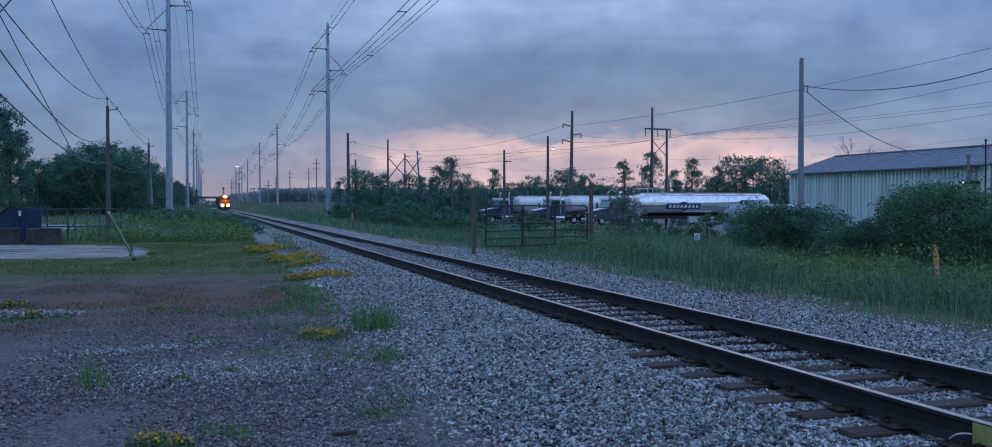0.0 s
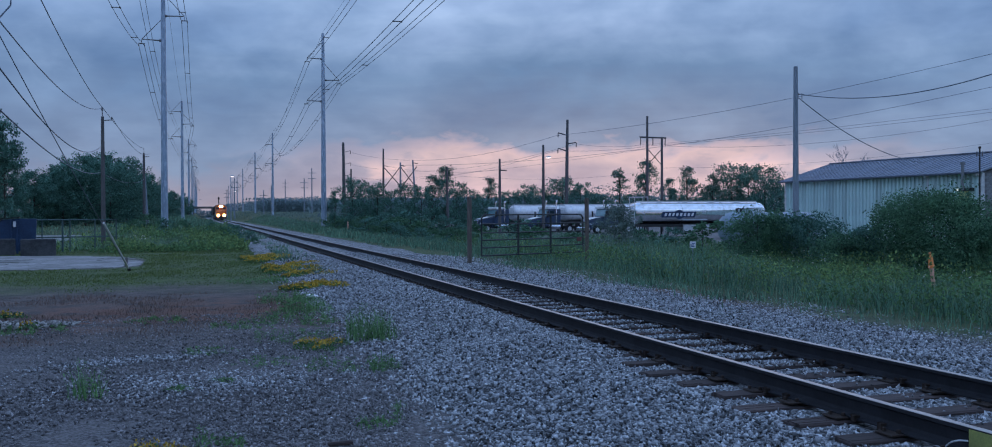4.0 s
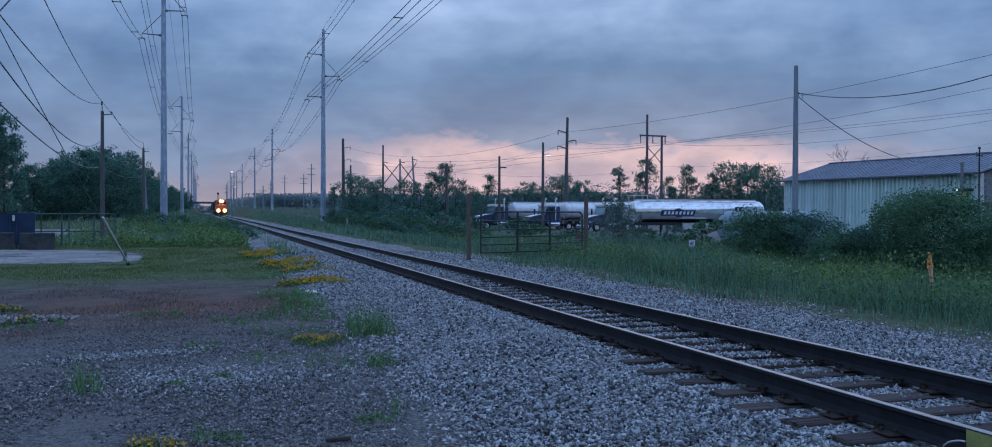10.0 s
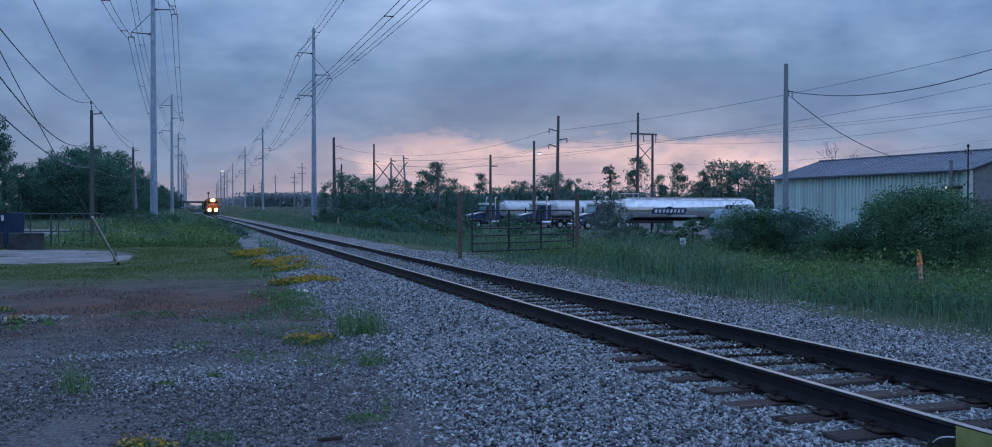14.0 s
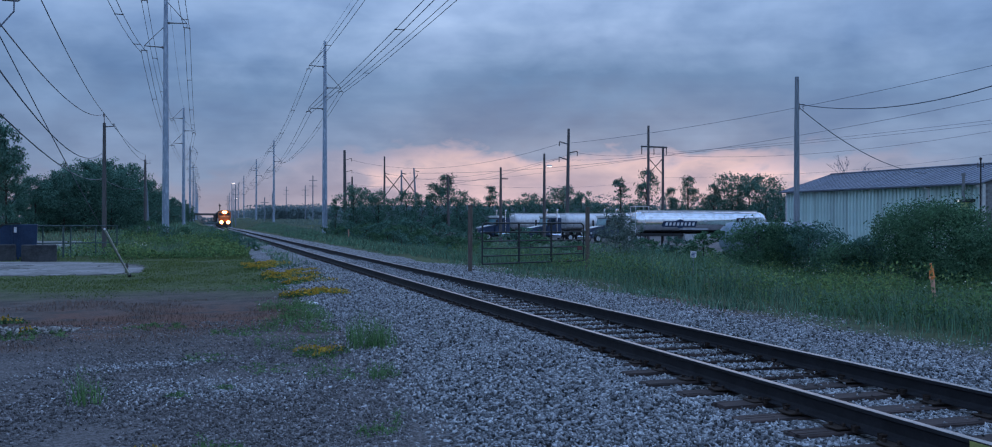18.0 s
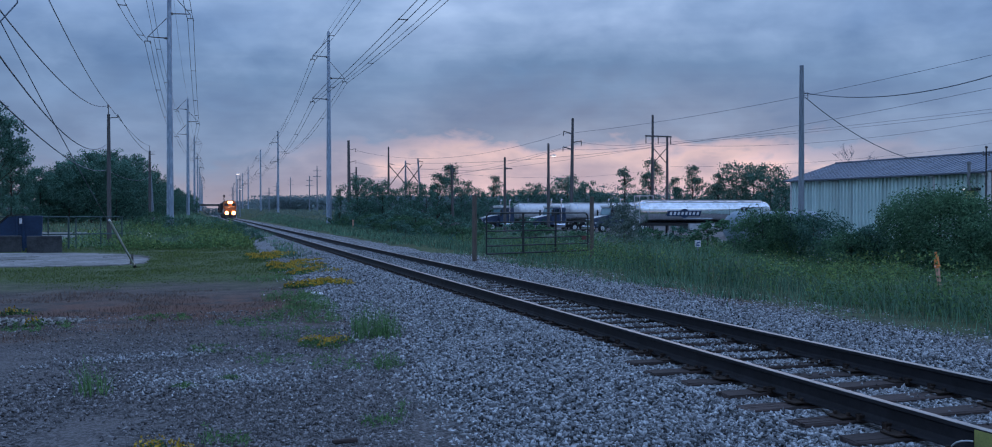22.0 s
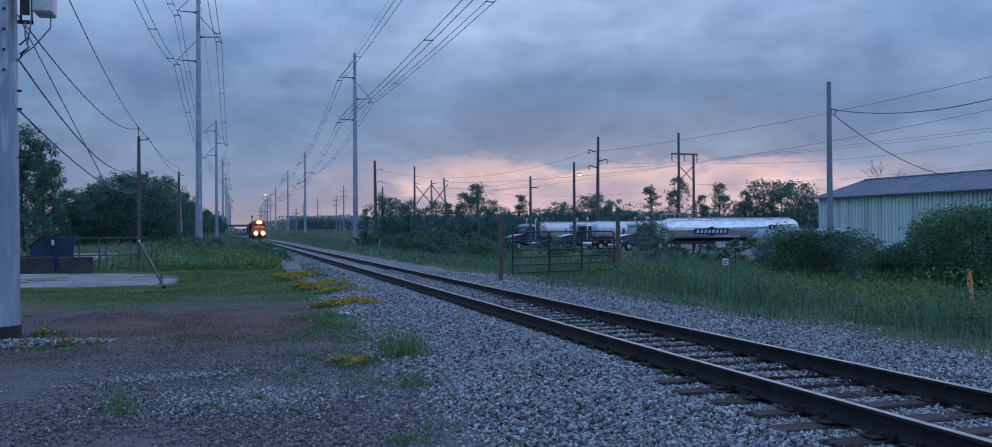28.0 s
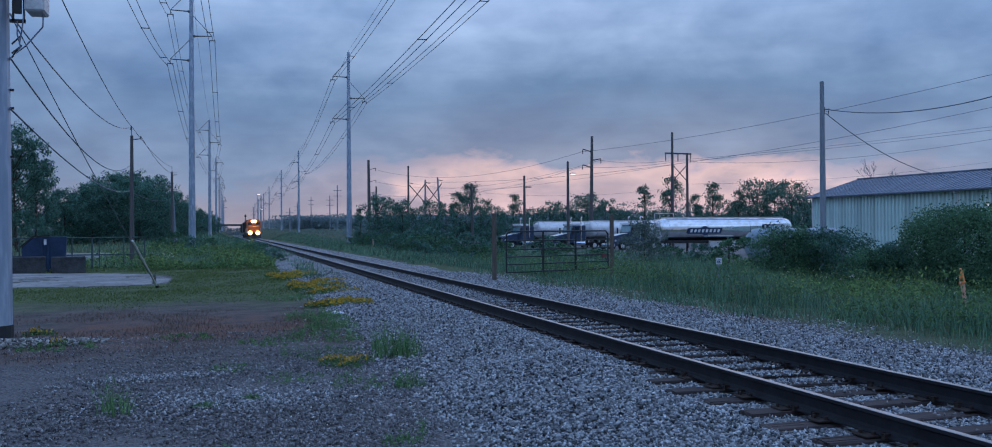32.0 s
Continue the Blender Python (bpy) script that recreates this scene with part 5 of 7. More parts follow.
box(bm, -0.05, -0.845, 1.25, 0.06, -0.832, 1.50)
part("decal", bm, M_SIGNW, t, "small pale decal with dark bars")
for x in (-0.75, 0.7):
    bm = bmesh.new()
    rod(bm, (x, -0.8, 0.06), (x, 0.8, 0.06), 0.07, 0.07, 8)
    part("foot_roller", bm, M_BLACK, t)
for seed_, q, ln in ((60, Vector((-8.62, 46.12, 0)), 1.45), (124, Vector((-6.81, 45.27, 0)), 1.4), (8, Vector((-10.12, 46.83, 0)), 1.2)):
    bm = bmesh.new()
    box(bm, -ln / 2, -0.3, -0.03, ln / 2, 0.3, 0.74, bev=0.04)
    for v in bm.verts:
        v.co.x *= 1 + 0.03 * noise.noise(v.co * 3 + Vector((seed_, 0, 0)))
    one("concrete_block", bm, M_OLDCONC, "stained old concrete barrier block before the skip", "concrete block", pose(q.x, q.y, 0, 0, 0, 6), "barrier blocks")


# pale gravel beyond the fence, and odd small things
bm = bmesh.new()
rp = random.Random(4)
loop = []
for (ax_, ay_), (bx_, by_) in zip(((-14, 64), (-8.0, 64), (-8.6, 80), (-15, 81)), ((-8.0, 64), (-8.6, 80), (-15, 81), (-14, 64))):
    for k in range(6):
        loop.append((ax_ + (bx_ - ax_) * k / 6 + rp.uniform(-0.5, 0.5), ay_ + (by_ - ay_) * k / 6 + rp.uniform(-0.7, 0.7)))
vs = [bm.verts.new((a, b, gz(a, b) + 0.07)) for a, b in loop]
bm.faces.new(vs)
ob = part("gravel_patch", bm, mat("field_gravel", (0.27, 0.275, 0.29), (0.16, 0.17, 0.165), 0.6, 0.95, bump=0.01, fine=9, c3=(0.13, 0.155, 0.09)))
tagged(ob, "pale bare gravel patch in the field behind the fence", "pavement", kind="structure")
q = (2.21, 19.84, 0.00)
bm = bmesh.new()
box(bm, -0.12, -0.08, 0.0, 0.12, 0.08, 0.05, pose(0, 0, 0.03, 6, 4, 30), 0.02)
one("litter_piece", bm, M_SIGNW, "small white piece of litter among the weeds", "litter", pose(q[0], q[1], 0.0))
q = (0.99, 7.06, 0.00)
bm = bmesh.new()
box(bm, -0.10, -0.02, 0.0, 0.10, 0.02, 0.03, None, 0.008)
one("wood_scrap", bm, M_TIE, "dark scrap of wood lying on the gravel", "wood scrap", pose(q[0], q[1], 0.015, 0, 3, 15))
for q, hh in (((14.22, 95.06, 1.11), 0.95),):
    bm = bmesh.new()
    box(bm, -0.07, -0.03, -0.3, 0.07, 0.03, hh, bev=0.01)
    one("stake", bm, M_PALEPINK, "pale marker stake in the verge grass", "stake", pose(q[0], q[1], gz(q[0], q[1])), "verge stakes")
for k in range(5):
    q = Vector((20.72, 85.70, 0.56)) + Vector((k * 0.8 - 1.4, k * 0.25, 0))
    bm = bmesh.new()
    rod(bm, (-1.3, 0, 0.15), (1.3, 0.1, 0.2 + 0.05 * (k % 2)), 0.14, 0.11, 8)
    one("log", bm, M_GREYWOOD, "pale cut log lying at the edge of the scrub", "log", pose(q.x, q.y, gz(q.x, q.y) + 0.02, 0, 0, 12 * k - 20), "logs")

# ---- trucks ----
def wheel_bm(r, w):
    bm = bmesh.new()
    rod(bm, (0, -w / 2, 0), (0, w / 2, 0), r, r, 18)
    return bm


def add_wheel(t, x, y, r=0.5, w=0.28):
    bm = wheel_bm(r, w)
    bmesh.ops.bevel(bm, geom=[e for e in bm.edges if len(e.link_faces) == 2 and any(len(f.verts) > 4 for f in e.link_faces)], offset=0.05, segments=2, affect="EDGES")
    wh = part("tyre", bm, M_TYRE, t)
    wh.location = (x, y, r)
    bm = bmesh.new()
    rod(bm, (0, -w / 2 - 0.012, 0), (0, w / 2 + 0.012, 0), r * 0.55, r * 0.55, 14)
    rod(bm, (0, -w / 2 - 0.08, 0), (0, w / 2 + 0.08, 0), r * 0.2, r * 0.2, 10)
    part("rim", bm, M_GREYW, wh, "bright steel rim")


def tractor(m, body, glass, label):
    """A conventional truck tractor heading -x; origin on the ground below its front axle."""
    t = thing("truck_tractor", label, "truck", m, "tanker trucks")
    bm = bmesh.new()
    prism(bm, [(-1.15, 0.75), (1.0, 0.75), (1.0, 1.92), (0.3, 1.86), (-0.9, 1.62), (-1.15, 1.45)], -0.72, 0.72)
    bmesh.ops.bevel(bm, geom=bm.edges[:], offset=0.08, segments=2, affect="EDGES")
    hood = part("hood", bm, body, t)
    bm = bmesh.new()
    prism(bm, [(0.95, 1.93), (0.3, 1.875), (-0.9, 1.635), (-0.9, 1.675), (0.3, 1.915), (0.95, 1.97)], -0.66, 0.66)
    part("hood_top", bm, M_WHITE, hood, "white bonnet top")
    for s in (-1, 1):
        bm = bmesh.new()
        prism(bm, [(-0.95, 0.62), (-0.9, 1.0), (-0.55, 1.25), (0.1, 1.25), (0.5, 1.0), (0.75, 0.62), (0.6, 0.62), (0.4, 0.92), (0.05, 1.1), (-0.5, 1.1), (-0.75, 0.92), (-0.82, 0.62)], s * 0.7, s * 1.18)
        part("fender", bm, body, t)
        bm = bmesh.new()
        ball(bm, (-1.0, s * 0.92, 1.12), 0.08, 0.16, 0.13, 2)
        part("headlight", bm, M_SIGNW, t, "clear headlight")
        bm = bmesh.new()
        rod(bm, (2.35, s * 1.12, 0.7), (2.35, s * 1.12, 3.75), 0.075, 0.075, 10)
        rod(bm, (2.35, s * 1.12, 3.7), (2.5, s * 1.12, 3.9), 0.075, 0.075, 10)
        part("exhaust_pipe", bm, M_CHROME, t, "upright chrome exhaust")
        bm = bmesh.new()
        box(bm, 0.9, s * 1.25, 1.9, 1.0, s * 1.5, 2.6, bev=0.03)
        rod(bm, (0.95, s * 1.0, 2.3), (0.95, s * 1.3, 2.3), 0.02, 0.02, 6)
        part("mirror", bm, M_BLACK, t)
        bm = bmesh.new()
        rod(bm, (1.3, s * 0.95, 0.75), (2.9, s * 0.95, 0.75), 0.3, 0.3, 14)
        part("fuel_tank", bm, M_CHROME, t, "bright cylindrical fuel tank")
    bm = bmesh.new()
    box(bm, -1.32, -0.5, 0.72, -1.14, 0.5, 1.5, bev=0.03)
    part("grille", bm, M_CHROME, t, "chrome grille")
    bm = bmesh.new()
    box(bm, -1.5, -1.2, 0.38, -1.28, 1.2, 0.75, bev=0.05)
    part("bumper", bm, M_CHROME, t, "chrome bumper")
    bm = bmesh.new()
    prism(bm, [(0.9, 0.8), (2.3, 0.8), (2.3, 2.95), (1.35, 2.95), (1.05, 2.0)], -1.08, 1.08)
    bmesh.ops.bevel(bm, geom=bm.edges[:], offset=0.07, segments=2, affect="EDGES")
    cab = part("cab", bm, body, t)
    bm = bmesh.new()
    prism(bm, [(1.02, 2.05), (1.06, 2.05), (1.34, 2.75), (1.28, 2.78)], -0.95, 0.95)
    part("windscreen", bm, glass, cab, "sloped windscreen")
    for s in (-1, 1):
        bm = bmesh.new()
        prism(bm, [(1.35, 2.05), (2.05, 2.05), (2.05, 2.7), (1.5, 2.7)], s * 1.07, s * 1.10)
        part("side_window", bm, M_GLASS, cab)
    bm = bmesh.new()
    box(bm, 1.12, -1.06, 2.86, 2.28, 1.06, 3.16, bev=0.06)
    part("cab_roof", bm, M_WHITE, cab, "white cab roof")
    bm = bmesh.new()
    box(bm, 2.4, -1.05, 0.85, 3.1, 1.05, 2.9, bev=0.08)
    part("sleeper_box", bm, M_BLUEPAINT, t)
    bm = bmesh.new()
    box(bm, -1.0, -0.45, 0.5, 6.0, 0.45, 0.85, bev=0.02)
    part("chassis", bm, M_BLACK, t)
    for s in (-1.0, 1.0):
        for x in (-0.15, 4.3, 5.6):
            add_wheel(t, x, s)
    return t


def tanker(m, L, material, label, stripe=False):
    """A tank trailer lying along +x; origin on the ground under its front end."""
    t = thing("tank_trailer", label, "tank trailer", m, "tanker trucks")
    bm = bmesh.new()
    segs = 28
    prof = [(0, 0.55), (0.12, 0.82), (0.35, 0.96), (0.7, 1.0), (L - 0.7, 1.0), (L - 0.35, 0.96), (L - 0.12, 0.82), (L, 0.55)]
    rings = []
    for x, k in prof:
        rings.append([bm.verts.new((x, 1.2 * k * math.cos(a) * (1 + 0.08 * abs(math.sin(2 * a))), 2.40 + 0.98 * k * math.sin(a) * (1 + 0.05 * abs(math.sin(2 * a))))) for a in [6.28318 * i / segs for i in range(segs)]])
    for a, b in zip(rings, rings[1:]):
        for i in range(segs):
            bm.faces.new((a[i], a[(i + 1) % segs], b[(i + 1) % segs], b[i]))
    bm.faces.new(rings[0][::-1])
    bm.faces.new(rings[-1])
    bmesh.ops.recalc_face_normals(bm, faces=bm.faces)
    tank = part("tank", bm, material, t, "", True)
    for x in (0.7, L * 0.34, L * 0.66, L - 0.7):
        bm = bmesh.new()
        for i in range(segs):
            a, b = 6.28318 * i / segs, 6.28318 * (i + 1) / segs
            rod(bm, (x, 1.22 * math.cos(a) * (1 + 0.08 * abs(math.sin(2 * a))), 2.4 + 1.0 * math.sin(a) * (1 + 0.05 * abs(math.sin(2 * a)))), (x, 1.22 * math.cos(b) * (1 + 0.08 * abs(math.sin(2 * b))), 2.4 + 1.0 * math.sin(b) * (1 + 0.05 * abs(math.sin(2 * b)))), 0.02, 0.02, 5)
        part("band", bm, M_CHROME, tank)
    for s in (-1, 1):
        bm = bmesh.new()
        box(bm, 0.6, s * 0.50, 3.36, L - 0.8, s * 0.56, 3.50)
        part("top_rail", bm, M_GREYW, t)
    for x in (L * 0.2, L * 0.4, L * 0.6, L * 0.8):
        bm = bmesh.new()
        rod(bm, (x, 0, 3.36), (x, 0, 3.5), 0.3, 0.28, 14)
        part("manhole", bm, M_GREYW, t)
    bm = bmesh.new()
    top = 3.85 if stripe else 3.42
    for s in (-0.6, 0.6):
        rod(bm, (0.0, s, 1.4), (0.0, s, top), 0.03, 0.03, 6)
        rod(bm, (1.3, s, 3.3), (1.3, s, top), 0.03, 0.03, 6)
        rod(bm, (0.0, s, top), (1.3, s, top), 0.03, 0.03, 6)
    for z in (1.7, 2.0, 2.3, 2.7, 3.0, 3.3, top):
        rod(bm, (0.0, -0.6, z), (0.0, 0.6, z), 0.025, 0.025, 6)
    part("ladder_rail", bm, M_GREYW, t)
    bm = bmesh.new()
    box(bm, 0.4, -0.9, 1.15, L - 0.3, 0.9, 1.42, bev=0.03)
    part("subframe", bm, M_BLACK, t)
    for s in (-1, 1):
        bm = bmesh.new()
        box(bm, L * 0.35, s * 1.0, 0.75, L * 0.55, s * 1.25, 1.35, bev=0.04)
        part("side_locker", bm, M_GREYW, t)
        bm = bmesh.new()
        box(bm, L * 0.24, s * 0.7 - 0.07, 0.0, L * 0.24 + 0.14, s * 0.7 + 0.07, 1.2)
        part("landing_leg", bm, M_BLACK, t)
        for x in (L - 2.6, L - 1.3):
            add_wheel(t, x, s * 1.0)
    if stripe:
        # firm's mark on the tank, as plain shapes: a slanted dark band, a disc behind it and pale bars
        bm = bmesh.new()
        prism(bm, [(2.3, 2.0), (5.55, 2.0), (5.75, 2.52), (2.5, 2.52)], -1.36, -1.30)
        bmesh.ops.bevel(bm, geom=bm.edges[:], offset=0.02, segments=1, affect="EDGES")
        part("mark", bm, M_NAVY, tank, "dark navy plain band on the tank's side")
        bm = bmesh.new()
        rod(bm, (4.05, -1.29, 2.27), (4.05, -1.345, 2.27), 0.42, 0.42, 20)
        part("mark_disc", bm, M_NAVY, tank)
        for k in range(8):
            x0 = 2.50 + k * 0.375
            bm = bmesh.new()
            prism(bm, [(x0 + 0.06, 2.12), (x0 + 0.27, 2.12), (x0 + 0.35, 2.40), (x0 + 0.14, 2.40)], -1.375, -1.362)
            part("mark_bar", bm, M_SIGNW, tank, "white plain bar of the mark")
        bm = bmesh.new()
        rod(bm, (6.6, -1.30, 2.55), (6.6, -1.33, 2.55), 0.12, 0.12, 10)
        part("side_reflector", bm, M_SIGNW, tank)
    return t


def place(p, yaw):
    return pose(p[0], p[1], gz(p[0], p[1]), 0, 0, yaw)


CAMYAW = 17.224
for k, (px, body, glass, lab) in enumerate((((34.02, 112.97, -0.32), M_BLUEPAINT, M_TEALGLASS, "dark blue conventional truck tractor with chrome stacks"),
                                            ((38.07, 105.44, -0.37), M_BLUEPAINT, M_TEALGLASS, "dark blue truck tractor with a bright grille"),
                                            ((43.12, 99.69, -0.15), M_BLUEPAINT, M_TEALGLASS, "dark blue truck tractor with a teal windscreen"))):
    yaw = -CAMYAW + 30
    m = place(px, yaw)
    tractor(m, body, glass, lab)
    q = m @ Vector((4.0, 0, 0))
    tanker(place(q, yaw), 12.4, M_TANKWHITE, "white fuel tank trailer coupled to a tractor")
a = (37.34, 77.41, 0.83)
tanker(place(a, -CAMYAW + 14), 13.0, M_CHROME, "polished aluminium fuel tank trailer with a dark plain mark", True)
a, b = Vector((33.40, 54.57, 1.83)), Vector((40.88, 56.44, 1.84))
d = b - a
t = thing("storage_tank", "pale grey round-ended storage tank lying behind bushes", "storage tank", pose(a.x, a.y, gz(a.x, a.y), 0, 0, math.degrees(math.atan2(d.y, d.x))))
TL = math.hypot(d.x, d.y)
bm = bmesh.new()
rings = []
for x, k in ((-0.45, 0.25), (-0.38, 0.55), (-0.2, 0.83), (0.15, 1), (TL - 0.15, 1), (TL + 0.2, 0.83), (TL + 0.38, 0.55), (TL + 0.45, 0.25)):
    rings.append([bm.verts.new((x, 1.08 * k * math.cos(6.28318 * i / 24), 1.38 + 1.08 * k * math.sin(6.28318 * i / 24))) for i in range(24)])
for q, w in zip(rings, rings[1:]):
    for i in range(24):
        bm.faces.new((q[i], q[(i + 1) % 24], w[(i + 1) % 24], w[i]))
bm.faces.new(rings[0][::-1])
bm.faces.new(rings[-1])
bmesh.ops.recalc_face_normals(bm, faces=bm.faces)
part("shell", bm, M_TANKPAINT, t, "", True)
for x in (0.9, TL - 0.9):
    bm = bmesh.new()
    box(bm, x - 0.15, -0.95, -0.1, x + 0.15, 0.95, 0.75)
    part("saddle", bm, M_OLDCONC, t)
for x in (0.7, 1.1, TL * 0.55):
    bm = bmesh.new()
    rod(bm, (x, 0, 2.4), (x, 0, 2.72), 0.09, 0.07, 8)
    rod(bm, (x, 0, 2.68), (x + 0.25, 0, 2.72), 0.04, 0.04, 6)
    part("valve", bm, M_DARKSTEEL, t)


# ---- overpass and train ----
t = thing("overpass", "distant dark road overpass across the railway", "bridge", pose(MID_X, 405, 0))
bm = bmesh.new()
box(bm, -12, -4, 4.5, 2.5, 4, 5.3)
part("deck", bm, M_OVERPASS, t)
for x in (-9, 1.6):
    bm = bmesh.new()
    box(bm, x - 0.8, -3, -0.5, x + 0.8, 3, 4.5)
    part("pier", bm, M_OVERPASS, t)


t = thing("railway_signal", "dark railway signal mast with a round head beside the track", "railway signal", pose(*(6.01, 343.82, 7.77)[:2], 0))
bm = bmesh.new()
rod(bm, (0, 0, -0.3), (0, 0, 8.2), 0.12, 0.1, 8)
part("mast", bm, M_BLACK, t)
bm = bmesh.new()
rod(bm, (0, -0.1, 7.6), (0, -0.16, 7.6), 0.38, 0.38, 18)
head = part("target", bm, M_BLACK, t, "round black signal target")
bm = bmesh.new()
rod(bm, (0, -0.16, 7.6), (0, -0.45, 7.6), 0.18, 0.2, 12)
part("hood", bm, M_BLACK, head)
bm = bmesh.new()
for k in range(12):
    rod(bm, (-0.2, 0.2, 0.4 + k * 0.6), (0.2, 0.2, 0.4 + k * 0.6), 0.02, 0.02, 5)
for s in (-0.2, 0.2):
    rod(bm, (s, 0.2, 0), (s, 0.2, 7.4), 0.02, 0.02, 5)
part("ladder", bm, M_BLACK, t)


def bogie(t, x, name="bogie"):
    """Side frames and wheels of one truck; gives the wheelsets."""
    sets = []
    for s in (-1, 1):
        bm = bmesh.new()
        box(bm, s * 1.0 - 0.06, x - 1.7, 0.42, s * 1.0 + 0.06, x + 1.7, 0.72, bev=0.03)
        part("side_frame", bm, M_BLACK, t)
    for dy in (-1.25, 1.25):
        bm = bmesh.new()
        for s in (-1, 1):
            rod(bm, (s * 0.70, 0, 0), (s * 0.82, 0, 0), 0.48, 0.48, 18)
            for k in range(5):
                a = k * 1.2566
                rod(bm, (s * 0.82, math.cos(a) * 0.3, math.sin(a) * 0.3), (s * 0.84, math.cos(a) * 0.3, math.sin(a) * 0.3), 0.07, 0.07, 6)
        rod(bm, (-0.9, 0, 0), (0.9, 0, 0), 0.09, 0.09, 10)
        w = part("wheelset", bm, M_RUST, t)
        sets.append((w, x + dy))
    return sets


def locomotive():
    """Hood-type locomotive facing -y; origin at the front coupler on rail level."""
    t = thing("locomotive", "orange and black diesel locomotive with lit headlamps on the track", "locomotive")
    bm = bmesh.new()
    box(bm, -1.5, 0.4, 1.05, 1.5, 19.5, 1.45, bev=0.04)
    part("walkway_frame", bm, M_BLACK, t)
    bm = bmesh.new()
    prism(bm, [(-1.45, 0.25), (1.45, 0.25), (1.5, 1.42), (-1.5, 1.42)], 0.3, 0.5)
    part("pilot", bm, M_BLACK, t, "black pilot plate")
    bm = bmesh.new()
    prism(bm, [(0.3, 0.15), (0.05, 0.2), (0.28, 0.75)], -1.3, 1.3, "x")
    part("snowplough", bm, M_BLACK, t)
    bm = bmesh.new()
    box(bm, -0.22, -0.35, 0.75, 0.22, 0.4, 1.05, bev=0.05)
    part("coupler", bm, M_RUST, t)
    bm = bmesh.new()
    prism(bm, [(0.75, 1.45), (2.6, 1.45), (2.6, 3.05), (1.1, 2.85), (0.8, 2.6)], -1.15, 1.15, "x")
    bmesh.ops.bevel(bm, geom=bm.edges[:], offset=0.08, segments=2, affect="EDGES")
    nose = part("nose", bm, M_ORANGE, t, "orange low nose")
    bm = bmesh.new()
    box(bm, -0.4, 0.735, 1.5, 0.3, 0.76, 2.5, bev=0.01)
    part("nose_door", bm, M_ORANGE, nose)
    bm = bmesh.new()
    prism(bm, [(-1.55, 1.45), (1.55, 1.45), (1.55, 3.9), (1.0, 4.45), (-1.0, 4.45), (-1.55, 3.9)], 2.45, 5.0)
    bmesh.ops.bevel(bm, geom=bm.edges[:], offset=0.05, segments=1, affect="EDGES")
    cab = part("cab", bm, M_ORANGE, t, "orange cab")
    for x0, x1 in ((-1.35, -0.45), (0.45, 1.35)):
        bm = bmesh.new()
        box(bm, x0, 2.43, 3.15, x1, 2.46, 3.75, bev=0.01)
        part("windscreen", bm, M_GLASS, cab)
    for s in (-1, 1):
        bm = bmesh.new()
        box(bm, s * 1.545, 2.9, 2.9, s * 1.565, 4.5, 3.7)
        part("side_window", bm, M_GLASS, cab)
    bm = bmesh.new()
    box(bm, -0.56, 2.28, 3.68, 0.56, 2.47, 4.28, bev=0.04)
    hl = part("headlamp_case", bm, M_BLACK, cab)
    for x in (-0.26, 0.26):
        bm = bmesh.new()
        rod(bm, (x, 2.30, 3.98), (x, 2.26, 3.98), 0.25, 0.25, 14)
        lens = part("headlamp", bm, M_HEAD, cab, "glowing headlamp")
        # added disc behind the lens, glowing as the headlamp's orange bloom
        bm = bmesh.new()
        rod(bm, (x, 2.315, 3.98), (x, 2.275, 3.98), 0.36, 0.36, 16)
        part("headlamp_halo", bm, M_LAMPHALO, cab, "added glowing orange disc for the bloom round the lamp")
    for x in (-0.82, 0.82):
        bm = bmesh.new()
        rod(bm, (x, 0.45, 1.38), (x, 0.24, 1.38), 0.34, 0.34, 14)
        part("ditch_lamp_case", bm, M_BLACK, t)
        bm = bmesh.new()
        rod(bm, (x, 0.24, 1.38), (x, 0.20, 1.38), 0.31, 0.31, 14)
        part("ditch_lamp", bm, M_DITCH, t, "glowing ditch lamp")
        # the same added bloom disc round the ditch lamp
        bm = bmesh.new()
        rod(bm, (x, 0.27, 1.38), (x, 0.225, 1.38), 0.50, 0.50, 16)
        part("ditch_lamp_halo", bm, M_LAMPHALO, t, "added glowing orange disc for the bloom round the lamp")
    bm = bmesh.new()
    prism(bm, [(-0.95, 1.45), (0.95, 1.45), (0.95, 3.9), (0.7, 4.15), (-0.7, 4.15), (-0.95, 3.9)], 5.0, 18.9)
    part("long_hood", bm, M_BLACK, t)
    for k in range(3):
        bm = bmesh.new()
        rod(bm, (0, 13 + k * 1.9, 4.1), (0, 13 + k * 1.9, 4.35), 0.75, 0.75, 18)
        part("radiator_fan", bm, M_BLACK, t)
    bm = bmesh.new()
    box(bm, -0.3, 9.4, 4.1, 0.3, 10.6, 4.5, bev=0.03)
    part("exhaust", bm, M_BLACK, t)
    bm = bmesh.new()
    rod(bm, (0, 7.6, 0.75), (0, 12.4, 0.75), 0.62, 0.62, 16)
    part("fuel_tank", bm, M_BLACK, t)
    for s in (-1, 1):
        bm = bmesh.new()
        for k in range(12):
            y = 5.3 + k * 1.22
            rod(bm, (s * 1.45, y, 1.45), (s * 1.45, y, 2.45), 0.018, 0.018, 5)
        rod(bm, (s * 1.45, 5.3, 2.45), (s * 1.45, 18.8, 2.45), 0.018, 0.018, 5)
        part("handrail", bm, M_WHITE, t)
        bm = bmesh.new()
        for y in (0.55, 2.3):
            rod(bm, (s * 1.4, y, 1.42), (s * 1.4, y, 2.4), 0.018, 0.018, 5)
        rod(bm, (s * 1.4, 0.55, 2.4), (s * 1.4, 2.3, 2.4), 0.018, 0.018, 5)
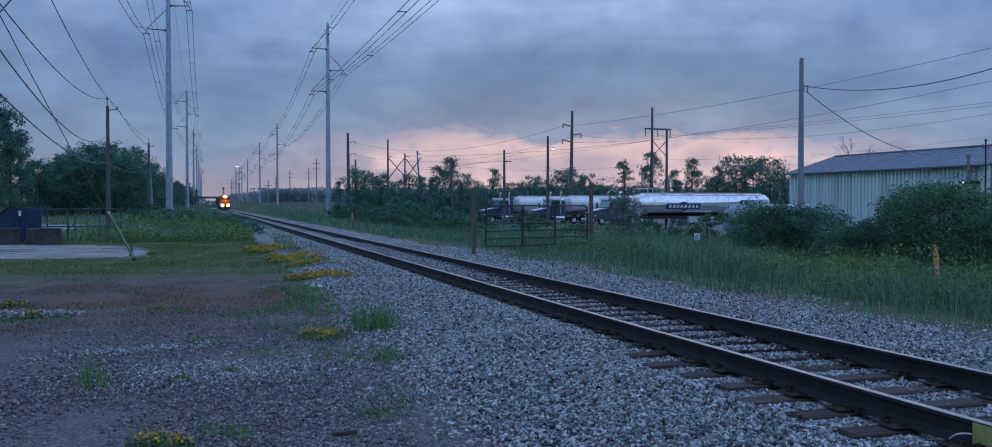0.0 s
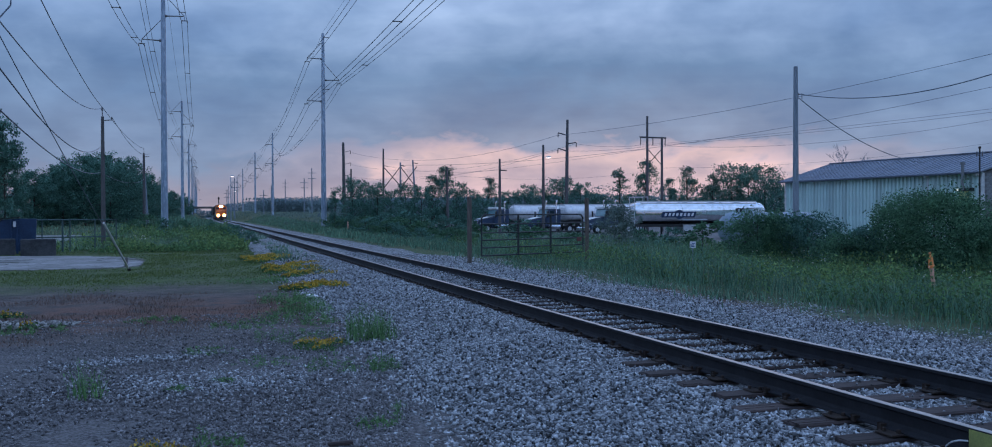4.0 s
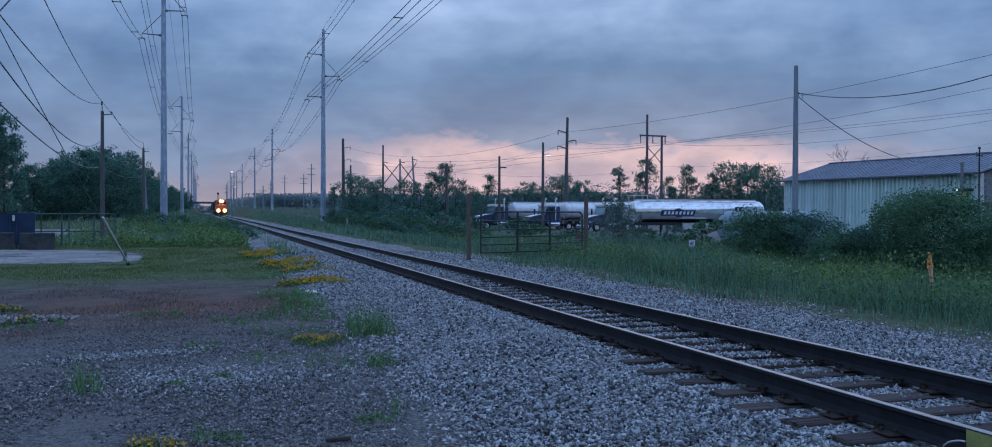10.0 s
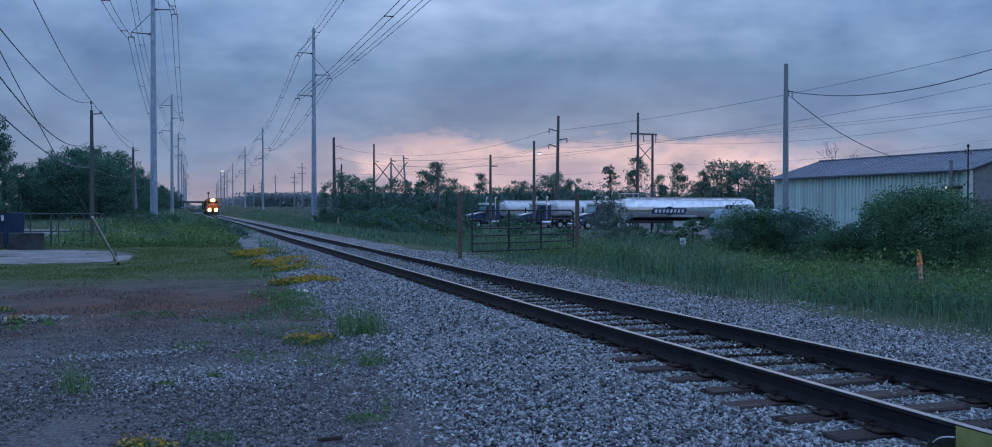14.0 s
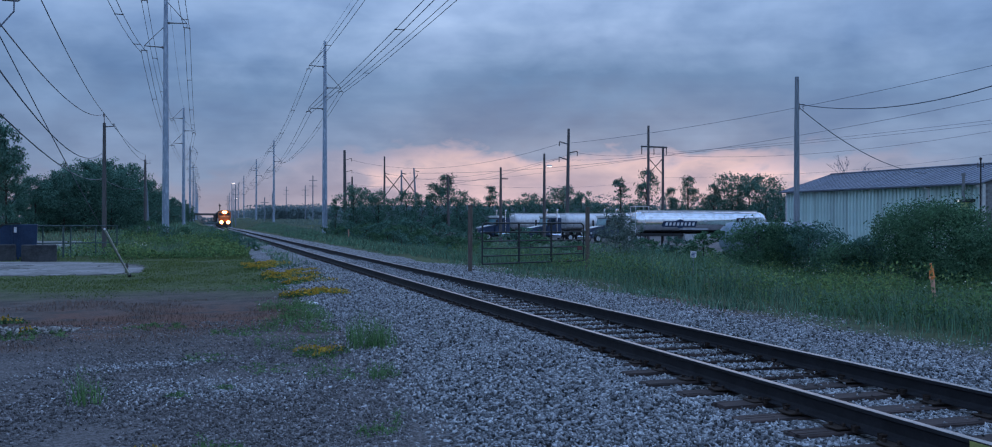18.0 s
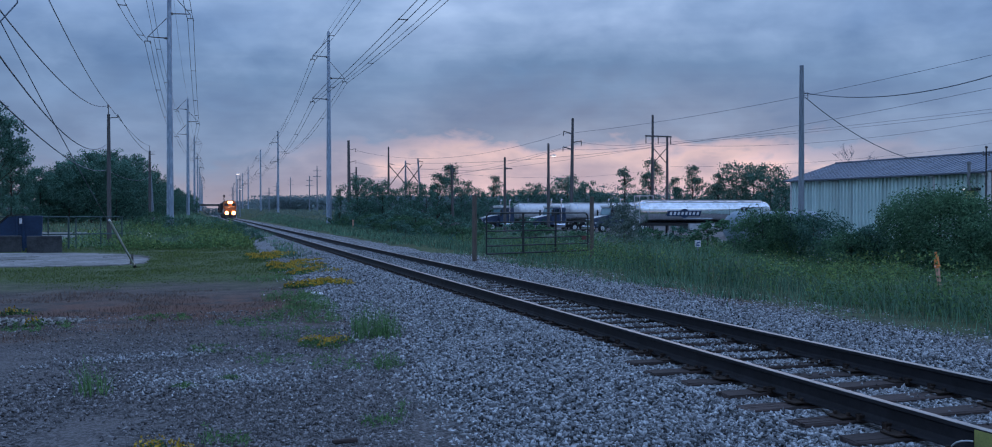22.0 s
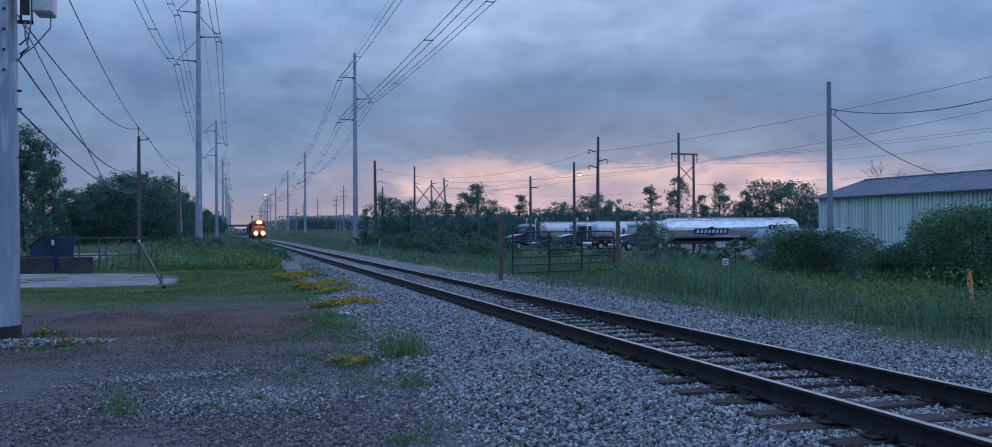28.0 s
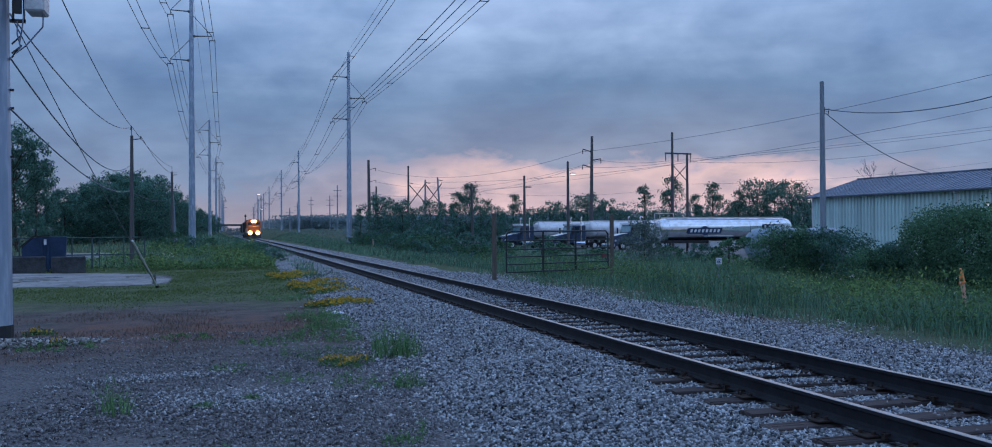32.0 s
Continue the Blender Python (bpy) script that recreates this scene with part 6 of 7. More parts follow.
        part("front_handrail", bm, M_WHITE, t)
    return t, bogie(t, 4.2) + bogie(t, 15.4)


def hopper(col, label):
    t = thing("hopper_car", label, "railway car", group="freight cars")
    bm = bmesh.new()
    prism(bm, [(-1.4, 1.35), (1.4, 1.35), (1.58, 2.0), (1.58, 4.0), (1.2, 4.5), (-1.2, 4.5), (-1.58, 4.0), (-1.58, 2.0)], 0.8, 15.6)
    body = part("body", bm, col, t)
    for s in (-1, 1):
        for k in range(12):
            bm = bmesh.new()
            y = 1.3 + k * 1.25
            box(bm, s * 1.57, y - 0.05, 1.5, s * 1.66, y + 0.05, 4.0)
            part("rib", bm, col, body)
    bm = bmesh.new()
    box(bm, -0.2, 0.0, 0.8, 0.2, 16.4, 1.1)
    part("draft_sill", bm, M_BLACK, t)
    return t, bogie(t, 2.3) + bogie(t, 14.1)


loco, loco_wheels = locomotive()
train = [(loco, 0.0, loco_wheels)]
y = 20.4
for k in range(5):
    c, w = hopper((M_RUST, M_BLACK, mat("grey_car", (0.2, 0.2, 0.21), None, 1, 0.7))[k % 3], ("rust-brown covered hopper car", "black covered hopper car", "grey covered hopper car")[k % 3] + " coupled in the train")
    train.append((c, y, w))
    y += 16.6


# ---- trees and bushes ----
BROAD = "dense dark green broadleaf tree at the edge of the field"
made_trees = {}


def plant(kind, top, seed_turn, group, wide=1.0):
    """Copies one of the tree kinds so that its top is at the given place."""
    src, h = made_trees[kind]
    if kind == "thin":
        wide *= 0.72
    z = gz(top[0], top[1])
    k = (top[2] - z) / src["crown_top"]
    m = pose(top[0], top[1], z, 0, 0, seed_turn * 77)
    if not src.get("used"):
        src["used"] = 1
        ob = src
        ob.matrix_basis = m
    else:
        ob = copy_thing(src, m)
    ob.scale = (k * wide, k * wide, k)
    tagged(ob, group=group)
    return ob


def kinds():
    made_trees["left_a"] = (make_tree(10, 4.6, 21, 0.27, 9000, 0.0, 84, M_LEAFD, BROAD), 10)
    made_trees["left_b"] = (make_tree(10, 4.2, 22, 0.27, 8600, 0.0, 76, M_LEAFD, BROAD), 10)
    made_trees["loose"] = (make_tree(11, 3.6, 23, 0.22, 10500, 0.03, 46, M_LEAFD, "tall loose-crowned dark tree beside the lot", airy=True), 11)
    made_trees["right_a"] = (make_tree(7, 3.0, 24, 0.20, 5400, 0.0, 54, M_LEAFD, "green broadleaf tree in the scrub beyond the track", airy=True, lobe=(0.14, 0.33)), 7)
    made_trees["right_b"] = (make_tree(7, 2.8, 25, 0.20, 5000, 0.02, 40, M_LEAFD, "green broadleaf tree in the scrub beyond the track"), 7)
    made_trees["thin"] = (make_tree(8, 1.6, 26, 0.17, 4200, 0.04, 54, M_LEAFD, "slim open-crowned tree behind the truck yard", airy=True, lobe=(0.18, 0.42)), 8)
    made_trees["cone"] = (make_tree(8, 1.3, 27, 0.16, 3600, 0.04, 44, M_LEAFD, "small pointed tree behind the truck yard", tall=0.7, airy=True, lobe=(0.18, 0.40)), 8)
    made_trees["shrub"] = (make_tree(2, 1.35, 28, 0.15, 1300, 0.02, 24, M_LEAF, "rounded green shrub in the verge", "bush"), 2)
    made_trees["shrub_b"] = (make_tree(2, 1.5, 29, 0.15, 1300, 0.02, 24, M_LEAFD, "dark green shrub in the verge", "bush"), 2)


kinds()
G = "trees beside the lot"
for k, (kind, top, wide) in enumerate((
        ("loose", (-16.90, 87.11, 11.02), 0.75), ("loose", (-16.81, 93.32, 9.01), 0.7), ("left_a", (-23.54, 106.97, 10.99), 1.0), ("left_b", (-17.92, 115.61, 6.64), 1.0),
        ("left_a", (-17.47, 129.11, 7.97), 0.9), ("left_b", (-16.07, 136.05, 10.02), 1.0), ("left_a", (-13.57, 138.41, 10.05), 1.0), ("left_b", (-11.27, 141.90, 10.49), 1.0),
        ("left_a", (-9.74, 147.70, 10.14), 0.9), ("left_b", (-8.37, 159.81, 8.44), 0.9), ("left_a", (-17.67, 122.84, 5.83), 0.9), ("left_b", (-19.00, 110.69, 5.94), 1.0),
        ("left_b", (-17.59, 118.65, 7.00), 1.1), ("left_a", (-15.21, 120.03, 7.99), 1.0), ("left_b", (-12.96, 121.44, 8.41), 1.0), ("left_a", (-10.95, 125.00, 8.49), 1.0), ("left_b", (-9.25, 128.65, 8.07), 1.0), ("left_a", (-8.40, 180.74, 7.72), 0.9), ("left_b", (-7.16, 274.60, 7.72), 1.2), ("left_a", (-4.63, 305.23, 7.63), 1.2), ("left_b", (-8.61, 233.17, 7.99), 1.1), ("left_a", (-28.01, 113.57, 10.12), 1.0),
        ("left_a", (-7.2, 176.0, 7.4), 0.9), ("left_b", (-5.8, 192.0, 6.5), 0.9), ("left_a", (-4.6, 238.0, 6.2), 1.0), ("left_b", (-3.4, 290.0, 5.9), 1.1))):
    plant(kind, top, k, G, wide)
G = "trees beyond the track"
for k, (kind, top, wide) in enumerate((
        ("right_a", (17.37, 111.99, 6.14), 0.9), ("right_b", (19.75, 117.53, 5.97), 0.9), ("right_a", (20.65, 114.10, 5.63), 0.8), ("right_b", (20.92, 106.66, 4.38), 0.9), ("thin", (14.18, 105.61, 4.44), 1.1),
        ("right_a", (25.45, 119.95, 5.87), 0.8), ("right_b", (25.10, 109.57, 5.15), 0.8), ("thin", (28.37, 116.97, 6.77), 1.4), ("thin", (30.85, 121.46, 8.17), 1.5),
        ("right_b", (30.78, 114.10, 5.73), 0.8), ("right_a", (34.14, 120.38, 5.13), 0.8), ("thin", (44.36, 143.44, 7.63), 1.2), ("right_b", (37.34, 124.61, 4.56), 1.0),
        ("right_a", (47.16, 142.53, 5.40), 1.1), ("right_b", (51.33, 146.49, 6.56), 1.1), ("right_a", (51.61, 141.16, 5.80), 1.0), ("right_a", (55.20, 140.08, 7.63), 1.2),
        ("right_b", (60.03, 143.80, 6.77), 1.1), ("right_a", (60.31, 138.45, 5.19), 1.1), ("cone", (61.88, 132.79, 8.60), 1.2), ("right_b", (62.25, 137.83, 4.59), 1.2),
        ("thin", (68.09, 136.14, 10.26), 1.3), ("right_a", (66.12, 136.64, 4.99), 1.1), ("thin", (66.96, 125.95, 7.04), 1.2), ("thin", (69.86, 125.09, 8.75), 1.3),
        ("right_b", (73.09, 134.49, 5.40), 1.1), ("thin", (72.93, 124.11, 7.61), 1.2), ("right_a", (77.00, 124.98, 9.23), 1.0), ("right_b", (78.35, 122.46, 8.94), 0.9),
        ("right_a", (77.64, 117.43, 8.50), 0.9), ("right_b", (76.77, 112.43, 6.67), 0.9), ("right_a", (78.90, 132.69, 5.70), 1.2), ("right_b", (79.52, 137.72, 5.10), 1.2))):
    plant(kind, top, k, G, wide)
G = "shrubs of the verge"
for k, (kind, top, wide) in enumerate((
        ("shrub_b", (15.17, 100.02, 1.89), 1.3), ("shrub", (15.44, 91.55, 1.63), 1.5), ("shrub_b", (16.19, 87.13, 1.87), 1.5), ("shrub", (15.85, 78.85, 1.53), 1.6),
        ("shrub_b", (17.89, 82.42, 2.09), 1.6), ("shrub", (17.86, 76.13, 1.22), 1.5), ("shrub_b", (21.29, 85.55, 1.63), 1.5), ("shrub", (13.60, 98.40, 1.35), 1.2),
        ("shrub_b", (12.60, 61.00, 1.00), 1.2), ("shrub", (13.48, 75.39, 0.93), 1.4), ("shrub_b", (2.17, 68.43, 1.12), 1.1), ("shrub_b", (2.32, 66.2, 1.05), 0.9), ("shrub_b", (3.05, 60.6, 0.72), 0.9), ("shrub_b", (2.86, 61.92, 0.70), 1.5), ("shrub", (3.08, 56.61, 0.41), 1.4), ("shrub", (1.58, 72.79, 0.90), 1.4),
        ("shrub", (2.01, 53.80, 0.42), 1.0), ("shrub_b", (23.74, 88.97, 1.25), 1.5), ("shrub", (27.67, 54.23, 0.70), 1.5), ("shrub_b", (28.06, 52.02, 0.89), 1.4),
        ("shrub", (28.72, 49.73, 1.30), 1.5), ("shrub_b", (27.40, 56.41, 0.75), 1.3), ("shrub", (-4.60, 89.39, 1.86), 1.1), ("shrub_b", (-2.69, 80.41, 1.54), 1.2),
        ("shrub", (-1.29, 84.16, 1.32), 1.1), ("shrub_b", (0.87, 93.96, 1.14), 1.0), ("shrub", (-5.67, 85.52, 1.43), 1.0))):
    plant(kind, top, k, G, wide)


rs = random.Random(17)
for k in range(36):
    y = rs.uniform(62, 112) if k < 24 else rs.uniform(44, 66)
    x = (13.6 if k < 24 else 12.2) + rs.uniform(0.4, 7.5) * (0.5 + 0.5 * rs.random()) + 0.02 * (y - 60)
    z = gz(x, y) + rs.uniform(0.7, 1.9) * (0.6 + 0.4 * min(1, (x - 13) / 4))
    plant(rs.choice(("shrub", "shrub_b", "shrub_b")), (x, y, z), 40 + k, G, rs.uniform(1.2, 2.0))


def bush(top, r, seed, label, material=None, n=9000, leaf=0.085):
    z = gz(top[0], top[1])
    t = make_tree(top[2] - z, r, seed, leaf * 1.08, int(n * 1.3), 0.0, 84, material or M_LEAF, label, "bush")
    t.matrix_basis = pose(top[0], top[1], z)
    t.scale = (1, 1, (top[2] - z) / t["crown_top"])
    return t


bush((26.60, 29.05, 2.67), 3.2, 41, "large dense green bush before the shed", M_LEAF, 28000)
bush((26.61, 27.35, 1.61), 2.5, 42, "dense green bush before the shed", M_LEAF, 10000)
bush((25.81, 31.78, 1.24), 1.2, 43, "dense green bush before the shed", M_LEAFD, 6000)
bush((23.85, 36.59, 1.89), 1.9, 44, "wide green bush under the yard pole", M_LEAF, 8000)
bush((24.75, 36.1, 1.80), 1.7, 48, "wide green bush under the yard pole", M_LEAF, 6000)
bush((25.60, 35.30, 1.80), 1.8, 45, "wide dark green bush under the yard pole", M_LEAFD, 7000)
bush((24.88, 32.06, 1.03), 1.6, 46, "low green bush beside a larger one", M_LEAF, 4500)
bush((22.15, 47.60, 2.38), 1.4, 47, "pale silvery-green bush behind the gate", M_LEAFG, 5000)

# bare tree behind the shed
top = Vector((86.44, 109.53, 11.41))
t = thing("bare_tree", "leafless pale tree behind the shed roof", "tree", pose(top.x, top.y, gz(top.x, top.y)))
bm = bmesh.new()
rb = random.Random(8)
H = dz(top)


def twig(p, d, L, r, depth):
    q = p + d * L
    rod(bm, p, q, r, r * 0.6, 5)
    if depth:
        for k in range(3):
            nd = (d + Vector((rb.uniform(-0.55, 0.55), rb.uniform(-0.55, 0.55), rb.uniform(0.0, 0.4)))).normalized()
            twig(p.lerp(q, rb.uniform(0.6, 1)), nd, L * rb.uniform(0.42, 0.6), r * 0.6, depth - 1)


twig(Vector((0, 0, -0.2)), Vector((0, 0, 1)), H * 0.62, 0.09, 6)
part("branches", bm, M_GREYWOOD, t)


# ---- far woods ----
def far_woods():
    """Distant wood edges all round, as one leafy mass of clumps."""
    g = np.random.default_rng(31)
    pts = []

    def belt(x0, y0, x1, y1, h, n, depth=14.0):
        t = g.random(n)
        L = math.hypot(x1 - x0, y1 - y0)
        hh = h * (0.50 + 0.50 * np.array([noise.noise(Vector((a * L * 0.05, h, y0 * 0.01))) * 0.5 + 0.5 + 0.25 * noise.noise(Vector((a * L * 0.25, 1, 5))) for a in t]))
        x = x0 + (x1 - x0) * t + g.normal(size=n) * depth * 0.3
        y = y0 + (y1 - y0) * t + g.random(n) * depth
        z = ground_z(x, y) - 0.5 + (hh + 0.5) * g.random(n) ** 1.05
        pts.append(np.stack([x, y, z], 1))
    belt(26, 430, 150, 400, 7.6, 34000)
    belt(-25, 640, 40, 620, 6, 7000)
    belt(26, 560, 60, 430, 8, 6000)
    belt(150, 400, 420, 250, 14, 9000)
    belt(30, 190, 75, 180, 5.5, 9000)
    belt(75, 180, 190, 110, 6.5, 12000)
    belt(-10, 300, -60, 210, 9, 6000)
    belt(-60, 210, -300, 180, 13, 6000)
    p = np.concatenate(pts)
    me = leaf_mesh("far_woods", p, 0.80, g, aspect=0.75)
    tagged(part_mesh("far_woods", me, M_FARHAZE), "distant edge of woods along the horizon, paled by painted haze", "woods", kind="stuff")


far_woods()


# ---- grass and weeds ----
g = np.random.default_rng(5)


def scatter(n, x0, x1, y0, y1, power=1.0):
    return x0 + (x1 - x0) * g.random(n), y0 + (y1 - y0) * g.random(n) ** power


def clumped(x, y, scale, seed):
    return np.array([noise.noise(Vector((a * scale, b * scale, seed))) for a, b in zip(x, y)])


# tall grass along the far verge
x, y = scatter(72000, 9.8, 24, 9, 60, 1.4)
c = clumped(x, y, 0.35, 2.0)
edge = smooth01((x - 10.5 - 0.6 * c) / 1.3)
keep = (g.random(len(x)) < 0.25 + 0.75 * edge) & (x > 10.2 + 0.7 * c) & ~((np.abs(np.degrees(np.arctan2(x, y)) - 42.35) < 0.8) & (np.hypot(x, y) > 21) & (np.hypot(x, y) < 30))
x, y, c, edge = x[keep], y[keep], c[keep], edge[keep]
side_ = 1 - 0.6 * smooth01((np.degrees(np.arctan2(x, y)) - 29) / 7)
hgt_ = (0.2 + 0.68 * edge * side_) * (1 + 0.6 * c) * g.uniform(0.35, 1.25, len(x)) * (1 - 0.5 * smooth01((y - 36) / 12)) * np.where((x < 14.0) & (y > 25) & (y < 34), 0.45, 1.0)
tagged(blades("tall_grass", x, y, ground_z(x, y) - 0.03, hgt_, 0.011 + 0.010 * g.random(len(x)), M_GRASS, g, 0.75), "tall green verge grass beyond the track", "grass", kind="stuff")
# leafy weeds among it
x, y = scatter(88000, 11.2, 27, 9, 46, 1.3)
c = clumped(x, y, 0.5, 7.0)
keep = (c > -0.05 - 0.25 * (x > 16) - 0.4 * (np.arctan2(x, y) > 0.62)) & ~((np.abs(np.degrees(np.arctan2(x, y)) - 42.35) < 1.1) & (np.hypot(x, y) > 22) & (np.hypot(x, y) < 30.5))
x, y, c = x[keep], y[keep], c[keep]
z = ground_z(x, y) + g.random(len(x)) * np.clip(0.55 + 0.95 * c, 0.1, 1.2)
pale = clumped(x, y, 0.45, 27.0) > 0.10
for sel, m_, lab in ((~pale, M_WEED, "leafy dark green weeds in the verge"), (pale, M_LOTWEED, "leafy yellowish weeds in the verge")):
    tagged(part_mesh("leafy_weeds", leaf_mesh("leafy_weeds", np.stack([x, y, z], 1)[sel], 0.085, g, aspect=0.45), m_), lab, "weeds", kind="stuff")
x, y = scatter(260, 14, 26, 12, 40)
z = ground_z(x, y) + 0.5 + 0.35 * g.random(len(x))
tagged(part_mesh("pale_flowers", leaf_mesh("pale_flowers", np.stack([x, y, z], 1), 0.045, g, aspect=0.9), M_WHITEFL), "small pale flowers in the verge weeds", "flowers", kind="stuff")
# weeds creeping into the stone bed's edges
x = np.concatenate([bed_left(y_) - 0.3 + np.abs(g.normal(size=len(y_))) * 0.55 for y_ in (np.linspace(26, 170, 5200),)] + [10.7 - np.abs(g.normal(size=6500)) * 0.6])
y = np.concatenate([np.linspace(26, 170, 5200), 14 + 110 * g.random(6500) ** 1.4])
keep = clumped(x, y, 0.45, 22.0) > 0.02
x, y = x[keep], y[keep]
tagged(blades("bed_weeds", x, y, np.maximum(bed_z(x, y), ground_z(x, y)) - 0.03, g.uniform(0.06, 0.32, len(x)), (0.012 + 0.012 * g.random(len(x))) * (1 + y / 50), M_GRASS, g, 0.9), "thin weeds growing into the edge of the ballast", "weeds", kind="stuff")
# far verge and meadow
x, y = scatter(26000, 10.8, 40, 42, 130, 1.3)
hgt_ = g.uniform(0.12, 0.48, len(x)) * (1 + 0.7 * clumped(x, y, 0.15, 3.0))
tagged(blades("meadow_grass", x, y, ground_z(x, y) - 0.03, hgt_, 0.03 + 0.03 * g.random(len(x)), M_GRASS, g, 0.9), "rough meadow grass between track and yard", "grass", kind="stuff")
x, y = scatter(9000, 10.4, 16, 55, 250, 1.3)
hgt_ = g.uniform(0.12, 0.40, len(x)) * (1 + 0.7 * clumped(x, y, 0.12, 8.0))
tagged(blades("verge_grass", x, y, ground_z(x, y) - 0.03, hgt_, 0.06 + 0.04 * g.random(len(x)), M_GRASS, g), "rough verge grass along the track", "grass", kind="stuff")
x, y = scatter(12000, 12, 60, 125, 420, 1.4)
hgt_ = g.uniform(0.12, 0.42, len(x)) * (1 + 0.6 * clumped(x, y, 0.06, 18.0))
tagged(blades("far_meadow", x, y, ground_z(x, y) - 0.05, hgt_, 0.12 + 0.10 * g.random(len(x)), M_LEAFG, g, 0.9), "rough grass of the far meadow below the woods", "grass", kind="stuff")
x, y = scatter(9000, -10, 3.3, 108, 330, 1.5)
hgt_ = g.uniform(0.2, 0.7, len(x)) * (1 + 0.6 * clumped(x, y, 0.08, 51.0))
tagged(blades("bank_grass", x, y, ground_z(x, y) - 0.05, hgt_, 0.09 + 0.08 * g.random(len(x)), M_GRASS, g, 0.9), "rough grass on the bank beside the steel poles", "grass", kind="stuff")
# lot side: short lawn, then rough weeds towards the trees
x, y = scatter(56000, -12, 3.2, 22.0, 52, 1.25)
on_pad = (x < -2.0 - 0.16 * np.maximum(0, y - 39) ** 1.6) & (y > 32.8) & (y < 45)
keep = ~on_pad & (x < bed_left(y) - 0.1)
x, y = x[keep], y[keep]
keep = smooth01((y - 21.5) / 7) > 0.7 * g.random(len(x)) + 0.7 * clumped(x, y, 0.6, 33.0)
x, y = x[keep], y[keep]
c = clumped(x, y, 0.5, 4.0)
tagged(blades("lawn_grass", x, y, ground_z(x, y) - 0.01, g.uniform(0.02, 0.075, len(x)) * (1 + c) * (0.35 + 0.65 * smooth01((y - 22) / 8)), 0.02 + 0.015 * g.random(len(x)), M_LAWN, g), "short green grass beside the lot", "grass", kind="stuff")
x, y = scatter(15000, -8, 3.3, 52, 110, 1.3)
keep = ~((x < -8.2) & (y < 80) & (y > 64))
x, y = x[keep], y[keep]
hgt_ = g.uniform(0.12, 0.48, len(x)) * (1 + 0.7 * clumped(x, y, 0.2, 6.0)) * (1 - 0.65 * smooth01((x - 0.8) / 1.6) * smooth01((75 - y) / 8))
tagged(blades("rough_grass", x, y, ground_z(x, y) - 0.03, hgt_, 0.03 + 0.02 * g.random(len(x)), M_FIELD, g, 0.9), "rough tall grass and weeds beside the track", "grass", kind="stuff")
x, y = scatter(26000, -7, 2.3, 47, 96, 1.25)
c = clumped(x, y, 0.25, 12.0)
keep = (c > -0.25) & ~((x < -4.2) & (y < 86) & (g.random(len(x)) < 0.7))
x, y, c = x[keep], y[keep], c[keep]
z = ground_z(x, y) + g.random(len(x)) * np.clip(0.40 + 1.3 * c, 0.06, 1.4)
dark = clumped(x, y, 0.4, 41.0) > -0.02
for sel, m_, lab in ((dark, M_WEED, "dark leafy weeds between lot and track"), (~dark, M_LOTWEED, "yellowish leafy weeds between lot and track")):
    tagged(part_mesh("lot_weeds", leaf_mesh("lot_weeds", np.stack([x, y, z], 1)[sel], 0.15, g, aspect=0.5), m_), lab, "weeds", kind="stuff")
x, y = scatter(14000, -60, -8, 52, 120, 1.2)
keep = ~((x > -14.5) & (x < -8.2) & (y < 80) & (y > 64))
x, y = x[keep], y[keep]
hgt_ = g.uniform(0.12, 0.45, len(x))
tagged(blades("field_grass", x, y, ground_z(x, y) - 0.03, hgt_, 0.05 + 0.03 * g.random(len(x)), M_FIELD, g), "rough field grass before the trees", "grass", kind="stuff")
x, y = -3.5 + 0.35 * g.normal(size=30), 58 + 0.8 * g.normal(size=30)
tagged(part_mesh("white_flowers", leaf_mesh("white_flowers", np.stack([x, y, ground_z(x, y) + 0.35 + 0.25 * g.random(30)], 1), 0.07, g, aspect=0.9), M_WHITEFL), "cluster of white flowers in the field weeds", "flowers", kind="stuff")
# dry reddish grass on the dirt
x, y = scatter(14000, -4.5, 2.0, 13.8, 22)
c = clumped(x, y, 0.6, 15.0)
keep = (c > -0.05) & (x < bed_left(y) - 0.4)
x, y, c = x[keep], y[keep], c[keep]
tagged(blades("dry_grass", x, y, ground_z(x, y), g.uniform(0.02, 0.08, len(x)) * (1 + c), 0.006 + 0.005 * g.random(len(x)), M_DRY, g, 1.6), "thin dry reddish grass on the dirt", "grass", kind="stuff")


def flower_patch(cx, cy, rx, ry, n, seed, label, h=0.16, big=1.0):
    """A low mat of leaves set with small yellow flowers."""
    q = np.random.default_rng(seed)
    t = thing("flower_patch", label, "flowers", pose(cx, cy, gz(cx, cy)), "yellow flower patches")
    a, r = q.random(n) * 6.283, np.sqrt(q.random(n))
    x, y = rx * r * np.cos(a), ry * r * np.sin(a)
    k = np.array([noise.noise(Vector((u_ * 1.5, v_ * 1.5, seed))) for u_, v_ in zip(x, y)])
    z = h * (0.35 + 0.65 * q.random(n)) * (1 - 0.6 * r ** 2)
    part_mesh("leaves", leaf_mesh("leaves", np.stack([x, y, z * 0.85], 1), 0.055 * big, q), M_WEED, t, "low green leaves")["kind"] = "stuff"
    f = k > -0.08
    part_mesh("petals", leaf_mesh("petals", np.stack([x[f], y[f], z[f] + 0.035], 1)[: int(n * 0.38)], 0.045 * big, q, aspect=0.9), M_YELLOW, t, "small yellow flowers")["kind"] = "stuff"


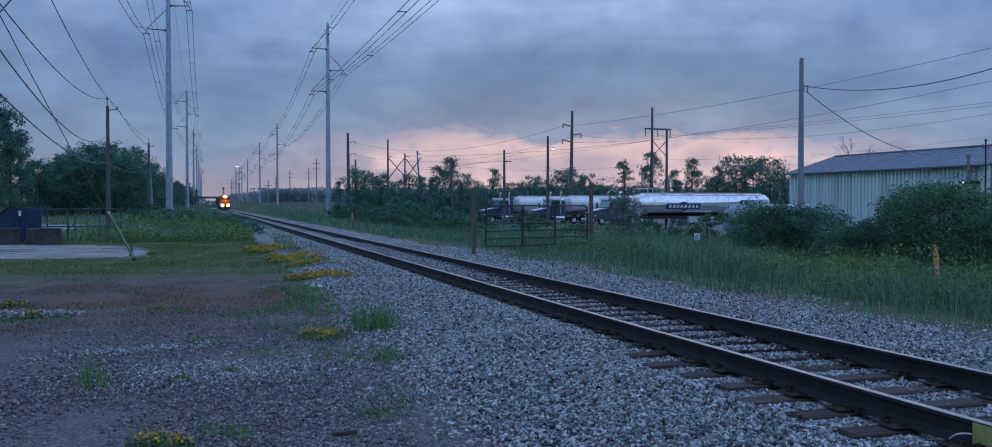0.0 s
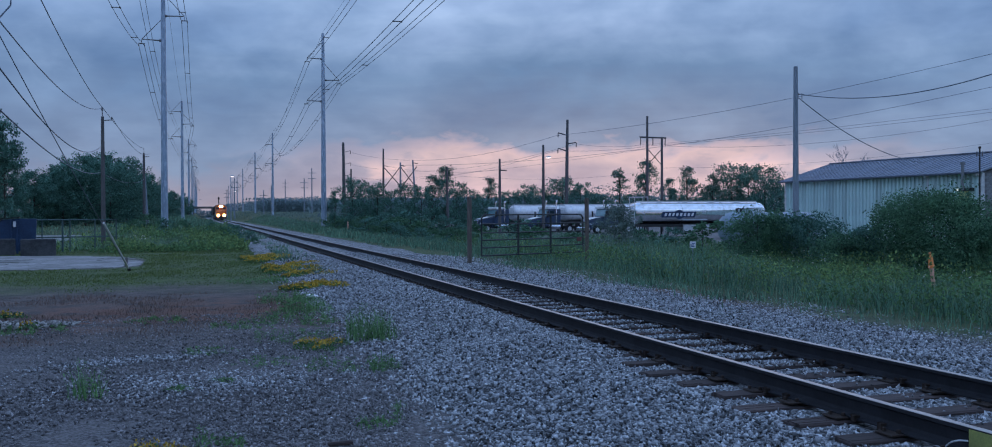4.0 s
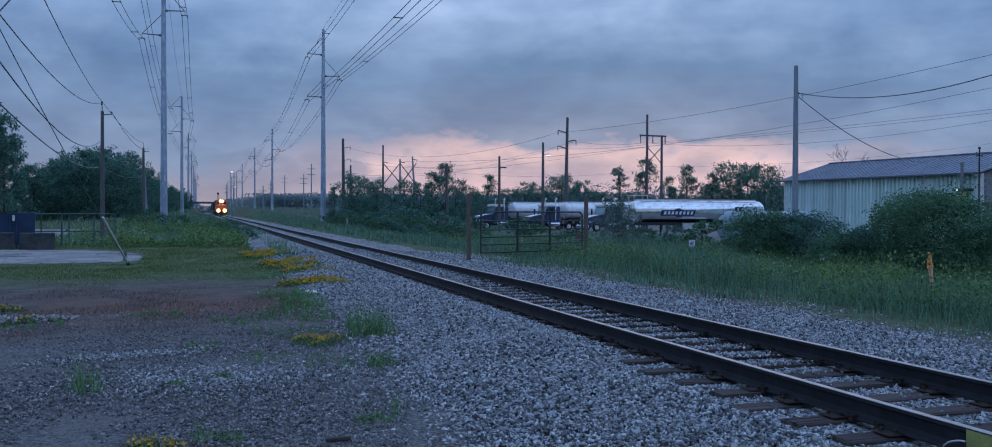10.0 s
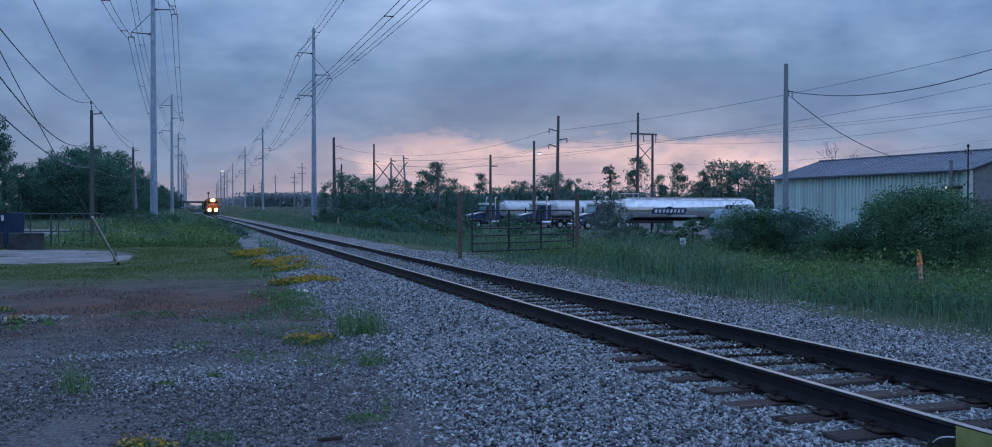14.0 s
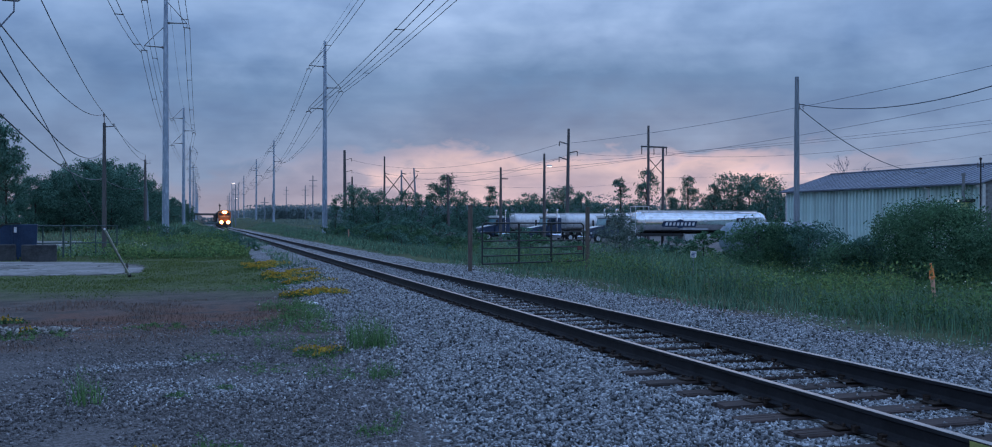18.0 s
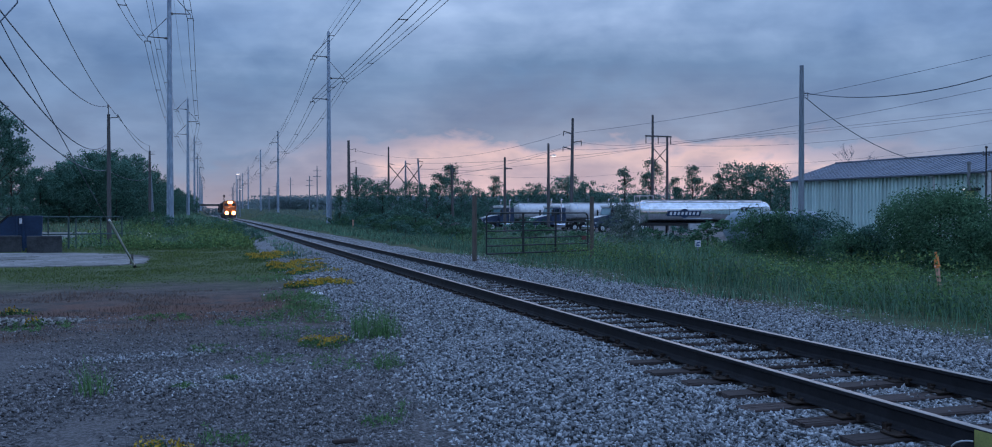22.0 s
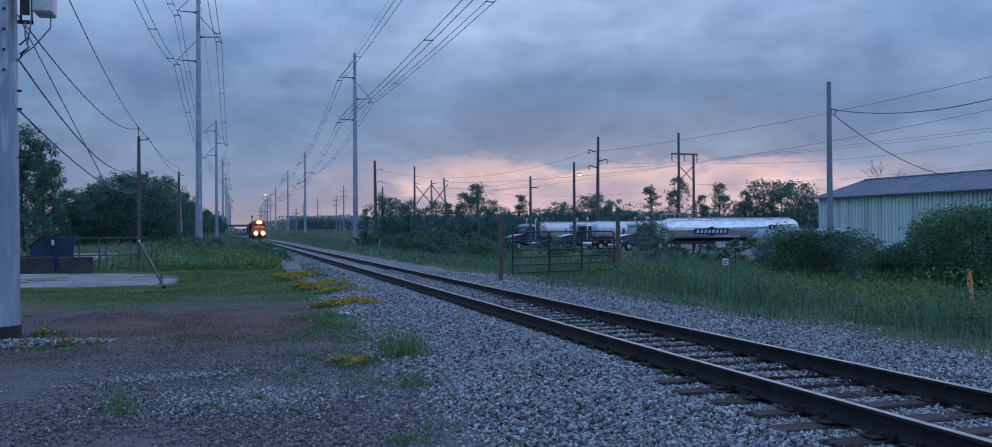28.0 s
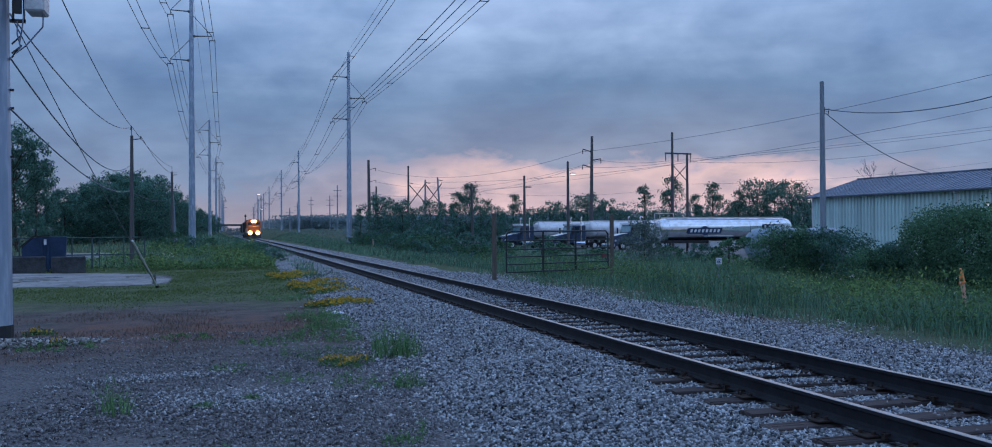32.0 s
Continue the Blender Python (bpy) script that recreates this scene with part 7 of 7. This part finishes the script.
YL = "mat of small yellow flowers at the ballast's edge"
rf = random.Random(21)
spots = [((1.34, 12.41, 0.00), 0.22, 0.25, 260), ((1.50, 12.06, 0.00), 0.16, 0.16, 110), ((1.73, 12.54, -0.00), 0.18, 0.16, 130), ((-0.44, 7.14, 0.00), 0.13, 0.07, 90),
         ((-0.22, 7.02, 0.00), 0.14, 0.07, 100), ((-0.34, 7.26, 0.00), 0.06, 0.05, 30), ((-3.05, 17.50, 0.00), 0.30, 0.16, 130), ((-2.48, 15.76, 0.00), 0.18, 0.10, 40)]
for cx, cy, wide, deep, count in ((2.45, 38.0, 0.90, 3.4, 18), (2.85, 30.6, 0.90, 3.2, 26), (2.95, 27.2, 0.6, 1.4, 8), (2.55, 22.4, 0.65, 0.9, 11)):
    for k in range(count):
        u_ = -1 + 2 * (k + 0.5) / count
        r = rf.uniform(0.16, 0.36) * (cy / 29) ** 0.5
        spots.append(((cx + wide * u_, cy + deep * (0.35 * u_ + rf.uniform(-0.6, 0.6)), 0), r * rf.uniform(1.0, 1.5), r * rf.uniform(0.9, 1.5), int(1500 * r * r + 160)))
for k, (p, rx, ry, n) in enumerate(spots):
    near = p[1] < 14
    flower_patch(p[0], p[1], rx, ry, n * (2 if near else 1), 50 + k, YL, 0.12 if near else 0.16, 0.5 if near else 1.0)


def weed(p, h, r, n, seed, label="green leafy weed growing in the gravel", material=None, cat="weed"):
    """Upright stalks, each with narrow leaves."""
    q = np.random.default_rng(seed)
    t = thing("weed", label, cat, pose(p[0], p[1], gz(p[0], p[1])), "weeds in the gravel")
    a, rr = q.random(n) * 6.283, r * np.sqrt(q.random(n))
    x, y = rr * np.cos(a), rr * np.sin(a)
    hh = h * q.uniform(0.3, 1.0, n) * (1 - 0.35 * (rr / r) ** 2)
    ob = blades("stalk", x, y, np.full(n, 0.0), hh, np.full(n, 0.010 if h > 0.4 else 0.007), material or M_GRAVELWEED, q, 0.7)
    ob.parent = t
    ob["kind"] = "stuff"
    m = n * (4 if h > 0.4 else 11)
    i = q.integers(0, n, m)
    s = q.random(m) ** 0.7
    pts = np.stack([x[i] + q.normal(size=m) * 0.025, y[i] + q.normal(size=m) * 0.025, hh[i] * s], 1)
    part_mesh("leaves", leaf_mesh("leaves", pts, 0.042 if p[1] > 14 else 0.034, q, aspect=0.33), material or M_GRAVELWEED, t)["kind"] = "stuff"
    return t


for k, (p, h, r, n) in enumerate((((2.19, 12.99, 0.00), 0.66, 0.30, 120), ((2.38, 12.85, 0.00), 0.52, 0.26, 90), ((2.14, 13.73, 0.00), 0.45, 0.15, 30), ((1.95, 10.39, 0.00), 0.24, 0.2, 40), ((-1.05, 9.75, 0.00), 0.42, 0.19, 52), ((1.35, 7.62, 0.00), 0.16, 0.14, 16),
                                  ((1.60, 7.85, 0.00), 0.2, 0.05, 6), ((1.23, 13.43, 0.00), 0.26, 0.6, 46), ((1.28, 15.72, 0.00), 0.26, 0.55, 50), ((1.78, 17.03, 0.00), 0.34, 0.5, 120), ((0.73, 11.24, 0.00), 0.12, 0.4, 26),
                                  ((1.38, 10.57, 0.00), 0.26, 0.3, 26), ((1.77, 15.01, 0.00), 0.25, 0.3, 40), ((1.63, 19.13, 0.00), 0.28, 0.6, 120), ((0.01, 7.37, 0.00), 0.2, 0.1, 9), ((0.24, 7.30, 0.00), 0.16, 0.12, 10),
                                  ((-0.22, 9.87, -0.00), 0.06, 0.12, 16), ((0.22, 10.17, 0.00), 0.06, 0.14, 14), ((-0.71, 16.34, 0.00), 0.10, 0.5, 50), ((-2.46, 15.72, 0.00), 0.1, 0.7, 60), ((3.39, 13.62, 0.10), 0.12, 0.12, 10),
                                  ((3.09, 22.40, 0.00), 0.25, 0.15, 16), ((5.62, 10.32, 0.12), 0.07, 0.05, 8), ((1.49, 25.10, 0.00), 0.15, 0.9, 80), ((0.61, 15.19, 0.00), 0.12, 0.5, 40), ((0.11, 12.49, 0.00), 0.07, 0.4, 30))):
    weed(p, h, r, n, 80 + k)


# ---- what moves ----
TRAIN_START, TRAIN_END = 293.0, 216.0           # the locomotive's front along the track at 0 s and 32 s
WHEEL_R = 0.48


def motions():
    v = (TRAIN_END - TRAIN_START) / 32.0
    steps = 140
    for ob, back, wheels in train:
        walk(ob, [(t, pose(MID_X, TRAIN_START + back + v * t, RAIL_Z)) for t in (0.0, 16.0, 32.0)])
        for w, y in wheels:
            walk(w, [(32.0 * k / steps, pose(0, y, WHEEL_R, math.degrees(-v * 32.0 * k / steps / WHEEL_R))) for k in range(steps + 1)])


motions()
